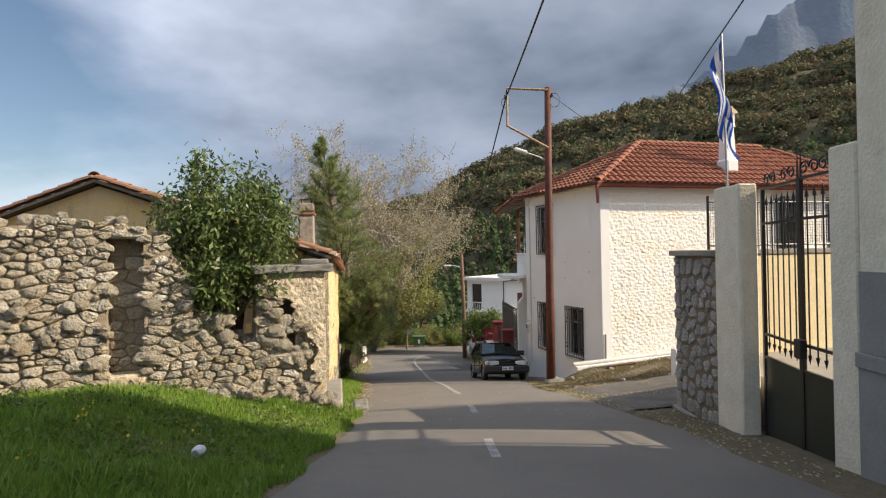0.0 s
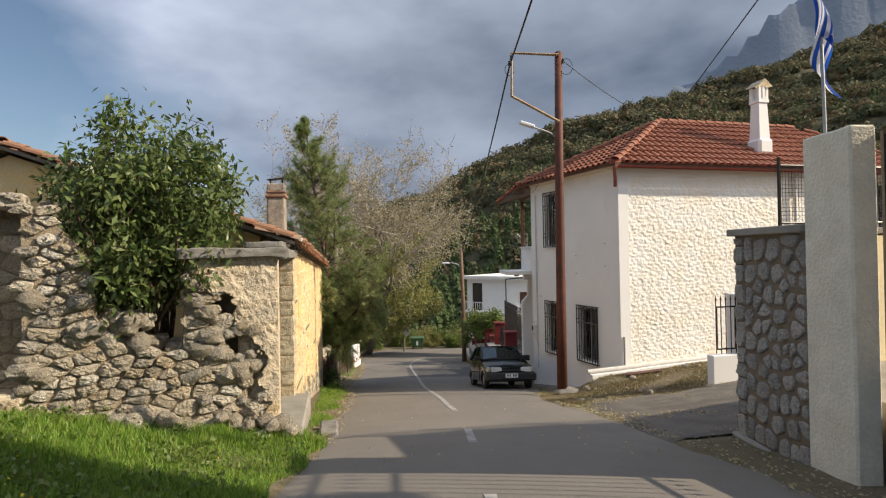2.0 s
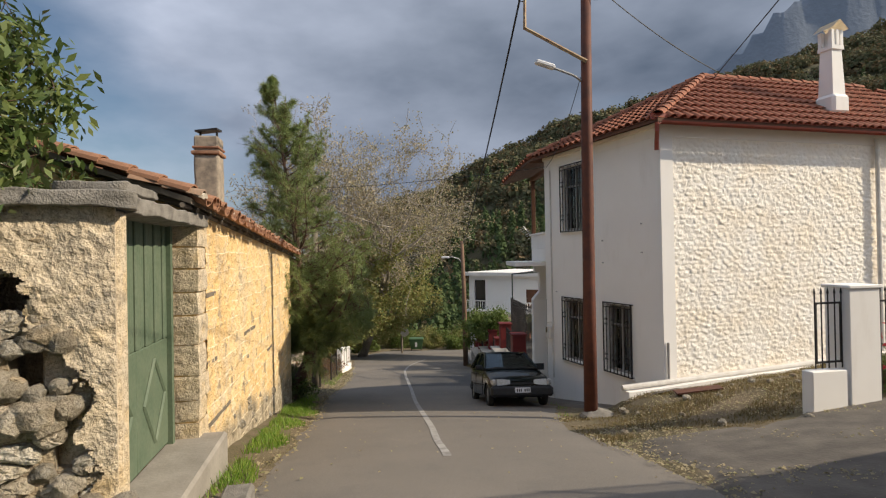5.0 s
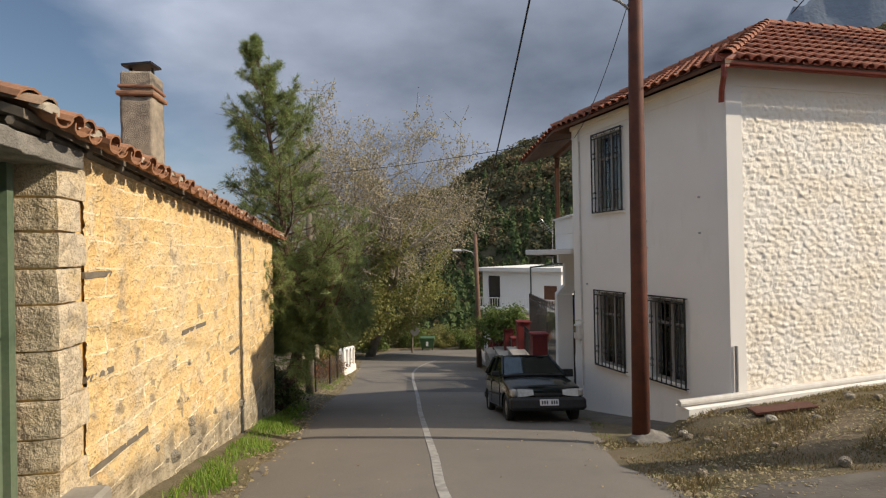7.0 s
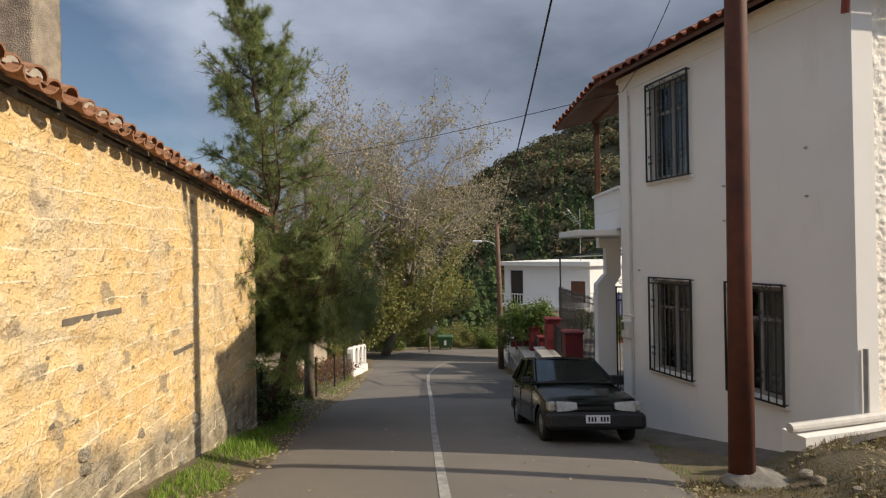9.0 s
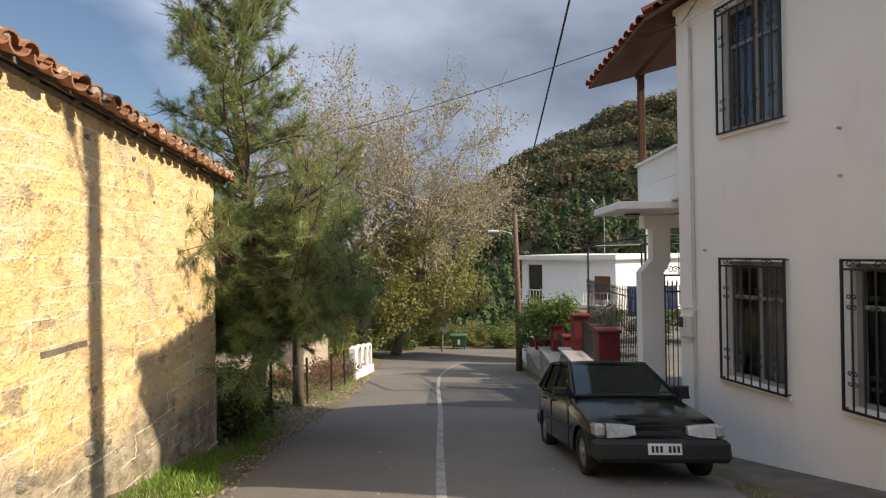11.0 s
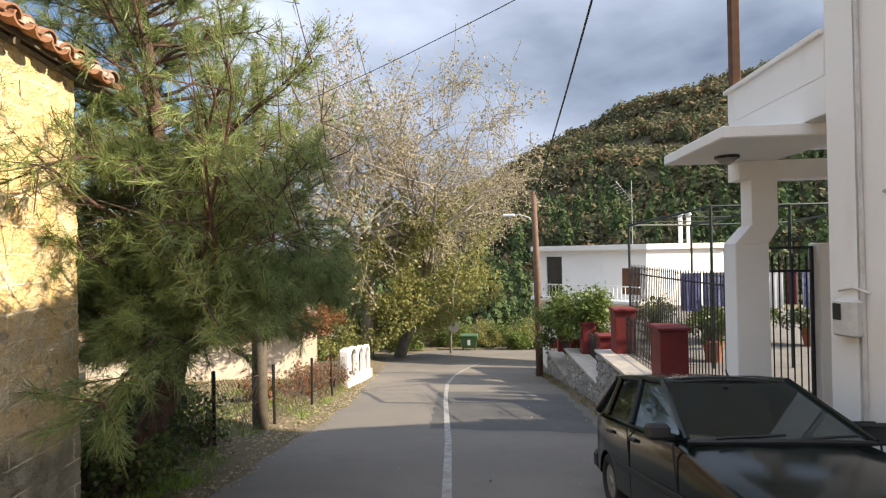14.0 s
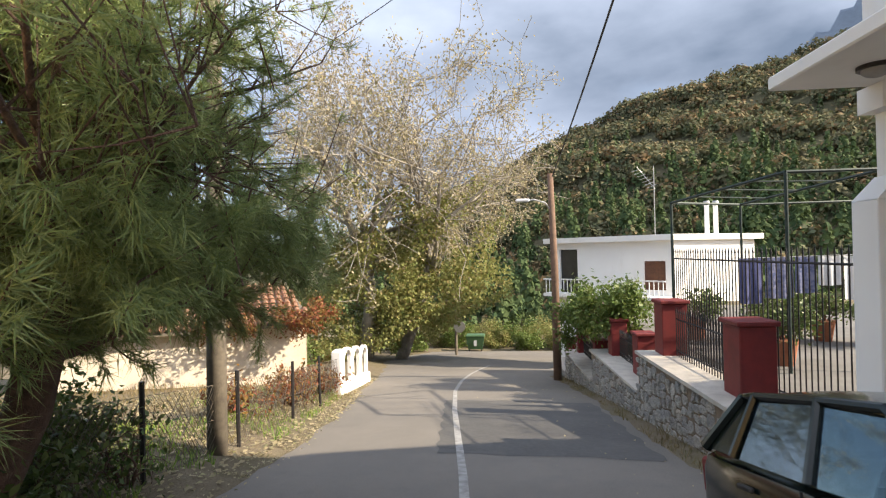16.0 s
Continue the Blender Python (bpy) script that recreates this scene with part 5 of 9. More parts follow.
def yellow_face():
    m = Mat("yellow_coursed_render", 0.9, 0, 0.2)
    a, b, d, e = m.noise(0.7, 6, 0.62), m.noise(5.0, 6, 0.65), m.noise(38, 4), m.noise(1.6, 5, 0.6, (1, 1, 0.35))
    c = m.ramp(a, [(0.3, (0.84, 0.54, 0.22)), (0.5, (0.87, 0.61, 0.29)), (0.7, (0.84, 0.66, 0.4))])
    c = m.mix(m.ramp(b, [(0.5, (0, 0, 0)), (0.7, (0.9, 0.9, 0.9))]), c, (0.86, 0.75, 0.55))
    pits = m.noise(11, 4, 0.6)
    c = m.mix(m.ramp(pits, [(0.63, (0, 0, 0)), (0.69, (0.8, 0.8, 0.8))]), c, (0.3, 0.22, 0.13))
    c = m.mix(m.ramp(m.noise(3.4, 3, 0.5), [(0.63, (0, 0, 0)), (0.68, (0.85, 0.85, 0.85))]), c, (0.3, 0.25, 0.19))
    c = m.mix(m.ramp(m.noise(1.3, 6, 0.75), [(0.52, (0, 0, 0)), (0.66, (0.7, 0.7, 0.7))]), c, (0.6, 0.5, 0.37))
    c = m.mix(m.ramp(m.noise(2.8, 5, 0.6), [(0.57, (0, 0, 0)), (0.68, (0.55, 0.55, 0.55))]), c, (0.66, 0.4, 0.14))
    c = m.mix(m.ramp(e, [(0.6, (0, 0, 0)), (0.74, (0.6, 0.6, 0.6))]), c, (0.46, 0.37, 0.26))
    c = m.mix(0.22, c, m.ramp(d, [(0.3, (0.32, 0.2, 0.09)), (0.7, (0.9, 0.7, 0.4))]))
    # bare stone near the foot, where the wash has fallen off
    sep = m.n.new("ShaderNodeSeparateXYZ")
    m.l.new(m.tc.outputs["Object"], sep.inputs[0])
    add = m.n.new("ShaderNodeMath")
    add.operation = "MULTIPLY_ADD"
    m.l.new(sep.outputs["Y"], add.inputs[0])
    add.inputs[1].default_value = 0.125
    m.l.new(sep.outputs["Z"], add.inputs[2])
    low = m.n.new("ShaderNodeMath")
    low.operation = "ADD"
    m.l.new(add.outputs[0], low.inputs[0])
    m.l.new(m.noise(1.1, 6, 0.65), low.inputs[1])
    grey = m.ramp(m.noise(4.2, 5), [(0.35, (0.16, 0.14, 0.105)), (0.5, (0.34, 0.295, 0.225)), (0.68, (0.5, 0.44, 0.34))])
    c = m.mix(m.ramp(low.outputs[0], [(0.7, (0.9, 0.9, 0.9)), (1.0, (0.0, 0.0, 0.0))]), c, grey)
    # pale pointing along the courses
    wob = m.noise(1.4, 4)
    comb = m.n.new("ShaderNodeCombineXYZ")
    for axis_, sock in (("Y", 0), ("Z", 1)):
        ad = m.n.new("ShaderNodeMath")
        ad.operation = "MULTIPLY_ADD"
        m.l.new(wob, ad.inputs[0])
        ad.inputs[1].default_value = 0.13
        m.l.new(sep.outputs[axis_], ad.inputs[2])
        m.l.new(ad.outputs[0], comb.inputs[sock])
    br = m.n.new("ShaderNodeTexBrick")
    br.inputs["Scale"].default_value, br.inputs["Brick Width"].default_value, br.inputs["Row Height"].default_value = 1.0, 1.5, 0.235
    br.inputs["Mortar Size"].default_value, br.inputs["Mortar Smooth"].default_value = 0.011, 0.4
    m.l.new(comb.outputs[0], br.inputs["Vector"])
    br.inputs["Color1"].default_value, br.inputs["Color2"].default_value, br.inputs["Mortar"].default_value = (0.62, 0.61, 0.6, 1), (1.08, 1.08, 1.08, 1), (1, 1, 1, 1)
    c = m.mix(0.2, c, br.outputs["Color"], "MULTIPLY")
    thin = m.ramp(m.noise(2.3, 4), [(0.44, (0, 0, 0)), (0.6, (0.8, 0.8, 0.8))])
    c = m.mix(m.mix(1.0, br.outputs["Fac"], thin, "MULTIPLY"), c, (0.93, 0.82, 0.6))
    m.color(c)
    m.bump(pits, 0.5, 0.03)
    return m.bump(b, 1.0, 0.09).bump(d, 1.0, 0.02).bump(br.outputs["Fac"], 0.4, 0.015).m


M_YFACE = yellow_face()
relief("stone_face", fy, 0.36, ly, -3.5, 1.38, 0.03, 0.022, [], M_YFACE, yh, "yellow lime wash over coursed stone, worn off at the foot", 8, 0.46, 0.225, 0.14, 0.012, 0.12, eave_top)
# dressed corner stones at the doorway
rnd = random.Random(12)
z = -1.75
i = 0
while z < 1.18:
    h = rnd.uniform(0.24, 0.4)
    bm = bmesh.new()
    w = 0.36 if i % 2 else 0.28
    rough_block(bm, (-0.02, -0.42, z), (w, 0.035 + rnd.uniform(0, 0.02), min(z + h - 0.012, 1.24)), fy, 8, 0.008, i)
    part("quoin", bm, M_PLASTER, yh)
    z += h
    i += 1
# timber lacing beams and putlog stones set in the face
for s0, s1, zz in ((0.36, 0.8, 0.28), (0.36, 0.8, -0.55), (2.5, 3.4, -0.5), (0.4, 1.5, -1.3), (4.6, 5.2, -1.15)):
    bm = bmesh.new()
    rough_block(bm, (s0, -0.02, zz), (s1, 0.034, zz + 0.055), fy, 7, 0.007, int(s0 * 10))
    part("lacing_beam", bm, M_GREYWOOD, yh, "grey timber beam let into the wall")
for i in range(30):
    s, zz = rnd.uniform(0.6, ly - 0.3), rnd.uniform(-2.4, 0.8)
    loose(yh, fy @ Vector((s, 0.0, zz)), rnd.uniform(0.05, 0.12), 200 + i, "stone")
for i in range(26):
    s = rnd.uniform(0.3, ly - 0.2)
    g_ = fy @ Vector((s, 0, 0))
    loose(yh, fy @ Vector((s, -0.035, float(ground_z(g_.x, g_.y)) + rnd.uniform(0.05, 0.55))), rnd.uniform(0.12, 0.3), 300 + i, "stone")
# gable end, ridge
RY = Vector((-7.25, 11.3, 3.02))
dirY = Vector((B[0] - A[0], B[1] - A[1], 0)).normalized()
A0 = Vector((A[0], A[1], EZY)) + dirY * 0.06
GL = A0 + (RY - A0) * 2
GL.z = EZY
bm = bmesh.new()
gxx = (RY - A0).normalized()
GA = A0 + gxx * 0.5 - dirY * 0.35
pts = [Vector((GA.x, GA.y, -2.5)), GA - Vector((0, 0, 0.06)), Vector((RY.x, RY.y, RY.z - 0.06)) - dirY * 0.35, GL - dirY * 0.35, Vector((GL.x, GL.y, -2.5)) - dirY * 0.35]
f = bm.faces.new([bm.verts.new(p) for p in pts])
ext = bmesh.ops.extrude_face_region(bm, geom=[f])
bmesh.ops.translate(bm, verts=[v for v in ext["geom"] if isinstance(v, bmesh.types.BMVert)], vec=dirY * 0.45)
part("gable", bm, M_YELLOW, yh, "yellow-washed gable end")
gx = (RY - A0)
gx.z = 0
gx = gx.normalized()
slope = (RY.z - EZY) / (RY - A0).to_2d().length
OVY = 0.13
DROP = Vector((0, 0, -FALL * 1.08))
e0 = A0 - gx * OVY - dirY * 0.55 + Vector((0, 0, -slope * OVY + 0.06))
e1 = e0 + dirY * (ly + 0.72) + DROP
r0, r1 = RY - dirY * 0.55 + Vector((0, 0, 0.06)), RY + dirY * (ly + 0.17) + Vector((0, 0, 0.06)) + DROP
f0 = GL + gx * OVY - dirY * 0.55 + Vector((0, 0, -slope * OVY + 0.06))
f1 = f0 + dirY * (ly + 0.72) + DROP
for pts in ((e0, e1, r1, r0), (f0, f1, r1, r0)):
    bm = bmesh.new()
    f = bm.faces.new([bm.verts.new(p) for p in pts])
    ext = bmesh.ops.extrude_face_region(bm, geom=[f])
    bmesh.ops.translate(bm, verts=[v for v in ext["geom"] if isinstance(v, bmesh.types.BMVert)], vec=(0, 0, -0.06))
    part("roof_boarding", bm, M_GREYWOOD, yh)
tile_slope(yh, e0, e1, [e0, e1, e1 + (r1 - e1) * 0.45, e0 + (r0 - e0) * 0.45], 0.21, 0.36, M_OLDTILE, 240, near=(e0 + e1) / 2, wobble=0.03, w0=0.19, w1=0.15, lip=0.11)
tile_slope(yh, e0 + (r0 - e0) * 0.45, e1 + (r1 - e1) * 0.45, [e0 + (r0 - e0) * 0.45, e1 + (r1 - e1) * 0.45, r1, r0], 0.21, 0.36, M_OLDTILE, 0, wobble=0.018, w0=0.19, w1=0.15, seed=4)
ridge_tiles(yh, r0, r1, M_OLDTILE, 0.38, 0.24)
# channel tiles and mortar plugs that show along the eave
def eave_pieces():
    x = (e1 - e0).normalized()
    up_ = (r0 - e0).normalized()
    nrm = x.cross(up_).normalized()
    nrm = nrm if nrm.z > 0 else -nrm
    base = Matrix.Identity(4)
    for k in range(3):
        base[k][0], base[k][1], base[k][2], base[k][3] = x[k], up_[k], nrm[k], e0[k]
    chan = barrel_tile(0.42, 0.19, 0.17)
    chan.materials.append(M_OLDTILE)
    plug = bpy.data.meshes.new("mortar_plug")
    ring_ = [(-0.075 * math.cos(math.pi * k / 6), 0.064 * math.sin(math.pi * k / 6)) for k in range(7)]
    vs_ = [(a, 0.0, b) for a, b in ring_] + [(a, 0.1, b) for a, b in ring_]
    plug.from_pydata(vs_, [], [tuple(range(7)), tuple(range(13, 6, -1))] + [(k, k + 7, (k + 1) % 7 + 7, (k + 1) % 7) for k in range(7)])
    plug.materials.append(M_PLUG)
    rnd = random.Random(17)
    off = Matrix.Translation(-origin(yh))
    u = 0.105
    while u < (e1 - e0).length:
        o = new("channel_tile", chan)
        o.parent = yh
        o.matrix_local = off @ base @ Matrix.Translation((u + 0.105 + rnd.uniform(-0.02, 0.02), -0.15 + rnd.uniform(-0.03, 0.03), 0.075)) @ pose(0, 0, 0, -3 + rnd.uniform(-3, 3), rnd.uniform(-8, 8), rnd.uniform(-5, 5)) @ Matrix.Diagonal((1, 1, -1, 1))
        if rnd.random() < 0.75:
            o = new("mortar_plug", plug)
            o.parent = yh
            o.matrix_local = off @ base @ Matrix.Translation((u + rnd.uniform(-0.015, 0.015), -0.09 + rnd.uniform(-0.02, 0.02), 0.035))
        u += 0.21


M_PLUG = plain("pale_mortar", (0.6, 0.54, 0.45), (0.38, 0.33, 0.27), 14, 0.95, bump=0.6, dist=0.008)
eave_pieces()
# verge tiles over the gable
ridge_tiles(yh, e0 + dirY * 0.06, r0 + dirY * 0.06, M_OLDTILE, 0.34, 0.2)
ridge_tiles(yh, f0 + dirY * 0.06, r0 + dirY * 0.06, M_OLDTILE, 0.34, 0.2)
# rafters ends under the eave
for i in range(18):
    bm = bmesh.new()
    s = 0.3 + i * 0.52
    p = e0 + dirY * s + DROP * (s / (ly + 0.72)) + Vector((0, 0, -0.09))
    rod(bm, p + gx * 0.02, p + gx * 0.5 + Vector((0, 0, slope * 0.48)), 0.035, n=6)
    part("rafter", bm, M_GREYWOOD, yh)
bm = bmesh.new()
rod(bm, e0 + gx * 0.09 + Vector((0, 0, -0.07)), e1 + gx * 0.09 + Vector((0, 0, -0.07)), 0.03, n=6)
part("eaves_pole", bm, M_GREYWOOD, yh)
# chimney of the yellow house
M_CHIMREND = plain("mottled_render", (0.42, 0.35, 0.27), (0.2, 0.175, 0.145), 9, 0.95, bump=0.9, dist=0.015)
oc = thing("chimney", (-3.62, 14.15, 1.5), "square rendered chimney with brick bands and metal cowl", "chimney")
mo = Matrix.Translation((-3.66, 14.15, 0)) @ pose(0, 0, 0, 0, 0, 10) @ Matrix.Diagonal((0.74, 0.74, 1, 1))
bm = bmesh.new()
rough_block(bm, (-0.26, -0.26, 1.3), (0.26, 0.26, 2.5), mo, 10, 0.012, 4)
part("shaft", bm, M_CHIMREND, oc, "mottled grey render over brick", smooth=True)
bm = bmesh.new()
box(bm, (-0.31, -0.31, 2.5), (0.31, 0.31, 2.56), mo, 0.015)
box(bm, (-0.29, -0.29, 2.6), (0.29, 0.29, 2.64), mo, 0.012)
part("brick_band", bm, M_OLDTILE, oc)
bm = bmesh.new()
box(bm, (-0.26, -0.26, 2.55), (0.26, 0.26, 2.82), mo, 0.03)
part("head", bm, M_CHIMREND, oc)
bm = bmesh.new()
box(bm, (-0.24, -0.24, 0.0), (0.24, 0.24, 0.03), mo @ Matrix.Translation((0, 0, 2.92)) @ pose(0, 0, 0, 4, -5, 0))
for sx in (-1, 1):
    box(bm, (sx * 0.18 - 0.02, -0.02, 2.8), (sx * 0.18 + 0.02, 0.02, 2.92), mo)
part("cowl", bm, M_IRON, oc, "rusty sheet-metal cowl")

# ---- gate wall on the street ----
gwall = thing("stone_gate_wall", (4.0, 8.9, -1.4), "street wall of grey stones with concrete coping", "wall")
fg, lg = wall_frame((4.0, 8.92), (4.03, 7.62), (-1, 0))
bm = bmesh.new()
box(bm, (0.0, -0.4, -1.9), (lg, 0.0, 1.3), fg)
part("core", bm, M_JOINT, gwall)
fk, lk = wall_frame((4.0, 8.92), (9.5, 10.2), (0, 1))
bm = bmesh.new()
box(bm, (0.01, -0.4, -1.9), (lk, -0.003, 1.29), fk)
part("return_wall", bm, M_JOINT, gwall)
st = [[(0.2 + a, b - 1.25) for a, b in poly] for poly in cells(lg - 0.2, 2.55, 62, 21, 0.9)]
lay_stones(gwall, fg, st, 0.033, 0.03, M_WALLSTONE, 9)
rnd = random.Random(8)
z = -1.5
while z < 1.2:
    h = rnd.uniform(0.16, 0.34)
    lay_stones(gwall, fg, [[(0.0, z), (0.21, z), (0.2, min(z + h, 1.28)), (0.0, min(z + h, 1.28))]], 0.014, 0.035, M_WALLSTONE, int(z * 100))
    z += h
bm = bmesh.new()
box(bm, (-0.07, -0.45, 1.3), (lg, 0.08, 1.39), fg, 0.012)
box(bm, (0.4, -0.45, 1.3), (lk, 0.05, 1.385), fk, 0.012)
part("coping", bm, M_CONCRETE, gwall)
bm = bmesh.new()
box(bm, (-0.02, 0.0, -1.9), (3.7, 0.1, -1.22), fg, 0.02)
part("footing", bm, M_CONCRETE, gwall)
# mesh panel on the wall
mp = thing("mesh_panel", (4.48, 8.83, 1.385), "black framed wire-mesh panels on the wall coping", "fence")
for k in range(3):
    a0, a1 = fk @ Vector((0.5 + k * 1.55, -0.2, 0)), fk @ Vector((2.0 + k * 1.55, -0.2, 0))
    bm = bmesh.new()
    for p in (a0, a1):
        rod(bm, p + Vector((0, 0, 1.38)), p + Vector((0, 0, 2.3)), 0.024, n=6)
    for z in (1.46, 2.2):
        rod(bm, a0 + Vector((0, 0, z)), a1 + Vector((0, 0, z)), 0.018, n=6)
    part("frame", bm, M_IRON, mp)
    bm = bmesh.new()
    for i in range(1, 30):
        p = a0 + (a1 - a0) * i / 30
        rod(bm, p + Vector((0, 0, 1.46)), p + Vector((0, 0, 2.2)), 0.003, n=3)
    for i in range(1, 15):
        z = 1.46 + 0.74 * i / 15
        rod(bm, a0 + Vector((0, 0, z)), a1 + Vector((0, 0, z)), 0.003, n=3)
    part("mesh", bm, M_IRON, mp)

gate = thing("gate_pillar", (4.2, 7.3, -1.2), "cream rendered gate pillar stained at the top", "pillar", "gate pillars")
bm = bmesh.new()
box(bm, (4.0, 6.97, -1.6), (4.25, 7.62, 2.28), None, 0.02)
bmesh.ops.subdivide_edges(bm, edges=bm.edges[:], cuts=3, use_grid_fill=True)
for v in bm.verts:
    v.co += Vector((0.012, 0.012, 0.02)) * noise.noise(v.co * 3)
part("shaft", bm, M_CREAM, gate)
gate2 = thing("gate_pillar", (4.1, 5.1, -1.0), "cream rendered gate pillar against the tall building", "pillar", "gate pillars")
bm = bmesh.new()
box(bm, (3.98, 4.97, -1.5), (4.4, 5.33, 2.42), None, 0.02)
bmesh.ops.subdivide_edges(bm, edges=bm.edges[:], cuts=3, use_grid_fill=True)
for v in bm.verts:
    v.co += Vector((0.012, 0.012, 0.02)) * noise.noise(v.co * 3)
part("shaft", bm, M_CREAM, gate2)
# tall building beside the camera's start
tall = thing("tall_building", (4.0, 0, 0), "tall cream building with grey dado beside the gate", "building")
bm = bmesh.new()
box(bm, (3.99, -16, -1.2), (12, 4.95, 6.6), None)
part("wall", bm, M_CREAM, tall)
bm = bmesh.new()
box(bm, (3.955, -16, -1.2), (3.99, 4.955, 0.35), None)
box(bm, (3.93, -16, 0.28), (3.955, 4.97, 0.42), None, 0.008)
box(bm, (3.962, -16, 0.42), (3.985, 4.94, 1.18), None)
part("dado", bm, M_GREYWASH, tall, "grey cement dado")
bm = bmesh.new()
box(bm, (3.6, -16.4, 6.6), (12.4, 5.3, 6.8), None)
part("roof", bm, M_CONCRETE, tall)


def spear_gate(m, w, h, sheet, parent_label, bars):
    """One leaf of the street gate: sheet below, spear bars above."""
    g = thing("street_gate", m.translation, parent_label, "gate", "leaves of the street gate")
    bm = bmesh.new()
    for s in (0.02, w - 0.02):
        box(bm, (s - 0.022, -0.022, 0), (s + 0.022, 0.022, h), m)
    for z in (h - 0.02, h - 0.48, sheet + 0.3, sheet):
        box(bm, (0, -0.018, z - 0.016), (w, 0.018, z + 0.016), m)
    part("frame", bm, M_IRON, g)
    bm = bmesh.new()
    box(bm, (0.03, -0.008, 0.03), (w - 0.03, 0.008, sheet), m)
    part("sheet", bm, M_GREENIRON, g, "dark green sheet steel")
    for i in range(1, bars):
        s = w * i / bars
        bm = bmesh.new()
        rod(bm, m @ Vector((s, 0, sheet + 0.2)), m @ Vector((s, 0, h - 0.24)), 0.009, n=5)
        rod(bm, m @ Vector((s, 0, h - 0.24)), m @ Vector((s, 0, h - 0.12)), 0.026, 0.002, n=4)
        rod(bm, m @ Vector((s, 0, sheet + 0.2)), m @ Vector((s, 0, sheet + 0.1)), 0.026, 0.002, n=4)
        part("spear_bar", bm, M_IRON, g)
    for k, fl in ((0.25, 1), (0.25, -1), (0.72, 1), (0.72, -1)):
        bm = bmesh.new()
        scroll(bm, m @ Matrix.Translation((w * k, 0, h + 0.09)), 0.085, 1.4, 0.011, fl)
        part("scroll", bm, M_IRON, g)
    bm = bmesh.new()
    rod(bm, m @ Vector((w - 0.04, 0, h)), m @ Vector((w - 0.04, 0, h + 0.3)), 0.016, 0.004, n=5)
    part("finial", bm, M_IRON, g)
    return g


gm, glen = wall_frame((4.3, 6.96), (4.16, 6.02), (-1, 0))
g1 = spear_gate(Matrix.Translation((0, 0, -1.12)) @ gm, 0.96, 3.33, 1.1, "black iron street gate with green sheet and spear bars", 7)
gm2, _ = wall_frame((4.12, 5.34), (4.155, 6.0), (-1, 0))
g2 = spear_gate(Matrix.Translation((0, 0, -1.05)) @ gm2, 0.68, 3.27, 1.05, "black iron street gate with green sheet and spear bars", 5)
bm = bmesh.new()
box(bm, (0.55, 0.02, 1.2), (0.68, 0.1, 1.42), Matrix.Translation((0, 0, -1.05)) @ gm2, 0.01)
part("lock", bm, M_IRON, g2, "black lock box")
# courtyard side of the return wall, seen through the gate
M_YARD = plain("yellow_cream_render", (0.86, 0.74, 0.46), (0.78, 0.66, 0.42), 2.2, 0.9, bump=0.7, dist=0.01)
yw = thing("yard_wall", (6.5, 9.2, -1), "yellow-cream rendered courtyard wall", "wall", kind="structure")
bm = bmesh.new()
box(bm, (0.42, -0.43, -1.6), (lk, -0.403, 1.28), fk, 0.005)
part("wall", bm, M_YARD, yw)
bm = bmesh.new()
box(bm, (4.4, 4.95, -1.6), (12, 9.2, -0.35), None)
tagged(part("courtyard_floor", bm, M_CONCRETE, None), "pale concrete courtyard behind the gate", kind="structure")

# flag on the gate pillar
M_BLUE = leaf_mat("blue_cloth", [(0.02, 0.09, 0.45), (0.025, 0.1, 0.48)], 0.8, 0.45)
M_FLAGWHITE = leaf_mat("white_flag_cloth", [(0.8, 0.8, 0.82), (0.78, 0.78, 0.8)], 0.8, 0.45)
M_CLOTHWHITE = plain("white_cloth", (0.72, 0.72, 0.74), (0.62, 0.63, 0.66), 4, 0.8, 0, 0.2, 0.004)
flag = thing("flag", (4.09, 7.4, 2.28), "blue and white striped flag hanging from a pole", "flag")
bm = bmesh.new()
rod(bm, (4.09, 7.4, 2.25), (4.05, 7.4, 4.45), 0.016, n=8)
part("pole", bm, M_GALV, flag, "thin metal flag pole")


def flag_point(u, v):
    """u along the stripes (0 at the pole), v across them (0 at the top)."""
    hz = 4.4 - 1.12 * v
    hx = 4.052 + 0.018 * v
    fx, fz = 3.9 + 0.44 * v ** 1.3, 3.28 - 0.62 * v
    x = hx + (fx - hx) * u - 0.1 * math.sin(math.pi * u) * (1 - v) + 0.05 * math.sin(math.pi * u) * v
    z = hz + (fz - hz) * u + 0.06 * math.sin(math.pi * u)
    fold = 0.1 * math.sin(u * 5.5 + v * 4.2) * min(1, u * 3) + 0.03 * math.sin(v * 13 + u * 3) * u
    return Vector((x + 0.015 * math.sin(9 * u + 5 * v), 7.4 + 0.5 * (x - hx) + fold, z))


NU, NV = 24, 27
for name, want, mat_ in (("white_stripes", 0, M_FLAGWHITE), ("blue_stripes", 1, M_BLUE)):
    bm = bmesh.new()
    vm = {}
    for i in range(NU):
        for k in range(NV):
            stripe = k // 3
            blue = stripe % 2 == 0
            if stripe < 5 and i < 9:
                blue = not (6 <= k <= 8 or 3 <= i <= 5)
            if int(blue) != want:
                continue
            q = []
            for a, b in ((i, k), (i + 1, k), (i + 1, k + 1), (i, k + 1)):
                if (a, b) not in vm:
                    vm[a, b] = bm.verts.new(flag_point(a / NU, b / NV))
                q.append(vm[a, b])
            bm.faces.new(q)
    part(name, bm, mat_, flag, smooth=True, fix=False)

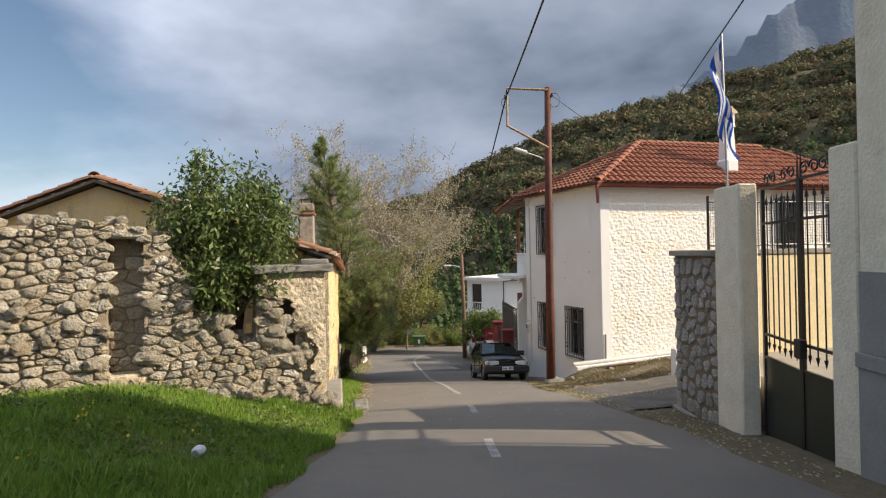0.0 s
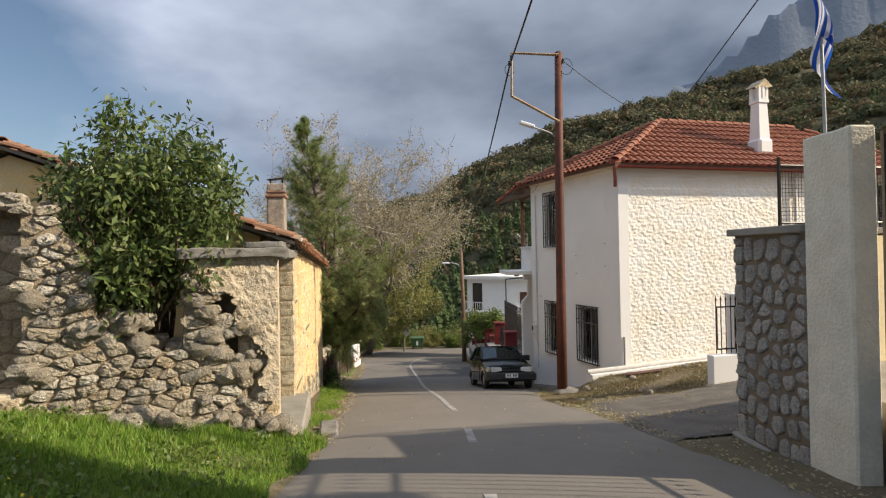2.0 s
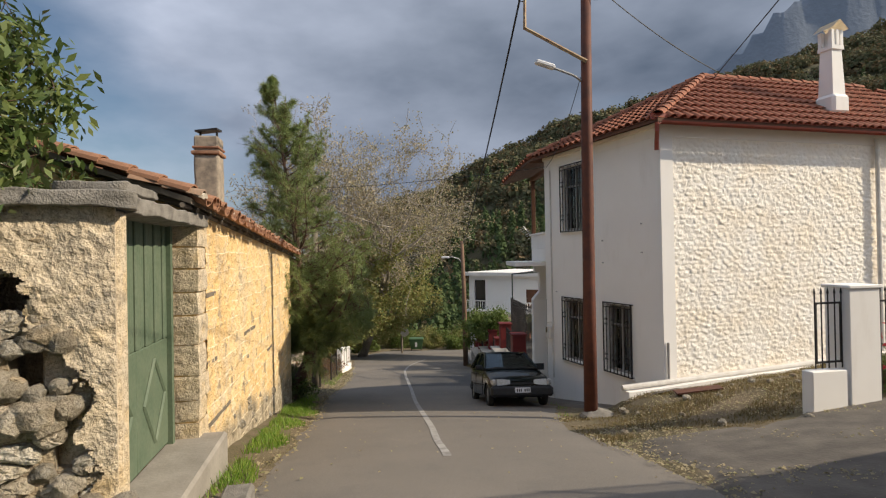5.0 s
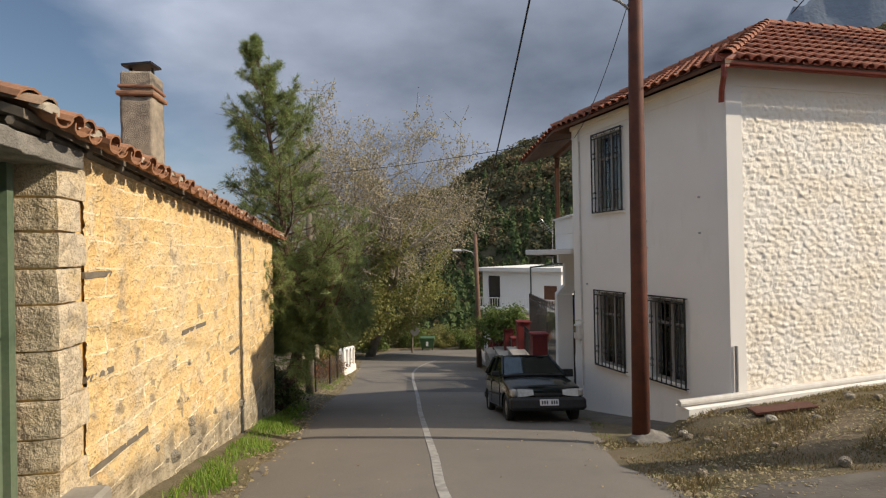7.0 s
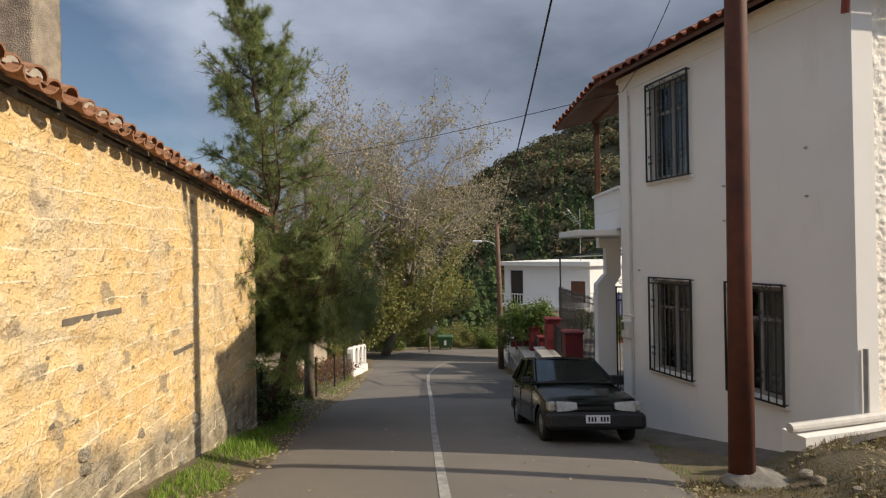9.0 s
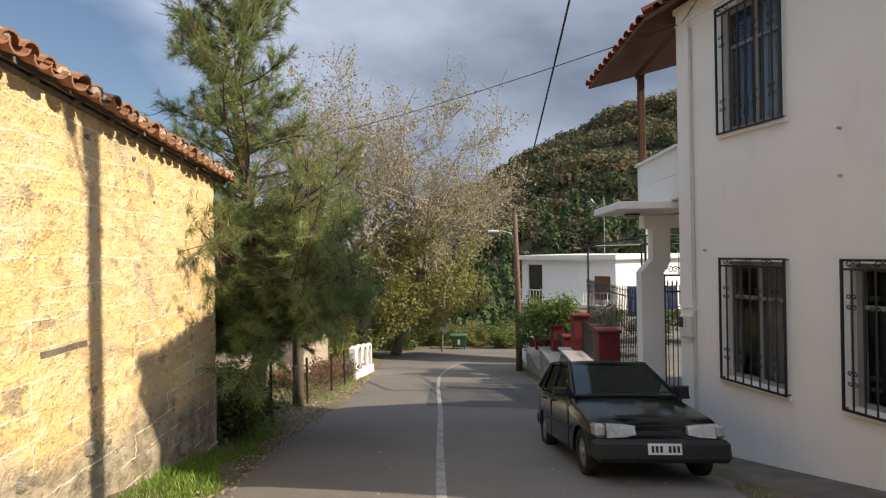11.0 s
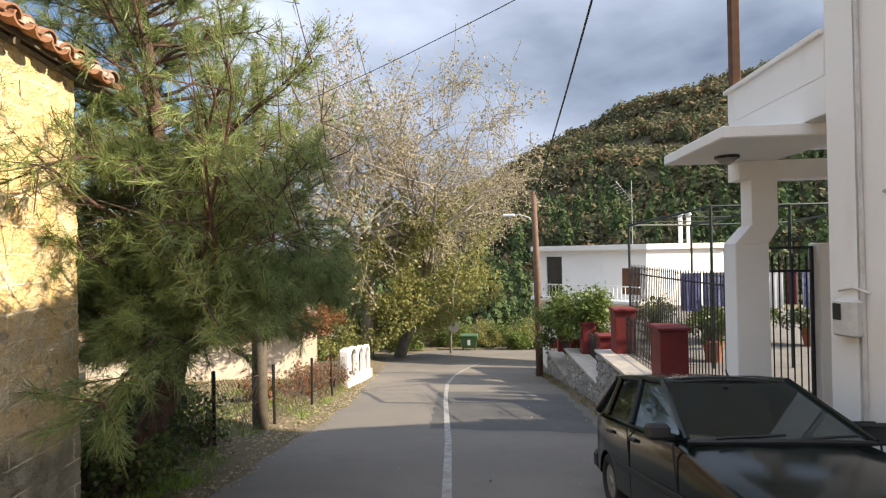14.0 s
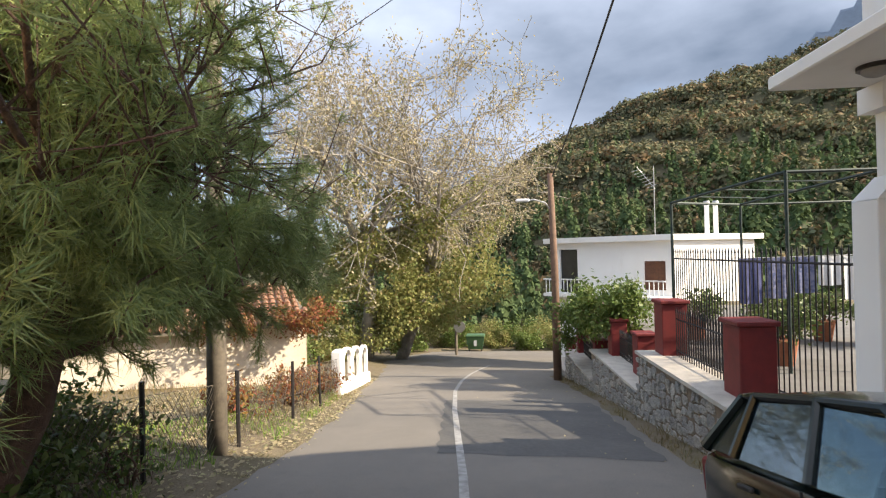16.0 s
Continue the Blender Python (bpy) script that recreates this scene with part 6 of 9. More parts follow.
# ---- yard fence beside the drive ----
yf = thing("yard_fence", (5.8, 13.05, -1.75), "low white wall with iron railings and a gate post", "fence")
fyd, lyd = wall_frame((5.78, 13.05), (9.0, 13.72), (0, -1))
bm = bmesh.new()
box(bm, (0.0, -0.2, -2.1), (0.62, 0.0, -1.1), fyd, 0.01)
part("low_wall", bm, M_WHITE, yf)
bm = bmesh.new()
box(bm, (0.66, -0.4, -2.1), (1.22, 0.02, 0.12), fyd, 0.01)
box(bm, (0.63, -0.43, 0.12), (1.25, 0.05, 0.17), fyd, 0.01)
part("gate_post", bm, M_WHITE, yf)
for a, b, z0 in ((0.16, 0.64, -1.08), (1.26, 2.6, -1.75)):
    bm = bmesh.new()
    wall_with_holes(bm, fyd @ Matrix.Translation((a, -0.09, 0)), b - a, z0 + 0.08, -0.08, 0.02, [(0.03, b - a - 0.03, z0 + 0.11, -0.11)])
    rl = part("railing", bm, M_IRON, yf, "black iron railing with spear tips")
    n = int((b - a) / 0.1)
    for i in range(n + 1):
        s = a + (b - a) * i / n
        bm = bmesh.new()
        rod(bm, fyd @ Vector((s, -0.1, z0)), fyd @ Vector((s, -0.1, 0.05)), 0.012, n=4)
        rod(bm, fyd @ Vector((s, -0.1, 0.05)), fyd @ Vector((s, -0.1, 0.15)), 0.024, 0.002, n=4)
        part("bar", bm, M_IRON, rl)
# rusty sheet and stones lying on the dry ground
sheet = thing("rusty_sheet", (5.2, 15.5, -2.1), "flat rusty-red metal sheet lying on dry ground", "sheet")
bm = bmesh.new()
zz = float(ground_z(5.2, 15.5))
vs = [bm.verts.new((x, y, float(ground_z(x, y)) + 0.07)) for x, y in ((4.75, 15.3), (5.6, 15.25), (5.75, 15.75), (4.9, 15.85))]
f = bm.faces.new(vs)
ext = bmesh.ops.extrude_face_region(bm, geom=[f])
bmesh.ops.translate(bm, verts=[v for v in ext["geom"] if isinstance(v, bmesh.types.BMVert)], vec=(0, 0, -0.03))
part("sheet", bm, M_POLE, sheet)
rnd = random.Random(91)
for i in range(26):
    x, y = rnd.uniform(2.7, 7.5), rnd.uniform(12.8, 16.3)
    if y > front_line(x) - 0.5:
        continue
    o = new("loose_stone", BOULDERS[i % 8])
    s = rnd.uniform(0.06, 0.2)
    o.matrix_world = Matrix.Translation((x, y, float(ground_z(x, y)) + 0.25 * s)) @ pose(0, 0, 0, 0, 0, rnd.uniform(0, 360)) @ Matrix.Diagonal((s, s, s, 1))
    tagged(o, "small grey stone lying on dry ground", "stone", "loose stones")
scrap = thing("plastic_scrap", (-2.4, 5.2, -0.5), "crumpled white plastic scrap lying in grass", "litter")
bm = bmesh.new()
bmesh.ops.create_icosphere(bm, subdivisions=2, radius=0.055, matrix=Matrix.Translation((-2.4, 5.2, float(ground_z(-2.4, 5.2)) + 0.08)))
for v in bm.verts:
    v.co += 0.04 * noise.noise_vector(v.co * 12)
part("scrap", bm, M_CLOTHWHITE, scrap)

# ---- utility pole with bracket and lamp ----
up = thing("utility_pole", (3.17, 15.6, -2.5), "rust-red utility pole with wire bracket and street lamp", "pole")
bm = bmesh.new()
tube(bm, [(3.17, 15.6, -2.7), (3.185, 15.6, 0), (3.2, 15.6, 3), (3.24, 15.6, 6.3)], [0.135, 0.12, 0.11, 0.095], 14)
part("shaft", bm, M_POLE, up, smooth=True)
M_BRACKET = plain("pale_rusty_steel", (0.4, 0.33, 0.22), (0.25, 0.15, 0.09), 6, 0.7, 0.2, 0.3, 0.003)
bm = bmesh.new()
tube(bm, [(3.22, 15.5, 6.2), (2.02, 15.5, 6.27), (2.0, 15.5, 5.16), (3.2, 15.5, 4.48)], 0.04, 4)
part("bracket", bm, M_BRACKET, up, "pale steel wire bracket")
bm = bmesh.new()
tube(bm, [(3.12, 15.6, 4.12), (2.95, 15.5, 4.2), (2.6, 15.4, 4.3), (2.5, 15.38, 4.32)], 0.022, 6)
arm = part("lamp_arm", bm, M_GALV, up)
bm = bmesh.new()
box(bm, (-0.3, -0.07, -0.04), (0.1, 0.07, 0.05), Matrix.Translation((2.45, 15.37, 4.35)) @ pose(0, 0, 0, 0, 16, 8), 0.025)
part("lamp_head", bm, M_CLOTHWHITE, arm, "small white street lamp head")
for p in ((1.95, 15.5, 5.95), (2.0, 15.5, 6.1), (3.35, 15.55, 6.0)):
    bm = bmesh.new()
    rod(bm, p, (p[0], p[1], p[2] + 0.12), 0.035, 0.02, n=8)
    part("insulator", bm, M_WIRE, up)
for i, (cx, cz, rr) in enumerate(((1.96, 5.85, 0.12), (3.42, 5.9, 0.16))):
    bm = bmesh.new()
    tube(bm, [(cx + rr * math.cos(a), 15.52, cz + rr * 1.3 * math.sin(a)) for a in [j * 0.5 for j in range(13)]], 0.008, 4)
    part("cable_loop", bm, M_WIRE, up)
bm = bmesh.new()
bmesh.ops.create_icosphere(bm, subdivisions=2, radius=0.3, matrix=Matrix.Translation((3.3, 15.55, -2.5)) @ Matrix.Diagonal((1.2, 1, 0.5, 1)))
for v in bm.verts:
    v.co += 0.06 * noise.noise_vector(v.co * 4)
part("foot", bm, M_OLDCONC, up, "rough concrete foot of the pole")


def wire(a, b, sag, r=0.012, label="black overhead cable strung between poles and houses"):
    a, b = Vector(a), Vector(b)
    bm = bmesh.new()
    tube(bm, [a.lerp(b, k / 16) - Vector((0, 0, sag * 4 * (k / 16) * (1 - k / 16))) for k in range(17)], r, 5)
    o = part("overhead_wire", bm, M_WIRE, None)
    return tagged(o, label, "wire", "overhead wires")


wire((1.97, 15.5, 5.98), (1.25, 36, 1.3), 0.35, 0.022)
wire((1.97, 15.5, 5.98), (2.3, -14, 8.6), 0.5, 0.022)
wire((3.3, 15.55, 6.1), (6.3, 16.6, 4.6), 0.12, 0.01)
wire((6.5, 17.1, 4.62), (-1.8, -14, 3.9), 0.15, 0.01)
wire((3.3, 20.5, 3.2), (3.1, 15.6, 4.2), 0.25, 0.007)
wire((3.3, 20.7, 3.25), (-14, 40, 5.6), 0.4, 0.009)

# ---- parked car ----
M_CARPAINT = Mat("dark_green_car_paint", 0.16, 0.0, 0.3)
M_CARPAINT.color(M_CARPAINT.mix(M_CARPAINT.ramp(M_CARPAINT.noise(5, 5), [(0.4, (0, 0, 0)), (0.75, (1, 1, 1))]), (0.004, 0.008, 0.007), (0.008, 0.011, 0.01)))
M_CARPAINT.b.inputs["Coat Weight"].default_value = 0.15
M_CARPAINT.b.inputs["Coat Roughness"].default_value = 0.12
M_CARPAINT = M_CARPAINT.m
M_BLACKPLASTIC = plain("black_plastic", (0.012, 0.012, 0.013), (0.022, 0.022, 0.023), 12, 0.55, 0, 0.2, 0.002)
M_TYRE = plain("tyre_rubber", (0.014, 0.014, 0.014), (0.025, 0.024, 0.023), 10, 0.9, 0, 0.3, 0.004)
M_RIM = plain("steel_rim", (0.32, 0.31, 0.28), (0.2, 0.19, 0.17), 8, 0.45, 0.5, 0.1, 0.002)
M_LENS = plain("headlamp_lens", (0.52, 0.52, 0.51), (0.34, 0.34, 0.33), 25, 0.1, 0.4, 0.5, 0.004, spec=0.7)
M_AMBER = plain("clear_indicator", (0.6, 0.5, 0.42), (0.5, 0.42, 0.36), 20, 0.15, 0, 0.3, 0.003)
M_SEAT = plain("grey_seat_cloth", (0.12, 0.125, 0.15), (0.08, 0.085, 0.1), 8, 0.95, 0, 0.4, 0.004)
M_CARGLASS = thin_glass("car_glass", (0.7, 0.78, 0.79, 1))
car = thing("parked_car", (0, 0, 0), "small dark green hatchback car parked by the white house", "car")
CARM = pose(1.95, 19.62, float(road_z(19.62)) + 0.015, 12.4, -1.5, 186.5)
car.matrix_world = CARM
ORIGIN[car.name] = Vector((0, 0, 0))


def loft(stations):
    """A closed body through cross-sections, mirrored about x = 0: each (y, [(x, z), ...]) from the bottom's middle to the top's."""
    bm = bmesh.new()
    rings = []
    for y, sec in stations:
        pts = [(x, z) for x, z in sec] + [(-x, z) for x, z in sec[-2:0:-1]]
        rings.append([bm.verts.new((x, y, z)) for x, z in pts])
    for a, b in zip(rings, rings[1:]):
        for i in range(len(a)):
            bm.faces.new((a[i], a[(i + 1) % len(a)], b[(i + 1) % len(b)], b[i]))
    bm.faces.new(rings[0])
    bm.faces.new(rings[-1][::-1])
    return bm


def body_section(w, zb, zs, zt, crown):
    return [(0, zb), (w * 0.9, zb), (w, zb + 0.07), (w * 1.0, zs), (w * 0.985, zt - 0.1), (w * 0.95, zt - 0.03), (w * 0.87, zt), (w * 0.45, zt + crown * 0.8), (0, zt + crown)]


bm = loft([(1.70, body_section(0.66, 0.32, 0.45, 0.62, 0.01)), (1.66, body_section(0.73, 0.26, 0.45, 0.665, 0.015)), (1.5, body_section(0.765, 0.22, 0.48, 0.72, 0.03)), (1.1, body_section(0.78, 0.2, 0.5, 0.8, 0.04)),
           (0.62, body_section(0.78, 0.2, 0.5, 0.895, 0.04)), (0.3, body_section(0.78, 0.2, 0.5, 0.9, 0.02)), (-0.4, body_section(0.785, 0.2, 0.5, 0.915, 0.01)), (-1.1, body_section(0.78, 0.21, 0.5, 0.93, 0.01)),
           (-1.55, body_section(0.755, 0.26, 0.5, 0.94, 0.01)), (-1.69, body_section(0.7, 0.32, 0.5, 0.9, 0.01))])
body = part("body", bm, M_CARPAINT, car, smooth=False)
cut = bmesh.new()
for yy in (1.12, -1.16):
    rod(cut, (-1, yy, 0.27), (1, yy, 0.27), 0.315, n=28)
cutter = part("cutter", cut, M_BLACKPLASTIC, None)
cutter.parent = car
mod = body.modifiers.new("arches", "BOOLEAN")
mod.object, mod.operation, mod.solver = cutter, "DIFFERENCE", "EXACT"
bpy.context.view_layer.update()
dg = bpy.context.evaluated_depsgraph_get()
cutmesh = bpy.data.meshes.new_from_object(body.evaluated_get(dg))
body.modifiers.clear()
body.data = cutmesh
bm = bmesh.new()
bm.from_mesh(cutmesh)
for f in bm.faces:
    f.smooth = True
for e in bm.edges:
    if len(e.link_faces) == 2 and e.calc_face_angle(0) > 0.55:
        e.smooth = False
bm.to_mesh(cutmesh)
bm.free()
bpy.data.objects.remove(cutter)
bm = bmesh.new()
box(bm, (-0.66, -1.6, 0.22), (0.66, 1.55, 0.5))
part("underbody", bm, M_BLACKPLASTIC, car)
# cabin
FB, RB, FT, RT = (0.70, 0.66, 0.92), (0.7, -1.6, 0.96), (0.56, -0.05, 1.345), (0.55, -1.28, 1.33)
BB, BT = (0.735, -0.42, 0.93), (0.565, -0.5, 1.352)
CB, CT = (0.725, -1.18, 0.95), (0.56, -1.12, 1.345)
bm = bmesh.new()
rv_ = []
for i in range(9):
    y = FT[1] + (RT[1] - FT[1]) * i / 8 + (0.02 if i == 0 else 0)
    rv_.append([bm.verts.new((0.575 * (k / 4 - 1), y, 1.335 + 0.045 * math.sin(math.pi * i / 8) ** 0.5 * 0.5 + 0.035 * math.cos(math.pi / 2 * (k / 4 - 1)))) for k in range(9)])
for a, b in zip(rv_, rv_[1:]):
    for k in range(8):
        bm.faces.new((a[k], a[k + 1], b[k + 1], b[k]))
ext = bmesh.ops.extrude_face_region(bm, geom=bm.faces[:])
bmesh.ops.translate(bm, verts=[v for v in ext["geom"] if isinstance(v, bmesh.types.BMVert)], vec=(0, 0, -0.045))
part("roof", bm, M_CARPAINT, car, smooth=True)
for sx in (-1, 1):
    f = lambda p: (p[0] * sx, p[1], p[2])
    for nm, a, b, r in (("pillar", FB, FT, 0.032), ("pillar", BB, BT, 0.035), ("pillar", RB, RT, 0.045), ("pillar", CB, CT, 0.035)):
        bm = bmesh.new()
        rod(bm, f(a), f(b), r, r * 0.9, n=8)
        part(nm, bm, M_CARPAINT, car)
    bm = bmesh.new()
    tube(bm, [f(FT), f(BT), f(CT), f(RT)], 0.028, 8)
    part("roof_rail", bm, M_CARPAINT, car)
    bm = bmesh.new()
    bm.faces.new([bm.verts.new(f(p)) for p in (CB, RB, RT, CT)])
    part("rear_quarter", bm, M_CARPAINT, car)
    for nm, quad in (("door_window", (FB, BB, BT, FT)), ("rear_window", (BB, CB, CT, BT))):
        bm = bmesh.new()
        fc = bm.faces.new([bm.verts.new(f(p)) for p in quad])
        bmesh.ops.solidify(bm, geom=[fc], thickness=0.005)
        part(nm, bm, M_CARGLASS, car)
    bm = bmesh.new()
    box(bm, (sx * 0.74, 0.38, 0.9), (sx * 0.92, 0.5, 1.02), None, 0.025)
    rod(bm, (sx * 0.7, 0.44, 0.92), (sx * 0.78, 0.44, 0.94), 0.03, n=6)
    part("mirror", bm, M_BLACKPLASTIC, car, "black plastic door mirror")
    for y0, y1 in ((0.72, -0.74),):
        bm = bmesh.new()
        box(bm, (sx * 0.778, y1, 0.5), (sx * 0.796, y0, 0.545), None, 0.006)
        part("rubbing_strip", bm, M_BLACKPLASTIC, car)
    for yh in (-0.28, -0.95):
        bm = bmesh.new()
        box(bm, (sx * 0.775, yh - 0.08, 0.79), (sx * 0.805, yh + 0.08, 0.825), None, 0.01)
        part("door_handle", bm, M_BLACKPLASTIC, car)
    # thin black strips paint the shade in the door's shut lines
    for yy in (0.6, -0.42):
        bm = bmesh.new()
        box(bm, (sx * 0.776, yy - 0.004, 0.26), (sx * 0.789, yy + 0.004, 0.9))
        part("door_gap_shade", bm, M_BLACKPLASTIC, car)
    # headlamp and indicator
    bm = bmesh.new()
    prof = [(0.3, 0.545, 0.645), (0.42, 0.52, 0.66), (0.62, 0.507, 0.668)]
    fr_ = [[bm.verts.new((sx * x, y, z)) for y, z in ((1.55, lo_), (1.765 - 0.06 * (x - 0.3), lo_ + 0.004), (1.745 - 0.06 * (x - 0.3), hi_), (1.55, hi_))] for x, lo_, hi_ in prof]
    for a_, b_ in zip(fr_, fr_[1:]):
        for k in range(4):
            bm.faces.new((a_[k], a_[(k + 1) % 4], b_[(k + 1) % 4], b_[k]))
    bm.faces.new(fr_[0])
    bm.faces.new(fr_[-1][::-1])
    bmesh.ops.recalc_face_normals(bm, faces=bm.faces[:])
    part("headlamp", bm, M_LENS, car, "clear glass headlamp")
    bm = bmesh.new()
    x0, x1 = sorted((sx * 0.625, sx * 0.745))
    box(bm, (x0, 1.48, 0.51), (x1, 1.735, 0.665), None, 0.03)
    part("indicator", bm, M_LENS, car, "clear corner indicator")
    bm = bmesh.new()
    box(bm, (sx * 0.64 - 0.06, -1.71, 0.62), (sx * 0.64 + 0.06, -1.6, 0.88), None, 0.02)
    part("tail_lamp", bm, M_REDPAINT, car)
for nm, quad in (("windscreen", ((-0.7, 0.66, 0.92), (0.7, 0.66, 0.92), (0.56, -0.05, 1.345), (-0.56, -0.05, 1.345))), ("hatch_window", ((-0.66, -1.62, 0.96), (0.66, -1.62, 0.96), (0.53, -1.3, 1.32), (-0.53, -1.3, 1.32)))):
    bm = bmesh.new()
    fc = bm.faces.new([bm.verts.new(p) for p in quad])
    bmesh.ops.solidify(bm, geom=[fc], thickness=0.006)
    part(nm, bm, M_CARGLASS, car)
bm = bmesh.new()
tube(bm, [(-0.7, 0.66, 0.915), (0, 0.73, 0.93), (0.7, 0.66, 0.915)], 0.022, 6)
part("cowl", bm, M_BLACKPLASTIC, car)
bm = bmesh.new()
box(bm, (-0.775, 1.56, 0.25), (0.77, 1.8, 0.5), None, 0.05)
bumper = part("front_bumper", bm, M_BLACKPLASTIC, car, "dark plastic bumper")
bm = bmesh.new()
box(bm, (-0.75, -1.8, 0.3), (0.75, -1.6, 0.52), None, 0.05)
part("rear_bumper", bm, M_BLACKPLASTIC, car)
bm = bmesh.new()
box(bm, (-0.29, 1.66, 0.53), (0.29, 1.705, 0.585), None, 0.008)
part("grille", bm, M_BLACKPLASTIC, car)
bm = bmesh.new()
box(bm, (-0.19, 1.80, 0.345), (0.19, 1.812, 0.465), None, 0.003)
plate = part("number_plate", bm, M_CLOTHWHITE, car, "white number plate")
for i in range(7):
    if i == 3:
        continue
    bm = bmesh.new()
    box(bm, (-0.165 + i * 0.048, 1.8125, 0.37), (-0.135 + i * 0.048, 1.814, 0.44))
    part("plate_bar", bm, M_BLACKPLASTIC, plate)
for k in (-1, 1):
    bm = bmesh.new()
    rod(bm, (0, 1.675, 0.625), (k * 0.05, 1.665, 0.665), 0.008, n=4)
    part("badge_bar", bm, M_GALV, car)
for x0, x1 in ((-0.5, 0.05), (0.12, 0.6)):
    bm = bmesh.new()
    tube(bm, [(x0 * -1, 0.7, 0.945), (x0 * -1 - 0.3, 0.68, 0.96), (-x1, 0.64, 0.965)], 0.01, 4)
    part("wiper", bm, M_BLACKPLASTIC, car)
bm = bmesh.new()
rod(bm, (0, 0.02, 1.36), (0, -0.02, 1.44), 0.012, 0.006, n=6)
part("aerial", bm, M_BLACKPLASTIC, car)
for sx in (-0.34, 0.34):
    bm = bmesh.new()
    box(bm, (sx - 0.23, -0.55, 0.5), (sx + 0.23, -0.42, 1.05), None, 0.05)
    box(bm, (sx - 0.13, -0.56, 1.06), (sx + 0.13, -0.46, 1.24), None, 0.04)
    part("seat", bm, M_SEAT, car)
bm = bmesh.new()
box(bm, (-0.66, 0.3, 0.6), (0.66, 0.6, 0.93), None, 0.05)
part("dashboard", bm, M_BLACKPLASTIC, car)
bm = bmesh.new()
tube(bm, [(0.34 + 0.18 * math.cos(a), 0.2 + 0.06 * math.sin(a), 0.92 + 0.17 * math.sin(a)) for a in [i * 0.45 for i in range(15)]], 0.015, 5)
part("steering_wheel", bm, M_BLACKPLASTIC, car)
for sx in (-1, 1):
    for yy in (1.12, -1.16):
        bm = bmesh.new()
        prof = [(0.17, 0.07), (0.235, 0.08), (0.268, 0.065), (0.275, 0.0), (0.268, -0.065), (0.235, -0.08), (0.17, -0.07)]
        rings = []
        for i in range(24):
            a = 2 * math.pi * i / 24
            rings.append([bm.verts.new((sx * 0.68 + o, yy + r * math.cos(a), 0.275 + r * math.sin(a))) for r, o in prof])
        for i in range(24):
            p, q = rings[i], rings[(i + 1) % 24]
            for k in range(len(prof)):
                bm.faces.new((p[k], p[(k + 1) % len(prof)], q[(k + 1) % len(prof)], q[k]))
        wheel = part("wheel", bm, M_TYRE, car, "black rubber tyre", smooth=True)
        bm = bmesh.new()
        rod(bm, (sx * 0.66, yy, 0.275), (sx * 0.735, yy, 0.275), 0.175, 0.165, n=24)
        rod(bm, (sx * 0.73, yy, 0.275), (sx * 0.75, yy, 0.275), 0.06, 0.05, n=12)
        part("rim", bm, M_RIM, wheel)

# ---- stone boundary wall with red pillars ----
W1, W2 = (2.5, 23.9), (1.55, 40.0)
bw = thing("boundary_wall", (2.5, 23.9, -4), "stepped grey stone boundary wall with pale coping", "wall")
fw, lw = wall_frame(W1, W2, (-1, 0))


def bw_top(s):
    g = float(road_z(23.9 + s))
    if s < 4.42:
        return -3.45
    if s < 8.9:
        return -4.26
    if s < 13.5:
        return -5.14
    return -5.95


bm = bmesh.new()
for a, b in ((-0.9, 4.42), (4.42, 8.9), (8.9, 13.5), (13.5, lw)):
    vs = [[bm.verts.new(fw @ Vector((s, y, z))) for y, z in ((0, -7.4), (0, bw_top(s2)), (-0.78, bw_top(s2)), (-0.78, -7.4))] for s, s2 in ((a, a + 0.001), (b, b - 0.001))]
    for k in range(4):
        bm.faces.new((vs[0][k], vs[0][(k + 1) % 4], vs[1][(k + 1) % 4], vs[1][k]))
    bm.faces.new(vs[0])
    bm.faces.new(vs[1][::-1])
part("core", bm, M_JOINT, bw)
M_PALESTONE = stone_grey("pale_wall_stone", [(0.34, 0.32, 0.3), (0.46, 0.43, 0.38), (0.29, 0.28, 0.27), (0.54, 0.49, 0.42)], (0.4, 0.37, 0.32))
polys = []
for poly in cells(16.5, 3.6, 1500, 31, 1.0):
    q = [(a - 0.6, b - 6.9) for a, b in poly]
    cs, cz = sum(a for a, _ in q) / len(q), sum(b for _, b in q) / len(q)
    if cz < bw_top(cs) - 0.05 and cz > float(road_z(23.9 + cs)) - 0.15:
        polys.append(q)
polys.sort(key=lambda q: q[0][0])
lay_stones(bw, fw, polys, 0.02, 0.03, M_PALESTONE, 33)
M_COPING = plain("pale_coping", (0.55, 0.5, 0.43), (0.4, 0.36, 0.31), 4, 0.85, 0, 0.4, 0.005)
for a, b in ((-0.9, 4.46), (4.42, 8.95), (8.9, 13.55), (13.5, lw)):
    bm = bmesh.new()
    ang = math.atan2(bw_top(b - 0.1) - bw_top(a + 0.01), b - a)
    vs = [[bm.verts.new(fw @ Vector((s, y, z + dz))) for y, dz in ((0.06, 0.0), (0.06, 0.06), (-0.82, 0.06), (-0.82, 0.0))] for s, z in ((a, bw_top(a + 0.01)), (b, bw_top(b - 0.1)))]
    for k in range(4):
        bm.faces.new((vs[0][k], vs[0][(k + 1) % 4], vs[1][(k + 1) % 4], vs[1][k]))
    bm.faces.new(vs[0])
    bm.faces.new(vs[1][::-1])
    part("coping", bm, M_COPING, bw, "pale stone coping")


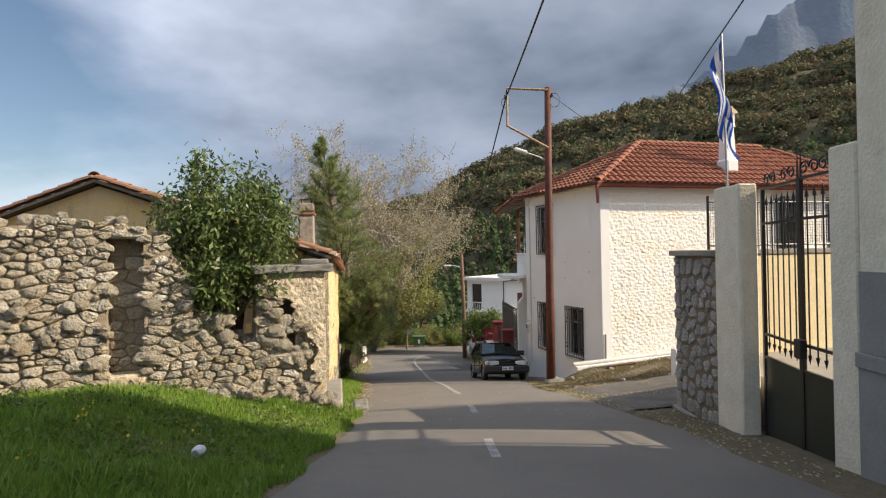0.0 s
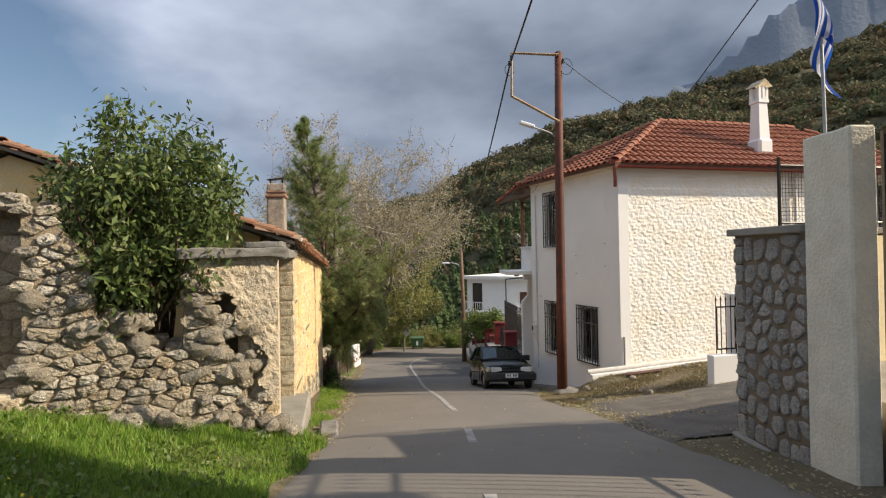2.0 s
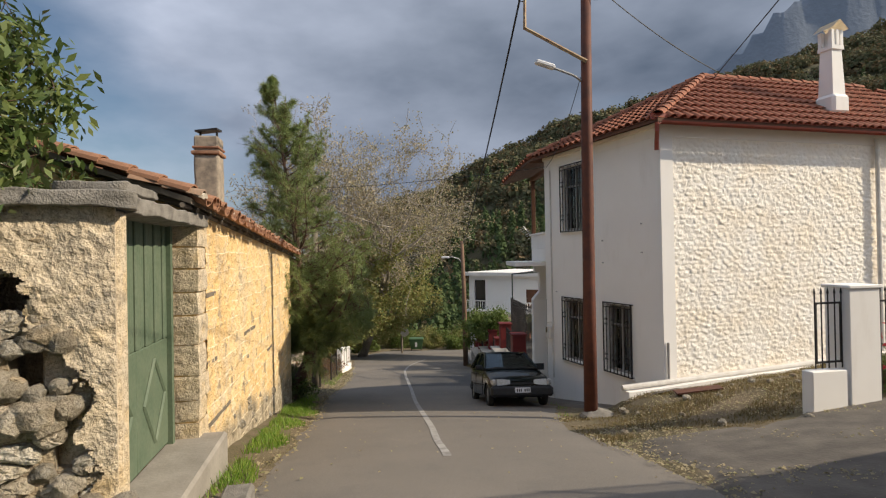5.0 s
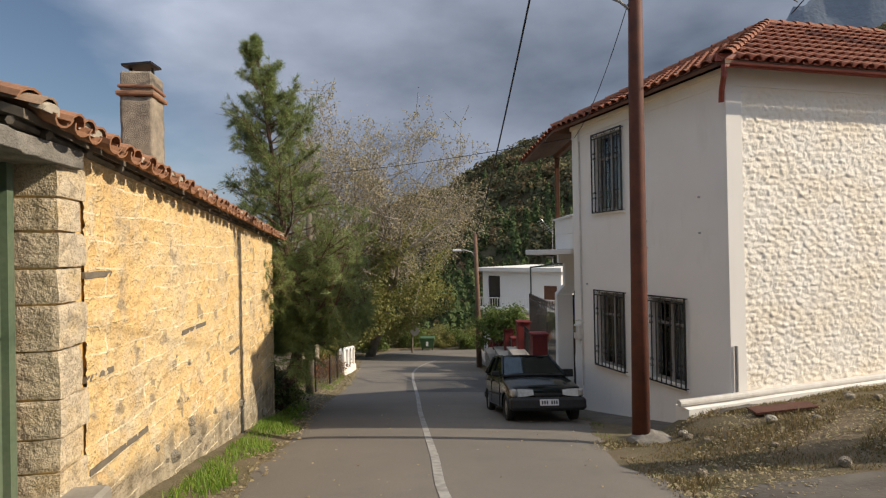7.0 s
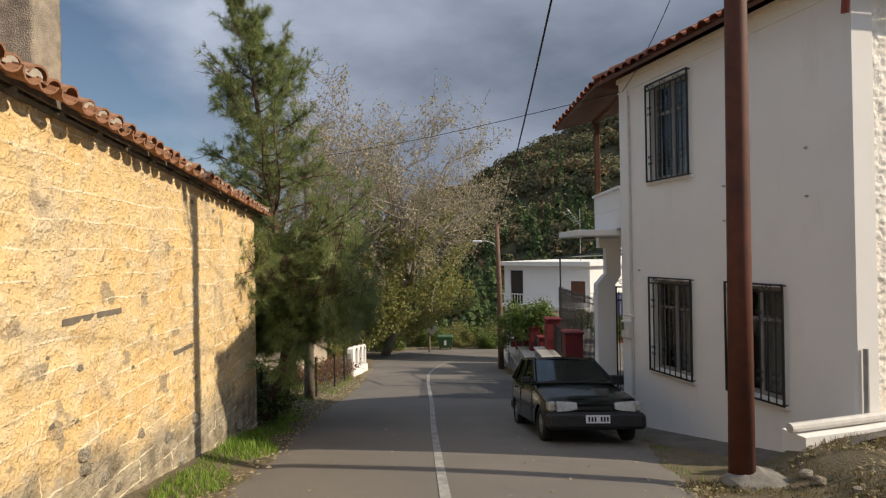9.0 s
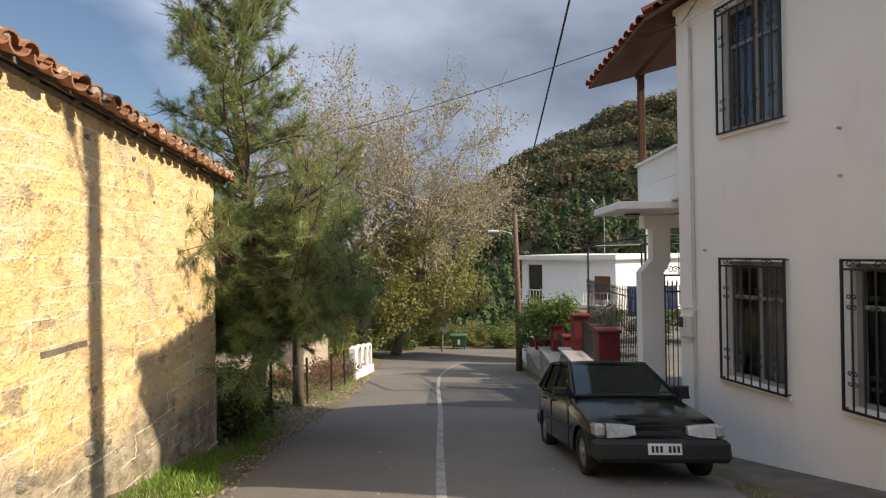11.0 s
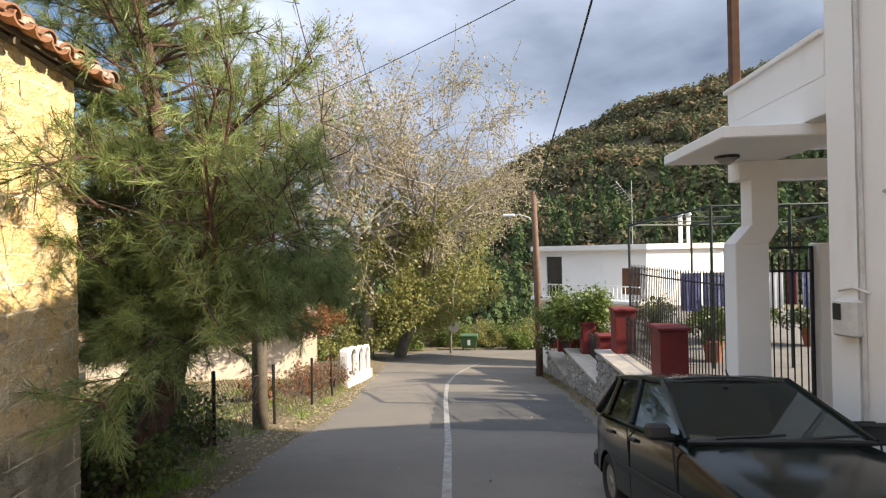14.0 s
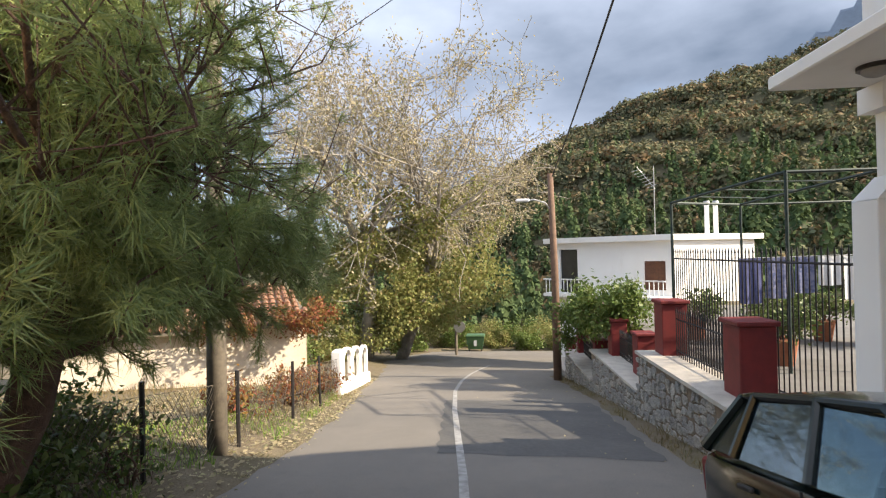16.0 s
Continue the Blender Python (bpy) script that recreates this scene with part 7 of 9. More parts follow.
def red_pillar(s, h, w):
    p = fw @ Vector((s, -0.55, bw_top(s) + 0.06))
    t = thing("red_pillar", p, "square dark red painted pillar on the boundary wall", "pillar", "red pillars")
    m = Matrix.Translation(p) @ pose(0, 0, 0, 0, 0, 3)
    bm = bmesh.new()
    box(bm, (-w / 2, -w / 2, -0.1), (w / 2, w / 2, h), m, 0.015)
    part("shaft", bm, M_REDPAINT, t)
    bm = bmesh.new()
    box(bm, (-w / 2 - 0.04, -w / 2 - 0.04, h), (w / 2 + 0.04, w / 2 + 0.04, h + 0.07), m, 0.015)
    part("cap", bm, M_REDPAINT, t)


def rail_fence(a, b, h, label, gap=0.1, base=0.0):
    """Iron railings between two points on the ground or a wall."""
    a, b = Vector(a), Vector(b)
    t = thing("iron_fence", a, label, "fence", "iron fences")
    for z in (0.12, h - 0.18):
        bm = bmesh.new()
        rod(bm, a + Vector((0, 0, z)), b + Vector((0, 0, z)), 0.016, n=4)
        part("rail", bm, M_IRON, t)
    n = int((b - a).to_2d().length / gap)
    me = None
    for i in range(n + 1):
        p = a.lerp(b, i / max(n, 1))
        if me is None:
            bm = bmesh.new()
            rod(bm, a, a + Vector((0, 0, h - 0.05)), 0.011, n=4)
            rod(bm, a + Vector((0, 0, h - 0.05)), a + Vector((0, 0, h + 0.05)), 0.018, 0.002, n=4)
            me = part("bar", bm, M_IRON, t)
        else:
            share(me, "bar", t, Matrix.Translation(p - a))
    return t


for s, h, w in ((1.1, 1.0, 0.5), (4.1, 1.0, 0.48), (5.8, 0.9, 0.42), (8.1, 0.92, 0.42), (10.2, 0.86, 0.38), (13.0, 0.86, 0.38), (15.4, 0.8, 0.36)):
    red_pillar(s, h, w)
top_at = lambda s: fw @ Vector((s, -0.55, bw_top(s) + 0.06))
rail_fence(top_at(1.4), top_at(3.8), 0.9, "black iron railings between red pillars")
rail_fence(top_at(6.05), top_at(7.85), 0.7, "black iron railings between red pillars")
rail_fence(top_at(10.45), top_at(12.75), 0.6, "black iron railings between red pillars")
rail_fence((3.7, 23.2, -3.5), (3.4, 25.8, -3.5), 2.15, "tall black iron garden fence with pointed bars", 0.11)
rail_fence((3.4, 25.8, -3.5), (3.2, 29.0, -3.5), 2.15, "tall black iron garden fence with pointed bars", 0.11)
# yard floor behind the wall, its concrete darkened to paint in the shade there
M_TERRACE_SHADED = plain("shaded_terrace_concrete", (0.2, 0.19, 0.175), (0.14, 0.13, 0.12), 2.4, 0.9, 0, 0.4, 0.005)
bm = bmesh.new()
box(bm, (3.25, 23.3, -5.4), (14, 38, -3.52))
tagged(part("terrace_floor", bm, M_TERRACE_SHADED, None), "grey concrete terrace behind the boundary wall", kind="structure")

# pergola frame over the terrace
M_GREENSTEEL = plain("dark_green_steel", (0.02, 0.035, 0.03), (0.035, 0.05, 0.045), 6, 0.5, 0.2, 0.2, 0.002)
pg = thing("pergola", (4.4, 27, -3.5), "dark green steel pergola frame over the terrace", "pergola")
PC = [(4.45, 26.9, -0.02), (3.35, 29.6, -0.28), (6.1, 27.0, -0.02), (5.5, 31.2, -0.25), (8.3, 27.2, -0.02), (8.4, 31.6, -0.22)]
for x, y, z in PC[:4]:
    bm = bmesh.new()
    rod(bm, (x, y, -3.55), (x, y, z), 0.032, n=8)
    part("post", bm, M_GREENSTEEL, pg)
for a, b in ((0, 1), (0, 2), (1, 3), (2, 3), (2, 4), (3, 5), (4, 5)):
    bm = bmesh.new()
    rod(bm, PC[a], PC[b], 0.03, n=6)
    part("beam", bm, M_GREENSTEEL, pg)
for k in (0.25, 0.5, 0.75):
    bm = bmesh.new()
    rod(bm, Vector(PC[0]).lerp(Vector(PC[1]), k), Vector(PC[2]).lerp(Vector(PC[3]), k), 0.014, n=5)
    part("cross_bar", bm, M_GREENSTEEL, pg)
# washing on a line
M_LAUNDRY = [plain("blue_grey_cloth", (0.07, 0.08, 0.2), (0.12, 0.13, 0.28), 9, 0.9), plain("patterned_cloth", (0.06, 0.09, 0.22), (0.3, 0.3, 0.42), 14, 0.9), M_CLOTHWHITE, plain("wine_cloth", (0.16, 0.05, 0.08), (0.1, 0.03, 0.05), 8, 0.9)]
ln = thing("washing_line", (4.2, 28.6, -1.5), "wire washing line on the terrace", "line")
bm = bmesh.new()
rod(bm, (4.2, 28.6, -1.55), (8.2, 28.9, -1.5), 0.006, n=4)
part("wire", bm, M_GALV, ln)
rnd = random.Random(77)
for i, (x0, w, h, c) in enumerate(((4.35, 0.5, 0.95, 0), (4.9, 0.55, 0.85, 1), (5.5, 0.4, 0.75, 1), (5.95, 0.45, 0.6, 2), (6.45, 0.4, 0.9, 2), (6.9, 0.3, 0.8, 3), (7.3, 0.45, 0.9, 1))):
    bm = bmesh.new()
    top = []
    for r in range(7):
        row = []
        for k in range(9):
            x = x0 + w * k / 8
            row.append(bm.verts.new((x, 28.63 + 0.03 * math.sin(k * 1.9 + i) * (0.3 + r / 6) + 0.075 * (x - 4.2), -1.53 - h * r / 6 - 0.015 * math.sin(math.pi * k / 8))))
        top.append(row)
    for a, b in zip(top, top[1:]):
        for k in range(8):
            bm.faces.new((a[k], a[k + 1], b[k + 1], b[k]))
    o = part("hanging_cloth", bm, M_LAUNDRY[c], None, smooth=True, fix=False)
    tagged(o, "washed garment hanging on the terrace line", "laundry", "hanging washing")

# ---- far white house ----
fh = thing("flat_roofed_house", (6.8, 41, -5), "low white house with a flat concrete roof", "house")
N0, NL, NR = (6.75, 41.0), (1.9, 44.6), (11.4, 43.9)
f1_, l1_ = wall_frame(N0, NL, (-0.6, -0.8))
f2_, l2_ = wall_frame(N0, NR, (0.5, -0.85))
bm = bmesh.new()
wall_with_holes(bm, f1_, l1_, -8, -0.98, 0.25, [(0.3, 1.25, -3.2, -1.9), (4.6, 5.6, -3.6, -1.3)])
part("wall", bm, M_WHITE, fh)
bm = bmesh.new()
wall_with_holes(bm, f2_, l2_, -8, -0.98, 0.25)
part("wall", bm, M_WHITE, fh)
bm = bmesh.new()
vs = [bm.verts.new((*p, -0.98)) for p in ((6.7, 40.7), (1.45, 44.55), (6, 50), (11.8, 43.8))]
f = bm.faces.new(vs)
ext = bmesh.ops.extrude_face_region(bm, geom=[f])
bmesh.ops.translate(bm, verts=[v for v in ext["geom"] if isinstance(v, bmesh.types.BMVert)], vec=(0, 0, 0.26))
part("roof_slab", bm, M_WHITE, fh)
bm = bmesh.new()
box(bm, (0.3, -0.12, -3.2), (1.25, -0.06, -1.9), f1_)
part("shutter", bm, M_WOOD, fh, "brown closed shutter")
# near-black pane also paints the unlit room behind it
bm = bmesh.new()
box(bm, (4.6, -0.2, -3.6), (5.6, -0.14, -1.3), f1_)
part("window", bm, M_DARKGLASS_SHADE, fh)
bm = bmesh.new()
box(bm, (0.0, 0.0, -3.6), (l1_, 0.9, -3.45), f1_)
for i in range(30):
    rod(bm, f1_ @ Vector((0.1 + i * 0.2, 0.85, -3.45)), f1_ @ Vector((0.1 + i * 0.2, 0.85, -2.75)), 0.02, n=4)
box(bm, (0.0, 0.82, -2.78), (l1_, 0.88, -2.72), f1_)
part("balcony", bm, M_WHITE, fh)
for x, y in ((9.3, 44.0), (9.75, 44.1)):
    t = thing("roof_flue", (x, y, -0.75), "white round flue pipe on the flat roof", "flue", "roof flues")
    bm = bmesh.new()
    rod(bm, (x, y, -0.8), (x, y, 0.75), 0.11, n=10)
    part("pipe", bm, M_WHITE, t)
    bm = bmesh.new()
    rod(bm, (x, y, 0.78), (x, y, 0.92), 0.17, 0.13, n=10)
    part("cowl", bm, M_GALV, t)
an = thing("roof_aerial", (6.6, 43, -0.75), "thin television aerial on a mast", "aerial")
bm = bmesh.new()
rod(bm, (6.6, 43, -0.75), (6.6, 43, 2.6), 0.02, n=5)
for i in range(7):
    rod(bm, (6.3 - i * 0.12, 43 + 0.0, 1.55 + 0.13 * i), (6.75 - i * 0.12, 43.2, 1.72 + 0.13 * i), 0.008, n=4)
rod(bm, (6.65, 43, 1.5), (5.85, 43.1, 2.6), 0.012, n=4)
part("mast", bm, M_GALV, an)

# ---- second pole and lamp ----
p2 = thing("utility_pole", (1.3, 36.2, -5.9), "brown wooden utility pole with street lamp", "pole")
bm = bmesh.new()
tube(bm, [(1.3, 36.2, -6.2), (1.28, 36.2, -2), (1.2, 36.2, 1.45)], [0.15, 0.13, 0.1], 12)
part("shaft", bm, plain("brown_pole_wood", (0.2, 0.12, 0.08), (0.12, 0.075, 0.05), 7, 0.85, 0, 0.6, 0.006), p2, smooth=True)
bm = bmesh.new()
tube(bm, [(1.2, 36.2, 0.1), (1.0, 36.1, 0.4), (0.6, 36, 0.52), (0.45, 36, 0.5)], 0.03, 6)
arm = part("lamp_arm", bm, M_GALV, p2)
bm = bmesh.new()
box(bm, (-0.05, 35.92, 0.44), (0.45, 36.08, 0.56), None, 0.04)
part("lamp_head", bm, M_CLOTHWHITE, arm)

# ---- garden on the lower side of the road ----
p3 = thing("timber_pole", (-4.5, 24.1, -3.9), "grey weathered timber pole beside the fence", "pole")
bm = bmesh.new()
tube(bm, [(-4.5, 24.1, -4.3), (-4.47, 24.1, -1.5), (-4.42, 24.1, 2.8)], [0.14, 0.125, 0.1], 12)
part("shaft", bm, M_GREYWOOD, p3, smooth=True)
FENCE = [(-4.35, 20.6), (-4.5, 22.6), (-4.45, 24.6), (-4.55, 26.8), (-4.75, 28.8), (-5.0, 31.0)]
fe = thing("wire_fence", (-4.5, 24, -4), "sagging wire-mesh fence on thin posts", "fence")
for i, (x, y) in enumerate(FENCE):
    g = float(ground_z(x, y))
    bm = bmesh.new()
    rod(bm, (x, y, g - 0.2), (x + 0.03 * math.sin(i * 3), y, g + 1.15), 0.03, n=6)
    part("post", bm, M_IRON, fe)
M_MESH = plain("rusty_wire", (0.2, 0.17, 0.13), (0.12, 0.1, 0.08), 12, 0.7, 0.2)
rnd = random.Random(9)
for (x0, y0), (x1, y1) in zip(FENCE, FENCE[1:]):
    bm = bmesh.new()
    d = math.hypot(x1 - x0, y1 - y0)
    n = int(d / 0.09)
    for i in range(n):
        for sgn in (1, -1):
            k0, k1 = i / n, (i + sgn * 8) / n
            if not 0 <= k1 <= 1:
                continue
            p = Vector((x0 + (x1 - x0) * k0, y0 + (y1 - y0) * k0, 0))
            q = Vector((x0 + (x1 - x0) * k1, y0 + (y1 - y0) * k1, 0))
            p.z, q.z = float(ground_z(p.x, p.y)) + 0.05, float(ground_z(q.x, q.y)) + 0.98
            md = (p + q) / 2 + Vector((rnd.uniform(-0.04, 0.04), 0, 0))
            tube(bm, [p, md, q], 0.0035, 3)
    for z in (0.05, 0.5, 0.98):
        rod(bm, (x0, y0, float(ground_z(x0, y0)) + z), (x1, y1, float(ground_z(x1, y1)) + z), 0.004, n=3)
    part("mesh", bm, M_MESH, fe)
# small outbuilding with tiled roof
ob_ = thing("garden_shed", (-8, 31, -5), "small pale shed with a mossy tiled roof", "shed")
S0, S1 = (-12.3, 29.0), (-6.5, 32.4)
SN = Vector((0.506, -0.863, 0))
f3_, l3_ = wall_frame(S0, S1, SN)
M_SHED = plain("pale_plaster", (0.72, 0.62, 0.5), (0.58, 0.5, 0.4), 2.5, 0.9, 0, 0.5, 0.008)
bm = bmesh.new()
wall_with_holes(bm, f3_, l3_, -7.5, -3.2, 0.25)
part("wall", bm, M_SHED, ob_)
m_, l_ = wall_frame(S1, (S1[0] - SN.x * 4, S1[1] - SN.y * 4), (1, 0.5))
bm = bmesh.new()
wall_with_holes(bm, m_, l_, -7.5, -3.2, 0.25)
part("wall", bm, M_SHED, ob_)
sx_ = (Vector((*S1, 0)) - Vector((*S0, 0))).normalized()
q0 = Vector((*S0, -3.3)) + SN * 0.4 - sx_ * 0.2
q1 = Vector((*S1, -3.3)) + SN * 0.4 + sx_ * 0.2
q2, q3 = q1 - SN * 2.9 - sx_ * 0.5 + Vector((0, 0, 1.0)), q0 - SN * 2.9 + Vector((0, 0, 1.0))
bm = bmesh.new()
f = bm.faces.new([bm.verts.new(p) for p in (q0, q1, q2, q3)])
ext = bmesh.ops.extrude_face_region(bm, geom=[f])
bmesh.ops.translate(bm, verts=[v for v in ext["geom"] if isinstance(v, bmesh.types.BMVert)], vec=(0, 0, -0.06))
part("roof_boarding", bm, M_GREYWOOD, ob_)
tile_slope(ob_, q0, q1, [q0, q1, q2, q3], 0.22, 0.36, M_OLDTILE, 160, near=q1, wobble=0.015)
# white concrete balustrade
bl = thing("white_balustrade", (-5.1, 32, -5.4), "white painted concrete balustrade with arched openings", "balustrade")
fbq, lbq = wall_frame((-4.95, 30.9), (-5.35, 35.2), (1, 0))


def arch_panel(s0, s1, zb, zt):
    bm = bmesh.new()
    box(bm, (s0, -0.12, zb), (s0 + 0.14, 0.0, zt), fbq, 0.01)
    box(bm, (s1 - 0.14, -0.12, zb), (s1, 0.0, zt), fbq, 0.01)
    n = 10
    for i in range(n):
        a0, a1 = math.pi * i / n, math.pi * (i + 1) / n
        cx, ri, ro = (s0 + s1) / 2, (s1 - s0) / 2 - 0.14, (s1 - s0) / 2
        vs = []
        for y in (0.0, -0.12):
            for a, r in ((a0, ri), (a0, ro), (a1, ro), (a1, ri)):
                vs.append(bm.verts.new(fbq @ Vector((cx - r * math.cos(a), y, zt + r * 0.55 * math.sin(a)))))
        bm.faces.new(vs[:4])
        bm.faces.new(vs[4:][::-1])
        for k in range(4):
            bm.faces.new((vs[k], vs[(k + 1) % 4], vs[4 + (k + 1) % 4], vs[4 + k]))
    part("arch", bm, M_WHITE, bl)


for i in range(3):
    s = 0.35 + i * 1.3
    g = float(road_z(30.9 + s))
    arch_panel(s, s + 1.15, g - 0.1, g + 0.9)
bm = bmesh.new()
for i in range(9):
    s = i * 0.48
    g = float(road_z(30.9 + s + 0.24))
    box(bm, (s, -0.16, g - 0.5), (s + 0.479, 0.04, g + 0.32), fbq)
part("base", bm, M_WHITE, bl)
bm = bmesh.new()
box(bm, (-0.25, -0.2, -6), (0.25, 0.06, float(road_z(30.9)) + 1.25), fbq, 0.02)
part("end_post", bm, M_WHITE, bl)
# waste container and dish
wb = thing("waste_container", (-2.85, 55, -8.7), "green wheeled waste container at the road's end", "bin")
M_BINGREEN = plain("green_plastic", (0.05, 0.11, 0.05), (0.065, 0.135, 0.06), 4, 0.6)
z0 = float(ground_z(-2.85, 55.0))
bm = bmesh.new()
vs = [[bm.verts.new((-2.85 + sx * w, 55 + sy * d, z0 + z)) for sx, sy in ((-1, -1), (1, -1), (1, 1), (-1, 1))] for w, d, z in ((0.5, 0.4, 0.15), (0.65, 0.5, 1.0))]
for i in range(4):
    bm.faces.new((vs[0][i], vs[0][(i + 1) % 4], vs[1][(i + 1) % 4], vs[1][i]))
bm.faces.new(vs[0])
bm.faces.new(vs[1])
part("body", bm, M_BINGREEN, wb)
bm = bmesh.new()
box(bm, (-3.52, 54.48, z0 + 1.0), (-2.18, 55.52, z0 + 1.16), None, 0.05)
part("lid", bm, M_BINGREEN, wb)
bm = bmesh.new()
box(bm, (-2.95, 54.5, z0 + 0.4), (-2.75, 54.56, z0 + 0.8))
part("sticker", bm, M_CLOTHWHITE, wb)
for sx in (-0.45, 0.45):
    bm = bmesh.new()
    rod(bm, (-2.85 + sx - 0.04, 54.7, z0 + 0.1), (-2.85 + sx + 0.04, 54.7, z0 + 0.1), 0.1, n=12)
    part("wheel", bm, M_TYRE, wb)
sg = thing("round_sign", (-3.0, 51.5, -8), "round road mirror sign on a dark post", "sign")
z0 = float(ground_z(-3.9, 51.5))
bm = bmesh.new()
rod(bm, (-3.9, 51.5, z0), (-3.9, 51.5, z0 + 5.8), 0.09, n=8)
part("post", bm, M_GREYWOOD, sg)
bm = bmesh.new()
rod(bm, (-3.65, 51.4, z0 + 1.9), (-3.65, 51.36, z0 + 1.9), 0.38, n=20)
part("disc", bm, M_GALV, sg)

# ---- plants ----
def leaf_cloud(pos, size, rng, aspect=2.0, droop=0.3, normal_up=0.4):
    """Folded leaves at the given places: a pointed blade of four triangles' worth (two bent halves) each."""
    n = len(pos)
    d = rng.normal(size=(n, 3))
    d[:, 2] -= droop
    d /= np.linalg.norm(d, axis=1)[:, None]
    up = rng.normal(size=(n, 3)) + np.array([0, 0, normal_up * 2])
    s = np.cross(d, up)
    s /= np.linalg.norm(s, axis=1)[:, None] + 1e-9
    nn = np.cross(s, d)
    L = size * rng.uniform(0.6, 1.3, (n, 1))
    W = L / aspect / 2
    v = np.stack([pos, pos + d * L * 0.5 + s * W + nn * W * 0.35, pos + d * L, pos + d * L * 0.5 - s * W + nn * W * 0.35], 1).reshape(-1, 3)
    i = np.arange(n)[:, None] * 4
    return v, i + np.array([[0, 1, 2, 3]])


def grow(rng, p, d, length, radius, level, max_level, out, tips, spread=0.6, bend=0.12, up=0.05, kids=(3, 4), shrink=0.7, segs=5):
    """A branch and its side branches: paths with radii into out, twig points into tips."""
    pts, rs = [np.array(p)], [radius]
    d = np.array(d, float)
    d /= np.linalg.norm(d)
    dirs = [d]
    for i in range(segs):
        d = d + rng.normal(size=3) * bend + np.array([0, 0, up])
        d /= np.linalg.norm(d)
        pts.append(pts[-1] + d * length / segs)
        rs.append(radius * (1 - 0.6 * (i + 1) / segs))
        dirs.append(d)
    out.append((pts, rs, level))
    if level >= max_level:
        for q in pts[1:]:
            tips.append(q)
        return
    n = rng.randint(kids[0], kids[1] + 1)
    for i in range(n):
        k = rng.uniform(0.35, 1.0) if i else 1.0
        j = min(int(k * segs), segs)
        side = rng.normal(size=3)
        side -= side.dot(dirs[j]) * dirs[j]
        side /= np.linalg.norm(side)
        nd = dirs[j] * (1 - spread * 0.5) + side * spread * rng.uniform(0.7, 1.3)
        grow(rng, pts[j], nd, length * shrink * rng.uniform(0.8, 1.15), rs[j] * 0.72, level + 1, max_level, out, tips, spread, bend, up, kids, shrink, segs)


def branch_mesh(paths, name, material, parent, min_r=0.004):
    soup = Soup(4)
    for pts, rs, level in paths:
        n = 8 if level == 0 else 5 if level < 3 else 3
        P = np.array(pts)
        D = np.gradient(P, axis=0)
        D /= np.linalg.norm(D, axis=1)[:, None] + 1e-9
        ref = np.array([0.3, 0.9, 0.31]) if abs(D[0][2]) > 0.7 else np.array([0, 0, 1.0])
        A = np.cross(D, ref)
        A /= np.linalg.norm(A, axis=1)[:, None] + 1e-9
        Bv = np.cross(D, A)
        ang = 2 * np.pi * np.arange(n) / n
        R = np.maximum(np.array(rs), min_r)[:, None, None]
        ring = P[:, None] + R * (np.cos(ang)[None, :, None] * A[:, None] + np.sin(ang)[None, :, None] * Bv[:, None])
        v = ring.reshape(-1, 3)
        m = len(P)
        i = (np.arange(m - 1)[:, None] * n + np.arange(n)[None]).ravel()
        j = (np.arange(m - 1)[:, None] * n + (np.arange(n)[None] + 1) % n).ravel()
        soup.add(v, np.stack([i, j, j + n, i + n], -1))
    return soup.make(name, material, parent)


# broad-leaved tree behind the ruin
M_BAYLEAF = leaf_mat("glossy_green_leaf", [(0.055, 0.09, 0.024), (0.085, 0.13, 0.034), (0.12, 0.165, 0.046), (0.16, 0.19, 0.06), (0.075, 0.11, 0.03)], 0.4)
bay = thing("broadleaf_tree", (-3.85, 9.2, -0.9), "bushy dark green broadleaf tree behind the ruin", "tree")
rng = np.random.RandomState(5)
paths, tips = [], []
for k in range(7):
    a = k * 0.9
    grow(rng, (-3.85 + 0.1 * math.cos(a), 9.2 + 0.1 * math.sin(a), -1.0), (0.26 * math.cos(a), 0.28 * math.sin(a), 1.0), 2.35, 0.05, 0, 3, paths, tips, 0.75, 0.12, 0.075, (4, 5), 0.62)


def in_crown(p):
    r = np.interp(p[2], (-0.6, 0.4, 1.4, 2.2, 2.9, 3.45), (0.5, 1.0, 1.3, 1.15, 0.75, 0.25))
    return math.hypot(p[0] + 3.78 - 0.25 * max(0, 1.9 - p[2]), p[1] - 9.2) < r


paths = [q for q in paths if q[2] == 0 or in_crown(q[0][-1])]
branch_mesh(paths, "trunk", M_BARK, bay)
tips = np.array([p for p in tips if in_crown(p)])
sel = tips[rng.randint(0, len(tips), 15500)] + rng.normal(size=(15500, 3)) * 0.1
v, f = leaf_cloud(sel, 0.115, rng, 2.6, 0.75)
arrays("crown", v, f, M_BAYLEAF, bay, label="dense glossy leaves", kind="stuff")

# pine beside the yellow house
M_NEEDLE = leaf_mat("pine_needles", [(0.14, 0.205, 0.068), (0.21, 0.27, 0.088), (0.32, 0.36, 0.135), (0.17, 0.23, 0.1), (0.27, 0.31, 0.105)], 0.4, 0.36)
pine = thing("pine_tree", (-4.0, 20.5, -3.4), "tall pine with long soft needles beside the road", "tree")
rng = np.random.RandomState(8)
axis = [(-4.22, 20.4, -3.6), (-4.08, 20.44, -3.0), (-3.78, 20.5, -2.35), (-3.68, 20.6, -1.7), (-3.95, 20.7, 0), (-4.3, 20.8, 2.5), (-4.6, 20.8, 4.4), (-4.75, 20.8, 6.0)]
az_ = [p[2] for p in axis]
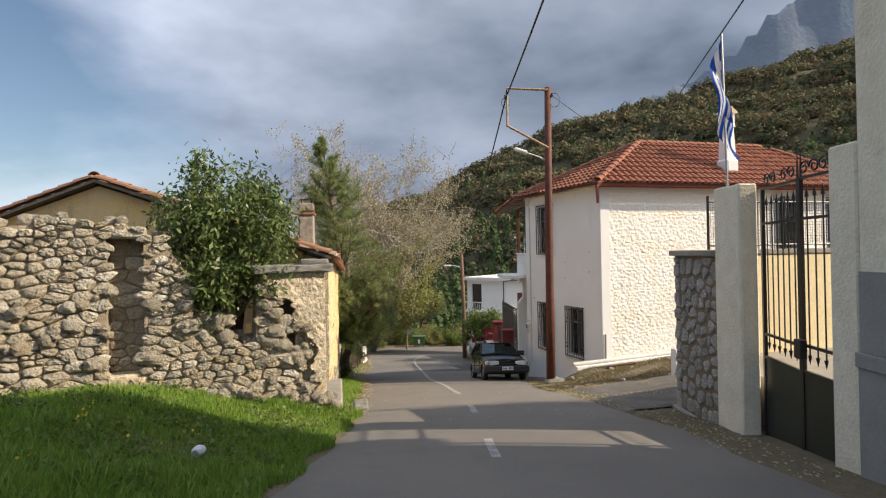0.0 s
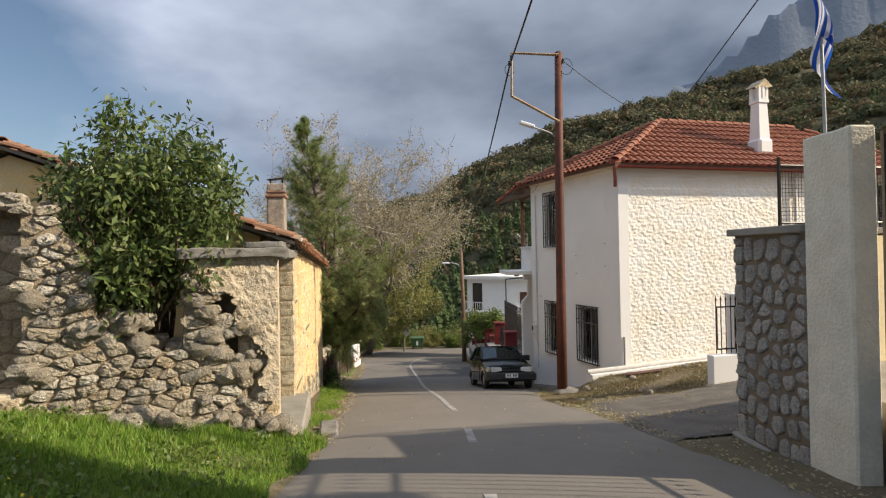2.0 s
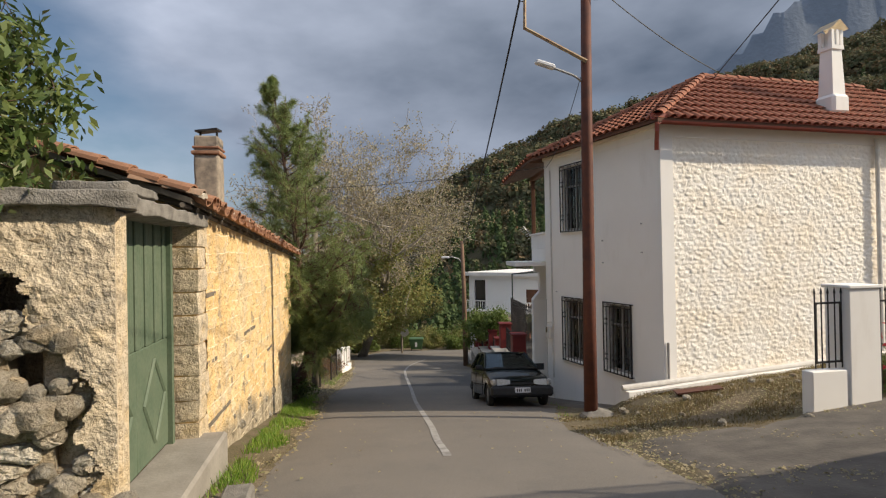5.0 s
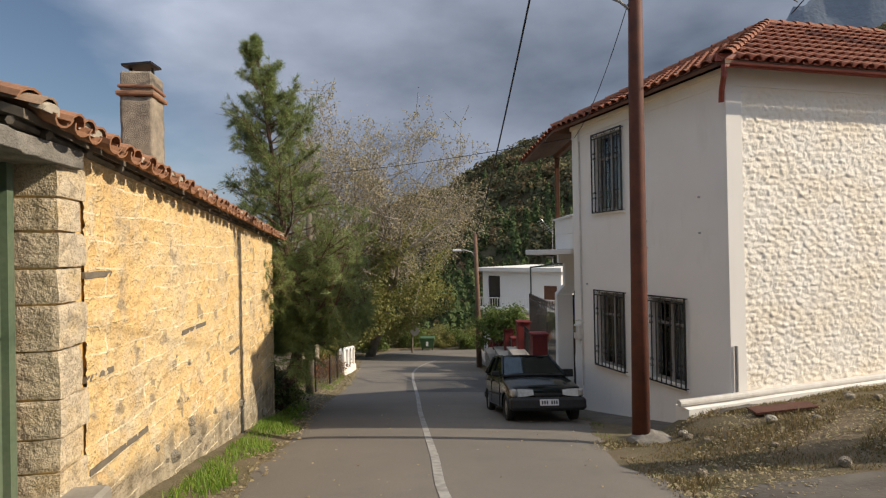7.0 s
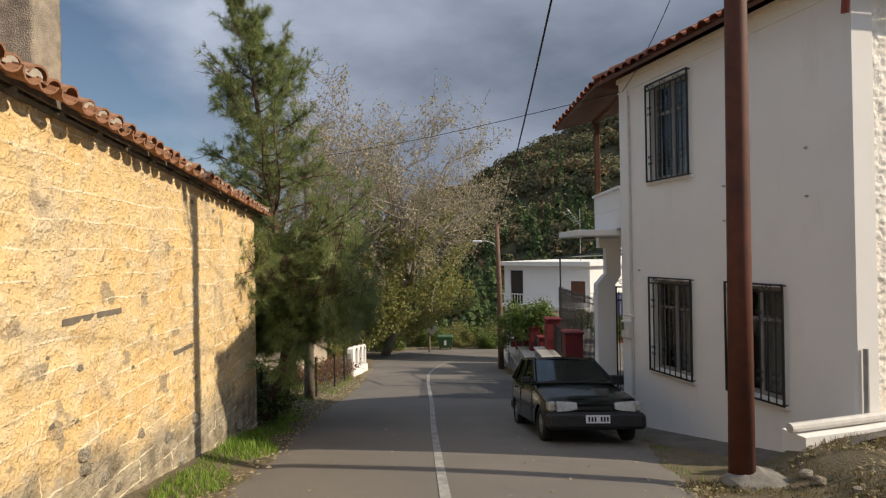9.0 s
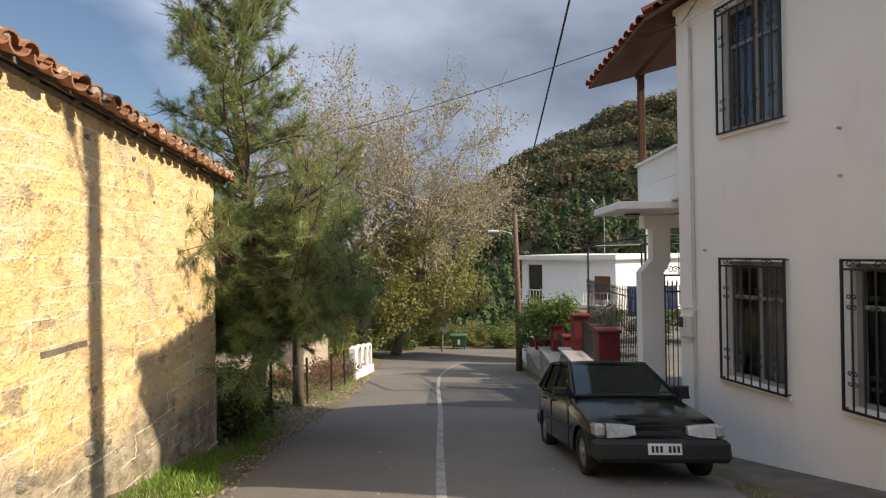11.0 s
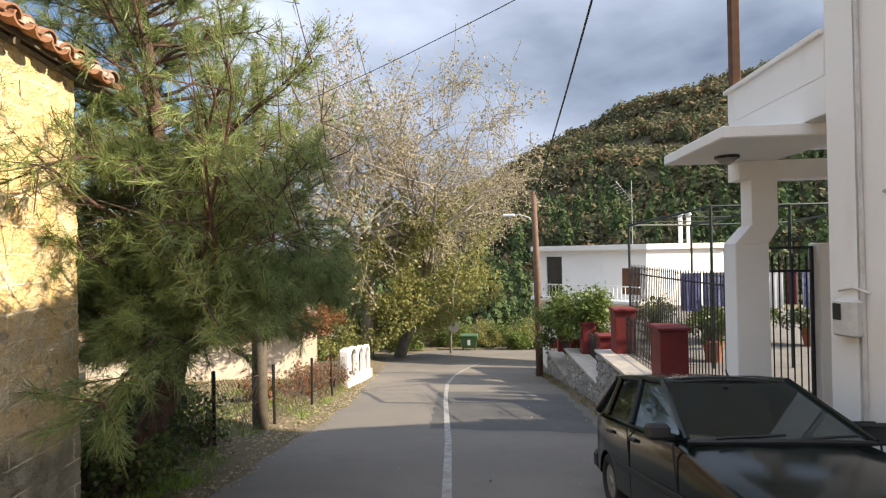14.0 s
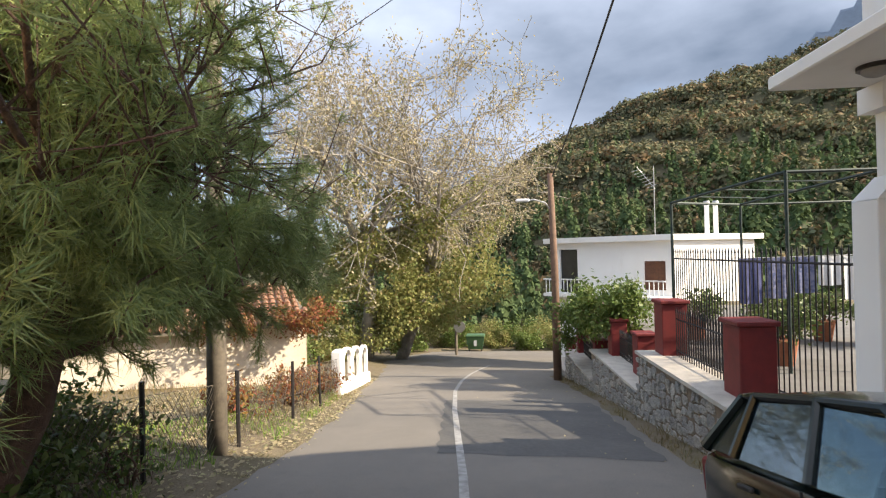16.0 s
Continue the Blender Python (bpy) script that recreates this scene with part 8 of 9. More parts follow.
trunk_at = lambda z: np.array([np.interp(z, az_, [p[0] for p in axis]), np.interp(z, az_, [p[1] for p in axis]), z])
bm = bmesh.new()
tube(bm, axis, [0.18, 0.16, 0.15, 0.14, 0.1, 0.06, 0.03, 0.01], 10)
part("trunk", bm, M_BARK, pine, smooth=True)
paths, tufts = [], []
z = -1.95
while z < 5.85:
    k = (z + 2.3) / 8.15
    reach = 2.75 * (1 - k) ** 0.75 * (0.75 + 0.25 * min(1, k * 6)) + 0.12
    for i in range(7 if k < 0.4 else 6 if k < 0.8 else 4):
        a = rng.uniform(0, 2 * math.pi)
        ln_ = reach * rng.uniform(0.45, 1.3)
        p, d = trunk_at(z + rng.uniform(-0.15, 0.15)), np.array([math.cos(a), math.sin(a), 0.15 + 0.5 * k])
        if math.cos(a) < -0.2 and p[1] + d[1] * ln_ < 20.2:
            ln_ *= 0.55
        pts, rs = [p], [0.035 * (1 - k) + 0.008]
        for s in range(7):
            d = d + rng.normal(size=3) * 0.1 + np.array([0, 0, 0.05])
            d /= np.linalg.norm(d)
            pts.append(pts[-1] + d * ln_ / 7)
            rs.append(rs[0] * (1 - 0.8 * (s + 1) / 7))
            if s > (1 if k > 0.3 else 0):
                for q in range(4):
                    sd_ = d * 0.7 + rng.normal(size=3) * 0.55 + np.array([0, 0, 0.1])
                    sd_ /= np.linalg.norm(sd_)
                    tl = ln_ * 0.24 * rng.uniform(0.6, 1.2)
                    sp = [pts[-1], pts[-1] + sd_ * tl * 0.5, pts[-1] + sd_ * tl + np.array([0, 0, 0.05])]
                    paths.append((sp, [0.008, 0.006, 0.004], 3))
                    for w in (0.3, 0.5, 0.7, 0.85, 1.0):
                        tufts.append((sp[0] * (1 - w) + sp[2] * w, sd_))
        tufts.append((pts[-1], d))
        paths.append((pts, rs, 2))
    z += 0.3
# heavy lower boughs that droop towards the verge
for i in range(64):
    a, z = rng.uniform(0, 2 * math.pi), rng.uniform(-1.75, 0.5)
    ln_ = rng.uniform(1.2, 2.5) * (0.8 if math.cos(a) < -0.2 else 1.0)
    p, d = trunk_at(z), np.array([math.cos(a), math.sin(a), 0.2])
    if math.cos(a) < -0.2 and p[1] + d[1] * ln_ < 20.2:
        ln_ *= 0.5
    pts, rs = [p], [0.03]
    for s in range(7):
        d = d + rng.normal(size=3) * 0.08 - np.array([0, 0, 0.09])
        d /= np.linalg.norm(d)
        pts.append(pts[-1] + d * ln_ / 7)
        rs.append(0.03 * (1 - 0.8 * (s + 1) / 7))
        if pts[-1][2] < -2.55:
            break
        for q in range(5):
            sd_ = d * 0.7 + rng.normal(size=3) * 0.55
            sd_ /= np.linalg.norm(sd_)
            tl = ln_ * 0.22 * rng.uniform(0.6, 1.2)
            sp = [pts[-1], pts[-1] + sd_ * tl * 0.5, pts[-1] + sd_ * tl]
            paths.append((sp, [0.008, 0.006, 0.004], 3))
            for w in (0.3, 0.5, 0.7, 0.85, 1.0):
                tufts.append((sp[0] * (1 - w) + sp[2] * w, sd_))
    paths.append((pts, rs, 2))
clear = lambda p: p[0] < -1.85 + 0.12 * p[2] and not (p[2] < -1.55 and p[0] > -3.0 - 0.8 * (p[2] + 1.55)) and not (p[1] > 22.6 and p[2] < 0.5)
paths = [q for q in paths if clear(q[0][-1])]
tufts = [t for t in tufts if clear(t[0]) and (t[0][2] < -0.9 or rng.rand() < 0.28)]
T, TD = np.array([t[0] for t in tufts]), np.array([t[1] for t in tufts])
tagged(branch_mesh(paths, "branchwork", M_BARK, pine), kind="stuff")
NN = 26
o = np.repeat(T, NN, 0) + rng.normal(size=(len(T) * NN, 3)) * 0.02
dd = np.repeat(TD, NN, 0) * 0.75 + rng.normal(size=o.shape) * 0.6
dd /= np.linalg.norm(dd, axis=1)[:, None]
sd_ = np.cross(dd, rng.normal(size=o.shape))
sd_ /= np.linalg.norm(sd_, axis=1)[:, None]
Ln = rng.uniform(0.12, 0.22, (len(o), 1))
v = np.stack([o - sd_ * 0.0042, o + sd_ * 0.0042, o + dd * Ln - np.array([0, 0, 1]) * Ln * 0.12], 1).reshape(-1, 3)
arrays("needles", v, np.arange(len(v)).reshape(-1, 3), M_NEEDLE, pine, label="long green needle tufts", kind="stuff")

# plane trees at the bend
M_PLANELEAF = leaf_mat("autumn_plane_leaf", [(0.23, 0.25, 0.075), (0.3, 0.29, 0.1), (0.2, 0.24, 0.07), (0.33, 0.26, 0.11), (0.17, 0.21, 0.06)], 0.6, 0.45)
M_BROWNLEAF = leaf_mat("dry_brown_leaf", [(0.38, 0.32, 0.2), (0.44, 0.37, 0.23), (0.32, 0.27, 0.16), (0.34, 0.33, 0.16)], 0.7, 0.35)


def plane_tree(seed, base, lean, height, radius):
    t = thing("plane_tree", base, "tall half-bare plane tree in autumn leaf", "tree", "plane trees at the bend")
    rng = np.random.RandomState(seed)
    paths, tips = [], []
    top = np.array(base) + np.array([lean[0], lean[1], height * 0.33])
    bm = bmesh.new()
    tube(bm, [Vector(base) - Vector((0, 0, 0.6)), (Vector(base) + Vector(top)) / 2 + Vector((0.3, 0, 0)), top], [radius, radius * 0.75, radius * 0.6], 10)
    part("trunk", bm, M_PALEBARK, t, smooth=True)
    for k in range(6):
        a = k * 1.05 + rng.uniform(-0.3, 0.3)
        grow(rng, top - np.array([0, 0, 0.25 * k]), (0.55 * math.cos(a), 0.55 * math.sin(a), 1.0 if k else 2.5), height * 0.37, radius * 0.45, 0, 4, paths, tips, 0.85, 0.11, 0.035, (3, 4), 0.67, 4)
    tagged(branch_mesh(paths, "branchwork", M_PALEBARK, t, 0.016), kind="stuff")
    tips = np.array(tips)
    n = 15000
    sel = tips[rng.randint(0, len(tips), n)] + rng.normal(size=(n, 3)) * 0.2
    v, f = leaf_cloud(sel, 0.15, rng, 1.3, 0.3)
    arrays("dry_leaves", v, f, M_BROWNLEAF, t, kind="stuff")
    n = 16000
    low = []
    while len(low) < n:
        a, r = rng.uniform(0, 2 * math.pi), math.sqrt(rng.uniform(0, 1))
        x, y, z = r * math.cos(a), r * math.sin(a), rng.uniform(0, 1)
        p = np.array([base[0] + lean[0] + x * 4.8, base[1] + y * 3.0, base[2] + 0.8 + z * height * 0.5])
        if p[2] - base[2] < 0.8 + 0.5 * max(0.0, p[0] - base[0] - 1.0):
            continue
        if noise.noise(Vector(p) * 0.55) + 0.35 * noise.noise(Vector(p) * 1.7) > 0.03 + 0.45 * (z - 0.45):
            low.append(p)
    v, f = leaf_cloud(np.array(low), 0.19, rng, 1.3, 0.4)
    arrays("leaves", v, f, M_PLANELEAF, t, label="yellow-green lower foliage", kind="stuff")


plane_tree(21, (-8.6, 46.0, float(ground_z(-8.6, 46.0))), (0.2, 0.3), 18.5, 0.5)
plane_tree(22, (-7.1, 48.0, float(ground_z(-7.1, 48.0))), (2.2, 0.3), 19.5, 0.42)


def bush(name, at, size, count, leaf, material, label, seed, cat="bush", aspect=2.0, trunk=True):
    """A loose shrub: stems and leaves in clumps."""
    t = thing(name, at, label, cat)
    rng = np.random.RandomState(seed)
    paths, tips = [], []
    for k in range(7):
        a = k * 0.9 + rng.uniform(-0.3, 0.3)
        grow(rng, np.array(at) + np.array([0.1 * size[0] * math.cos(a), 0.1 * size[1] * math.sin(a), -0.05]), (0.6 * size[0] * math.cos(a), 0.6 * size[1] * math.sin(a), size[2]), 0.6 * max(size), 0.02, 0, 2, paths, tips, 0.8, 0.16, 0.03, (3, 5), 0.6, 4)
    tagged(branch_mesh(paths, "branchwork", M_BARK, t), kind="stuff")
    tips = np.array(tips)
    sel = tips[rng.randint(0, len(tips), count)] + rng.normal(size=(count, 3)) * 0.08 * max(size)
    v, f = leaf_cloud(sel, leaf, rng, aspect, 0.3)
    arrays("leaves", v, f, material, t, kind="stuff")
    return t


M_VINE = leaf_mat("light_green_leaf", [(0.08, 0.13, 0.025), (0.13, 0.19, 0.04), (0.18, 0.22, 0.06), (0.1, 0.14, 0.03)], 0.5, 0.35)
M_REDVINE = leaf_mat("autumn_vine_leaf", [(0.26, 0.1, 0.03), (0.2, 0.05, 0.03), (0.3, 0.17, 0.05), (0.14, 0.1, 0.03)], 0.6, 0.35)
bush("climbing_shrub", (2.4, 32.7, -3.65), (1.4, 1.3, 1.6), 5000, 0.14, M_VINE, "light green climbing shrub over the red pillars", 41)
bush("climbing_shrub", (2.2, 34.6, -4.3), (1.3, 1.3, 1.5), 4000, 0.14, M_VINE, "light green climbing shrub over the red pillars", 42)
def plant_pot(at, r, h, material, label):
    """A tapered pot with a rim and soil."""
    t = thing("plant_pot", at, label, "pot", "pots on the terrace")
    bm = bmesh.new()
    rod(bm, at, (at[0], at[1], at[2] + h), r * 0.7, r, n=14)
    part("body", bm, material, t)
    bm = bmesh.new()
    rod(bm, (at[0], at[1], at[2] + h), (at[0], at[1], at[2] + h + 0.05), r * 1.1, r * 1.1, n=14)
    part("rim", bm, material, t)


M_TERRACOTTA = plain("terracotta", (0.38, 0.15, 0.08), (0.28, 0.11, 0.06), 7, 0.85, 0, 0.4, 0.004)
for i, (x, y, r) in enumerate(((4.7, 27.6, 0.22), (5.6, 29.9, 0.26), (6.8, 30.2, 0.24), (7.9, 29.6, 0.26), (4.1, 30.4, 0.22))):
    plant_pot((x, y, -3.52), r, 0.42, M_TERRACOTTA, "round terracotta plant pot on the terrace")
    bush("potted_shrub", (x, y, -3.08), (0.75, 0.7, 0.85), 1300, 0.1, M_BAYLEAF, "dark leafy shrub growing in a terrace pot", 80 + i)
bush("dark_shrub", (-4.5, 20.95, -3.5), (0.7, 0.9, 0.7), 2200, 0.09, M_BAYLEAF, "dark leafy shrub under the pine", 43)
bush("dark_shrub", (-4.25, 20.1, -3.45), (0.8, 0.8, 0.9), 2600, 0.09, M_BAYLEAF, "dark leafy shrub under the pine", 45)
bush("dark_shrub", (-5.3, 21.9, -3.5), (1.0, 1.0, 1.1), 3000, 0.09, M_BAYLEAF, "dark leafy shrub under the pine", 46)
bush("thin_shrub", (-4.55, 22.4, -3.7), (0.5, 0.6, 0.9), 500, 0.09, M_BAYLEAF, "thin dark shrub by the wire fence", 44)
for i, (x, y) in enumerate(((-5.6, 26.5), (-5.3, 28.3), (-5.7, 29.6), (-5.25, 30.4))):
    bush("bare_vine", (x, y, float(ground_z(x, y))), (0.7, 0.7, 0.9), 420, 0.11, M_REDVINE, "gnarled vine with few red autumn leaves", 50 + i, "vine")
bush("vine_arbour", (-6.3, 31.7, -3.5), (1.1, 0.5, 0.35), 1500, 0.12, M_REDVINE, "autumn vine spread along the shed's eave", 57, "vine")
bush("vine_arbour", (-8.0, 30.8, -3.4), (1.1, 0.5, 0.3), 700, 0.12, M_REDVINE, "autumn vine spread along the shed's eave", 58, "vine")
bush("rose_bush", (7.6, 14.1, -1.7), (0.4, 0.4, 0.7), 900, 0.07, M_BAYLEAF, "dark rose bush behind the railings", 59)
rng = np.random.RandomState(61)
v, f = leaf_cloud(np.array([7.6, 14.0, -0.95]) + rng.normal(size=(90, 3)) * np.array([0.3, 0.2, 0.22]), 0.07, rng, 1.2, 0)
arrays("rose_flowers", v, f, leaf_mat("rose_petal", [(0.5, 0.03, 0.05), (0.6, 0.06, 0.09)], 0.6), bpy.data.objects["rose_bush"], label="dark red rose flowers", kind="stuff")
for i, (x, y, s) in enumerate(((-9.5, 43, 1.7), (-11, 40, 1.8), (-12.5, 37, 1.6), (0.8, 55.5, 1.5), (3.5, 56, 1.7), (-7.6, 53.8, 1.6), (-10.2, 50.5, 2.0), (6, 57, 1.8), (-1.2, 57.5, 1.5), (-4.6, 57.5, 2.2), (-2.6, 59.0, 2.4), (0.2, 59.0, 2.4), (2.2, 58.5, 2.3), (4.6, 59.0, 2.4), (-6.4, 58.0, 2.3), (-8.8, 55.5, 2.3))):
    bush("roadside_shrub", (x, y, float(ground_z(x, y)) - 0.1), (s, s, s * 0.9), 3600, 0.17, M_VINE if i % 2 else M_PLANELEAF, "dense roadside shrub at the bend", 70 + i)


# grass and leaf litter
def scatter(n, x0, x1, y0, y1, keep, seed):
    rng = np.random.RandomState(seed)
    x, y = rng.uniform(x0, x1, n), rng.uniform(y0, y1, n)
    ok = keep(x, y)
    return x[ok], y[ok], rng


def grass(name, n, x0, x1, y0, y1, keep, h, seed, material, label):
    x, y, rng = scatter(n, x0, x1, y0, y1, keep, seed)
    z = ground_surface(x, y)
    base = np.stack([x, y, z], -1)
    a = rng.uniform(0, 2 * np.pi, len(x))
    hgt = h * rng.uniform(0.3, 1.3, len(x)) * (0.35 + 1.0 * (hum(x * 0.6, y * 0.6) + 0.5) * (0.6 + 0.8 * (hum(x, y, 2.7) + 0.5)))
    side = np.stack([np.cos(a), np.sin(a), 0 * a], -1) * 0.006
    tip = base + np.stack([rng.normal(size=len(x)) * 0.35 * hgt, rng.normal(size=len(x)) * 0.35 * hgt, hgt], -1)
    mid = base * 0.5 + tip * 0.5 + np.stack([0 * a, 0 * a, 0.12 * hgt], -1)
    v = np.stack([base - side, base + side, mid + side * 0.7, tip, mid - side * 0.7], 1).reshape(-1, 3)
    i = np.arange(len(x))[:, None] * 5
    tri = np.concatenate([i + np.array([[0, 1, 2]]), i + np.array([[0, 2, 4]]), i + np.array([[4, 2, 3]])], 0)
    o = arrays(name, v, tri, material)
    return tagged(o, label, "grass", kind="stuff")


M_GRASS = leaf_mat("grass_blade", [(0.1, 0.2, 0.025), (0.17, 0.31, 0.04), (0.24, 0.38, 0.055), (0.32, 0.38, 0.09), (0.12, 0.23, 0.03)], 0.5, 0.45)
M_DRYGRASS = leaf_mat("dry_grass_blade", [(0.24, 0.18, 0.09), (0.17, 0.14, 0.06), (0.3, 0.22, 0.11), (0.12, 0.12, 0.04)], 0.7, 0.25)
ruin_y = lambda x: K[1] + (x - K[0]) * (L[1] - K[1]) / (L[0] - K[0])
left = lambda x, y: np.interp(y, YL, XL)
grass("grass", 125000, -8, -1.3, 2.2, 9.2, lambda x, y: (x < left(x, y) + 0.08 * np.sin(y * 5)) & (y < ruin_y(x) - 0.05), 0.13, 1, M_GRASS, "lush green grass on the bank before the ruin")
grass("grass", 38000, -4.3, -1.3, 9.0, 21, lambda x, y: (x < left(x, y) - 0.15 + 0.15 * np.sin(y * 3)) & (x > np.interp(y, (9, 10.3, 19.5, 21), (-2.0, -1.95, -3.95, -4.1))) & (hum(x, y, 0.8) > -0.42), 0.11, 2, M_GRASS, "green grass strip along the yellow house")
grass("grass", 9000, -7, -3.4, 21, 31, lambda x, y: (x < left(x, y) - 0.3) & (hum(x, y, 0.7) > 0.0), 0.16, 3, M_GRASS, "patchy weeds along the wire fence")
grass("dry_grass", 42000, 2.5, 9.5, 12.5, 18.5, lambda x, y: (y > 12.8 + 0.22 * (x - 3) + 0.3 * np.sin(x * 2.2)) & (y < front_line(x) - 0.35) & (hum(x, y, 0.9) > -0.3), 0.065, 4, M_DRYGRASS, "short dry grass beside the drive")
grass("grass", 3500, 2.2, 4.3, 14.8, 24, lambda x, y: (np.abs(x - np.interp(y, YR, XR) - 0.1) < 0.12) & (hum(x, y, 1.2) > 0.05), 0.1, 5, M_GRASS, "weeds along the kerb by the house")
grass("grass", 5200, 1.2, 3.0, 23.5, 37, lambda x, y: (x > np.interp(y, YR, XR) - 0.05) & (x < 2.5 - 0.0586 * (y - 23.9)) & (hum(x, y, 1.2) > -0.1), 0.12, 6, M_DRYGRASS, "dry weeds at the foot of the boundary wall")
grass("dry_grass", 9000, -12, -4.6, 21, 31, lambda x, y: hum(x, y, 0.5) > -0.35, 0.16, 7, M_DRYGRASS, "dry garden weeds behind the fence")
# broad-leaved weeds among the grass
x, y, rng = scatter(26000, -8, -1.3, 2.2, 9.2, lambda x, y: (x < left(x, y) - 0.1) & (y < ruin_y(x) - 0.05) & (hum(x, y, 1.3) + hum(x, y, 3.3) > 0.1), 15)
pos = np.stack([x, y, ground_surface(x, y) + rng.uniform(0.02, 0.15, len(x))], -1)
v, f = leaf_cloud(pos, 0.055, rng, 1.7, -0.4)
tagged(arrays("weeds", v, f, M_VINE), "low broad-leaved weeds among the grass", "weeds", kind="stuff")
# yellow flowers
x, y, rng = scatter(900, -7, -2, 3, 8.5, lambda x, y: (x < left(x, y) - 0.6) & (y < ruin_y(x) - 0.2) & (hum(x, y, 0.7) > 0.1), 12)
pos = np.stack([x, y, ground_surface(x, y) + rng.uniform(0.08, 0.16, len(x))], -1)
v, f = leaf_cloud(pos, 0.03, rng, 1.0, 0)
tagged(arrays("flowers", v, f, leaf_mat("yellow_petal", [(0.7, 0.5, 0.03), (0.8, 0.6, 0.06)], 0.6)), "tiny yellow flowers in the grass", "flowers", kind="stuff")


def litter(n, x0, x1, y0, y1, keep, seed, material, size, label):
    x, y, rng = scatter(n, x0, x1, y0, y1, keep, seed)
    on = (x > np.interp(y, YL, XL)) & (x < np.interp(y, YR, XR))
    z = np.where(on, road_z(y) + 0.045, ground_surface(x, y) + 0.02)
    pos = np.stack([x, y, z], -1)
    d = np.stack([rng.normal(size=len(x)), rng.normal(size=len(x)), rng.uniform(-0.1, 0.3, len(x))], -1)
    d /= np.linalg.norm(d, axis=1)[:, None]
    s = np.cross(d, np.array([0, 0, 1]) + rng.normal(size=d.shape) * 0.25)
    s /= np.linalg.norm(s, axis=1)[:, None]
    L_ = size * rng.uniform(0.5, 1.3, (len(x), 1))
    v = np.stack([pos, pos + d * L_ * 0.5 + s * L_ * 0.35 + np.array([0, 0, 0.008]), pos + d * L_, pos + d * L_ * 0.5 - s * L_ * 0.35 + np.array([0, 0, 0.012])], 1).reshape(-1, 3)
    o = arrays("leaf_litter", v, (np.arange(len(x))[:, None] * 4 + np.array([[0, 1, 2, 3]])), material)
    return tagged(o, label, "leaves", kind="stuff")


litter(9000, -4.6, -1.2, 9, 31, lambda x, y: (np.abs(x - left(x, y) + 0.1) < 0.38) & (np.random.RandomState(3).rand(len(x)) < np.exp(-((x - left(x, y)) / 0.2) ** 2)), 21, M_BROWNLEAF, 0.06, "fallen brown leaves along the road's edge")
litter(12000, 2.3, 8.5, 9, 17, lambda x, y: (x > np.interp(y, YR, XR) - 0.25) & (hum(x, y, 0.6) > -0.15) & (y < front_line(x) - 0.3), 22, M_BROWNLEAF, 0.045, "fallen leaves on the drive and dry grass")
litter(7000, -9, -3.9, 20, 36, lambda x, y: x < left(x, y) + 0.15, 23, M_BROWNLEAF, 0.085, "fallen plane leaves in the garden")
litter(260, -1.5, 3.0, 8, 34, lambda x, y: x == x, 24, M_BROWNLEAF, 0.05, "scattered dry leaves on the asphalt")
litter(700, 2.2, 4.1, 4.8, 9.2, lambda x, y: np.abs(x - 3.55) < 0.35, 25, M_BROWNLEAF, 0.05, "fallen leaves along the gate's footing")

# ---- hills ----
U_ = (-0.9, -0.5, -0.333, -0.218, -0.09, 0.0065, 0.104, 0.235, 0.397, 0.56, 0.788, 1.2, 1.8)
V_ = (-0.22, -0.11, -0.045, 0.035, 0.105, 0.149, 0.205, 0.255, 0.295, 0.334, 0.415, 0.5, 0.55)
HY0, HY1 = 66.0, 230.0


def hill_z(u, s):
    """u: sideways slope from the start; s: 0 at the foot, 1 on the ridge."""
    y = HY0 + s * (HY1 - HY0)
    x = u * y
    ridge = (np.interp(u, U_, V_) - 0.016) * HY1
    foot = -14.0 + np.clip(u, -0.6, 2) * 12
    z = foot + (ridge - foot) * np.clip(s, 0, 1) ** 1.1
    z = z - np.clip(s - 1, 0, 1) * 60
    z = z + (2.5 * np.sin(x * 0.06 + 0.5) * np.sin(y * 0.05 + x * 0.02) + 1.6 * np.sin(x * 0.17 + y * 0.11)) * np.clip(s * 3, 0, 1) * np.clip((1.15 - s) * 4, 0, 1)
    return x, y, z


us, ss_ = np.linspace(-0.9, 1.8, 110), np.linspace(-0.05, 1.5, 60)
gu, gs = np.meshgrid(us, ss_)
hx, hy, hz = hill_z(gu, gs)
i = np.arange(len(us) - 1)[None] + len(us) * np.arange(len(ss_) - 1)[:, None]
M_HILL = plain("hill_scrub", (0.05, 0.055, 0.022), (0.11, 0.09, 0.05), 0.12, 0.95, 0, 0, 0)
arrays("hillside", np.stack([hx, hy, hz], -1).reshape(-1, 3), np.stack([i, i + 1, i + len(us) + 1, i + len(us)], -1).reshape(-1, 4), M_HILL, smooth=True, label="scrubby earth of the wooded hillside", kind="structure")


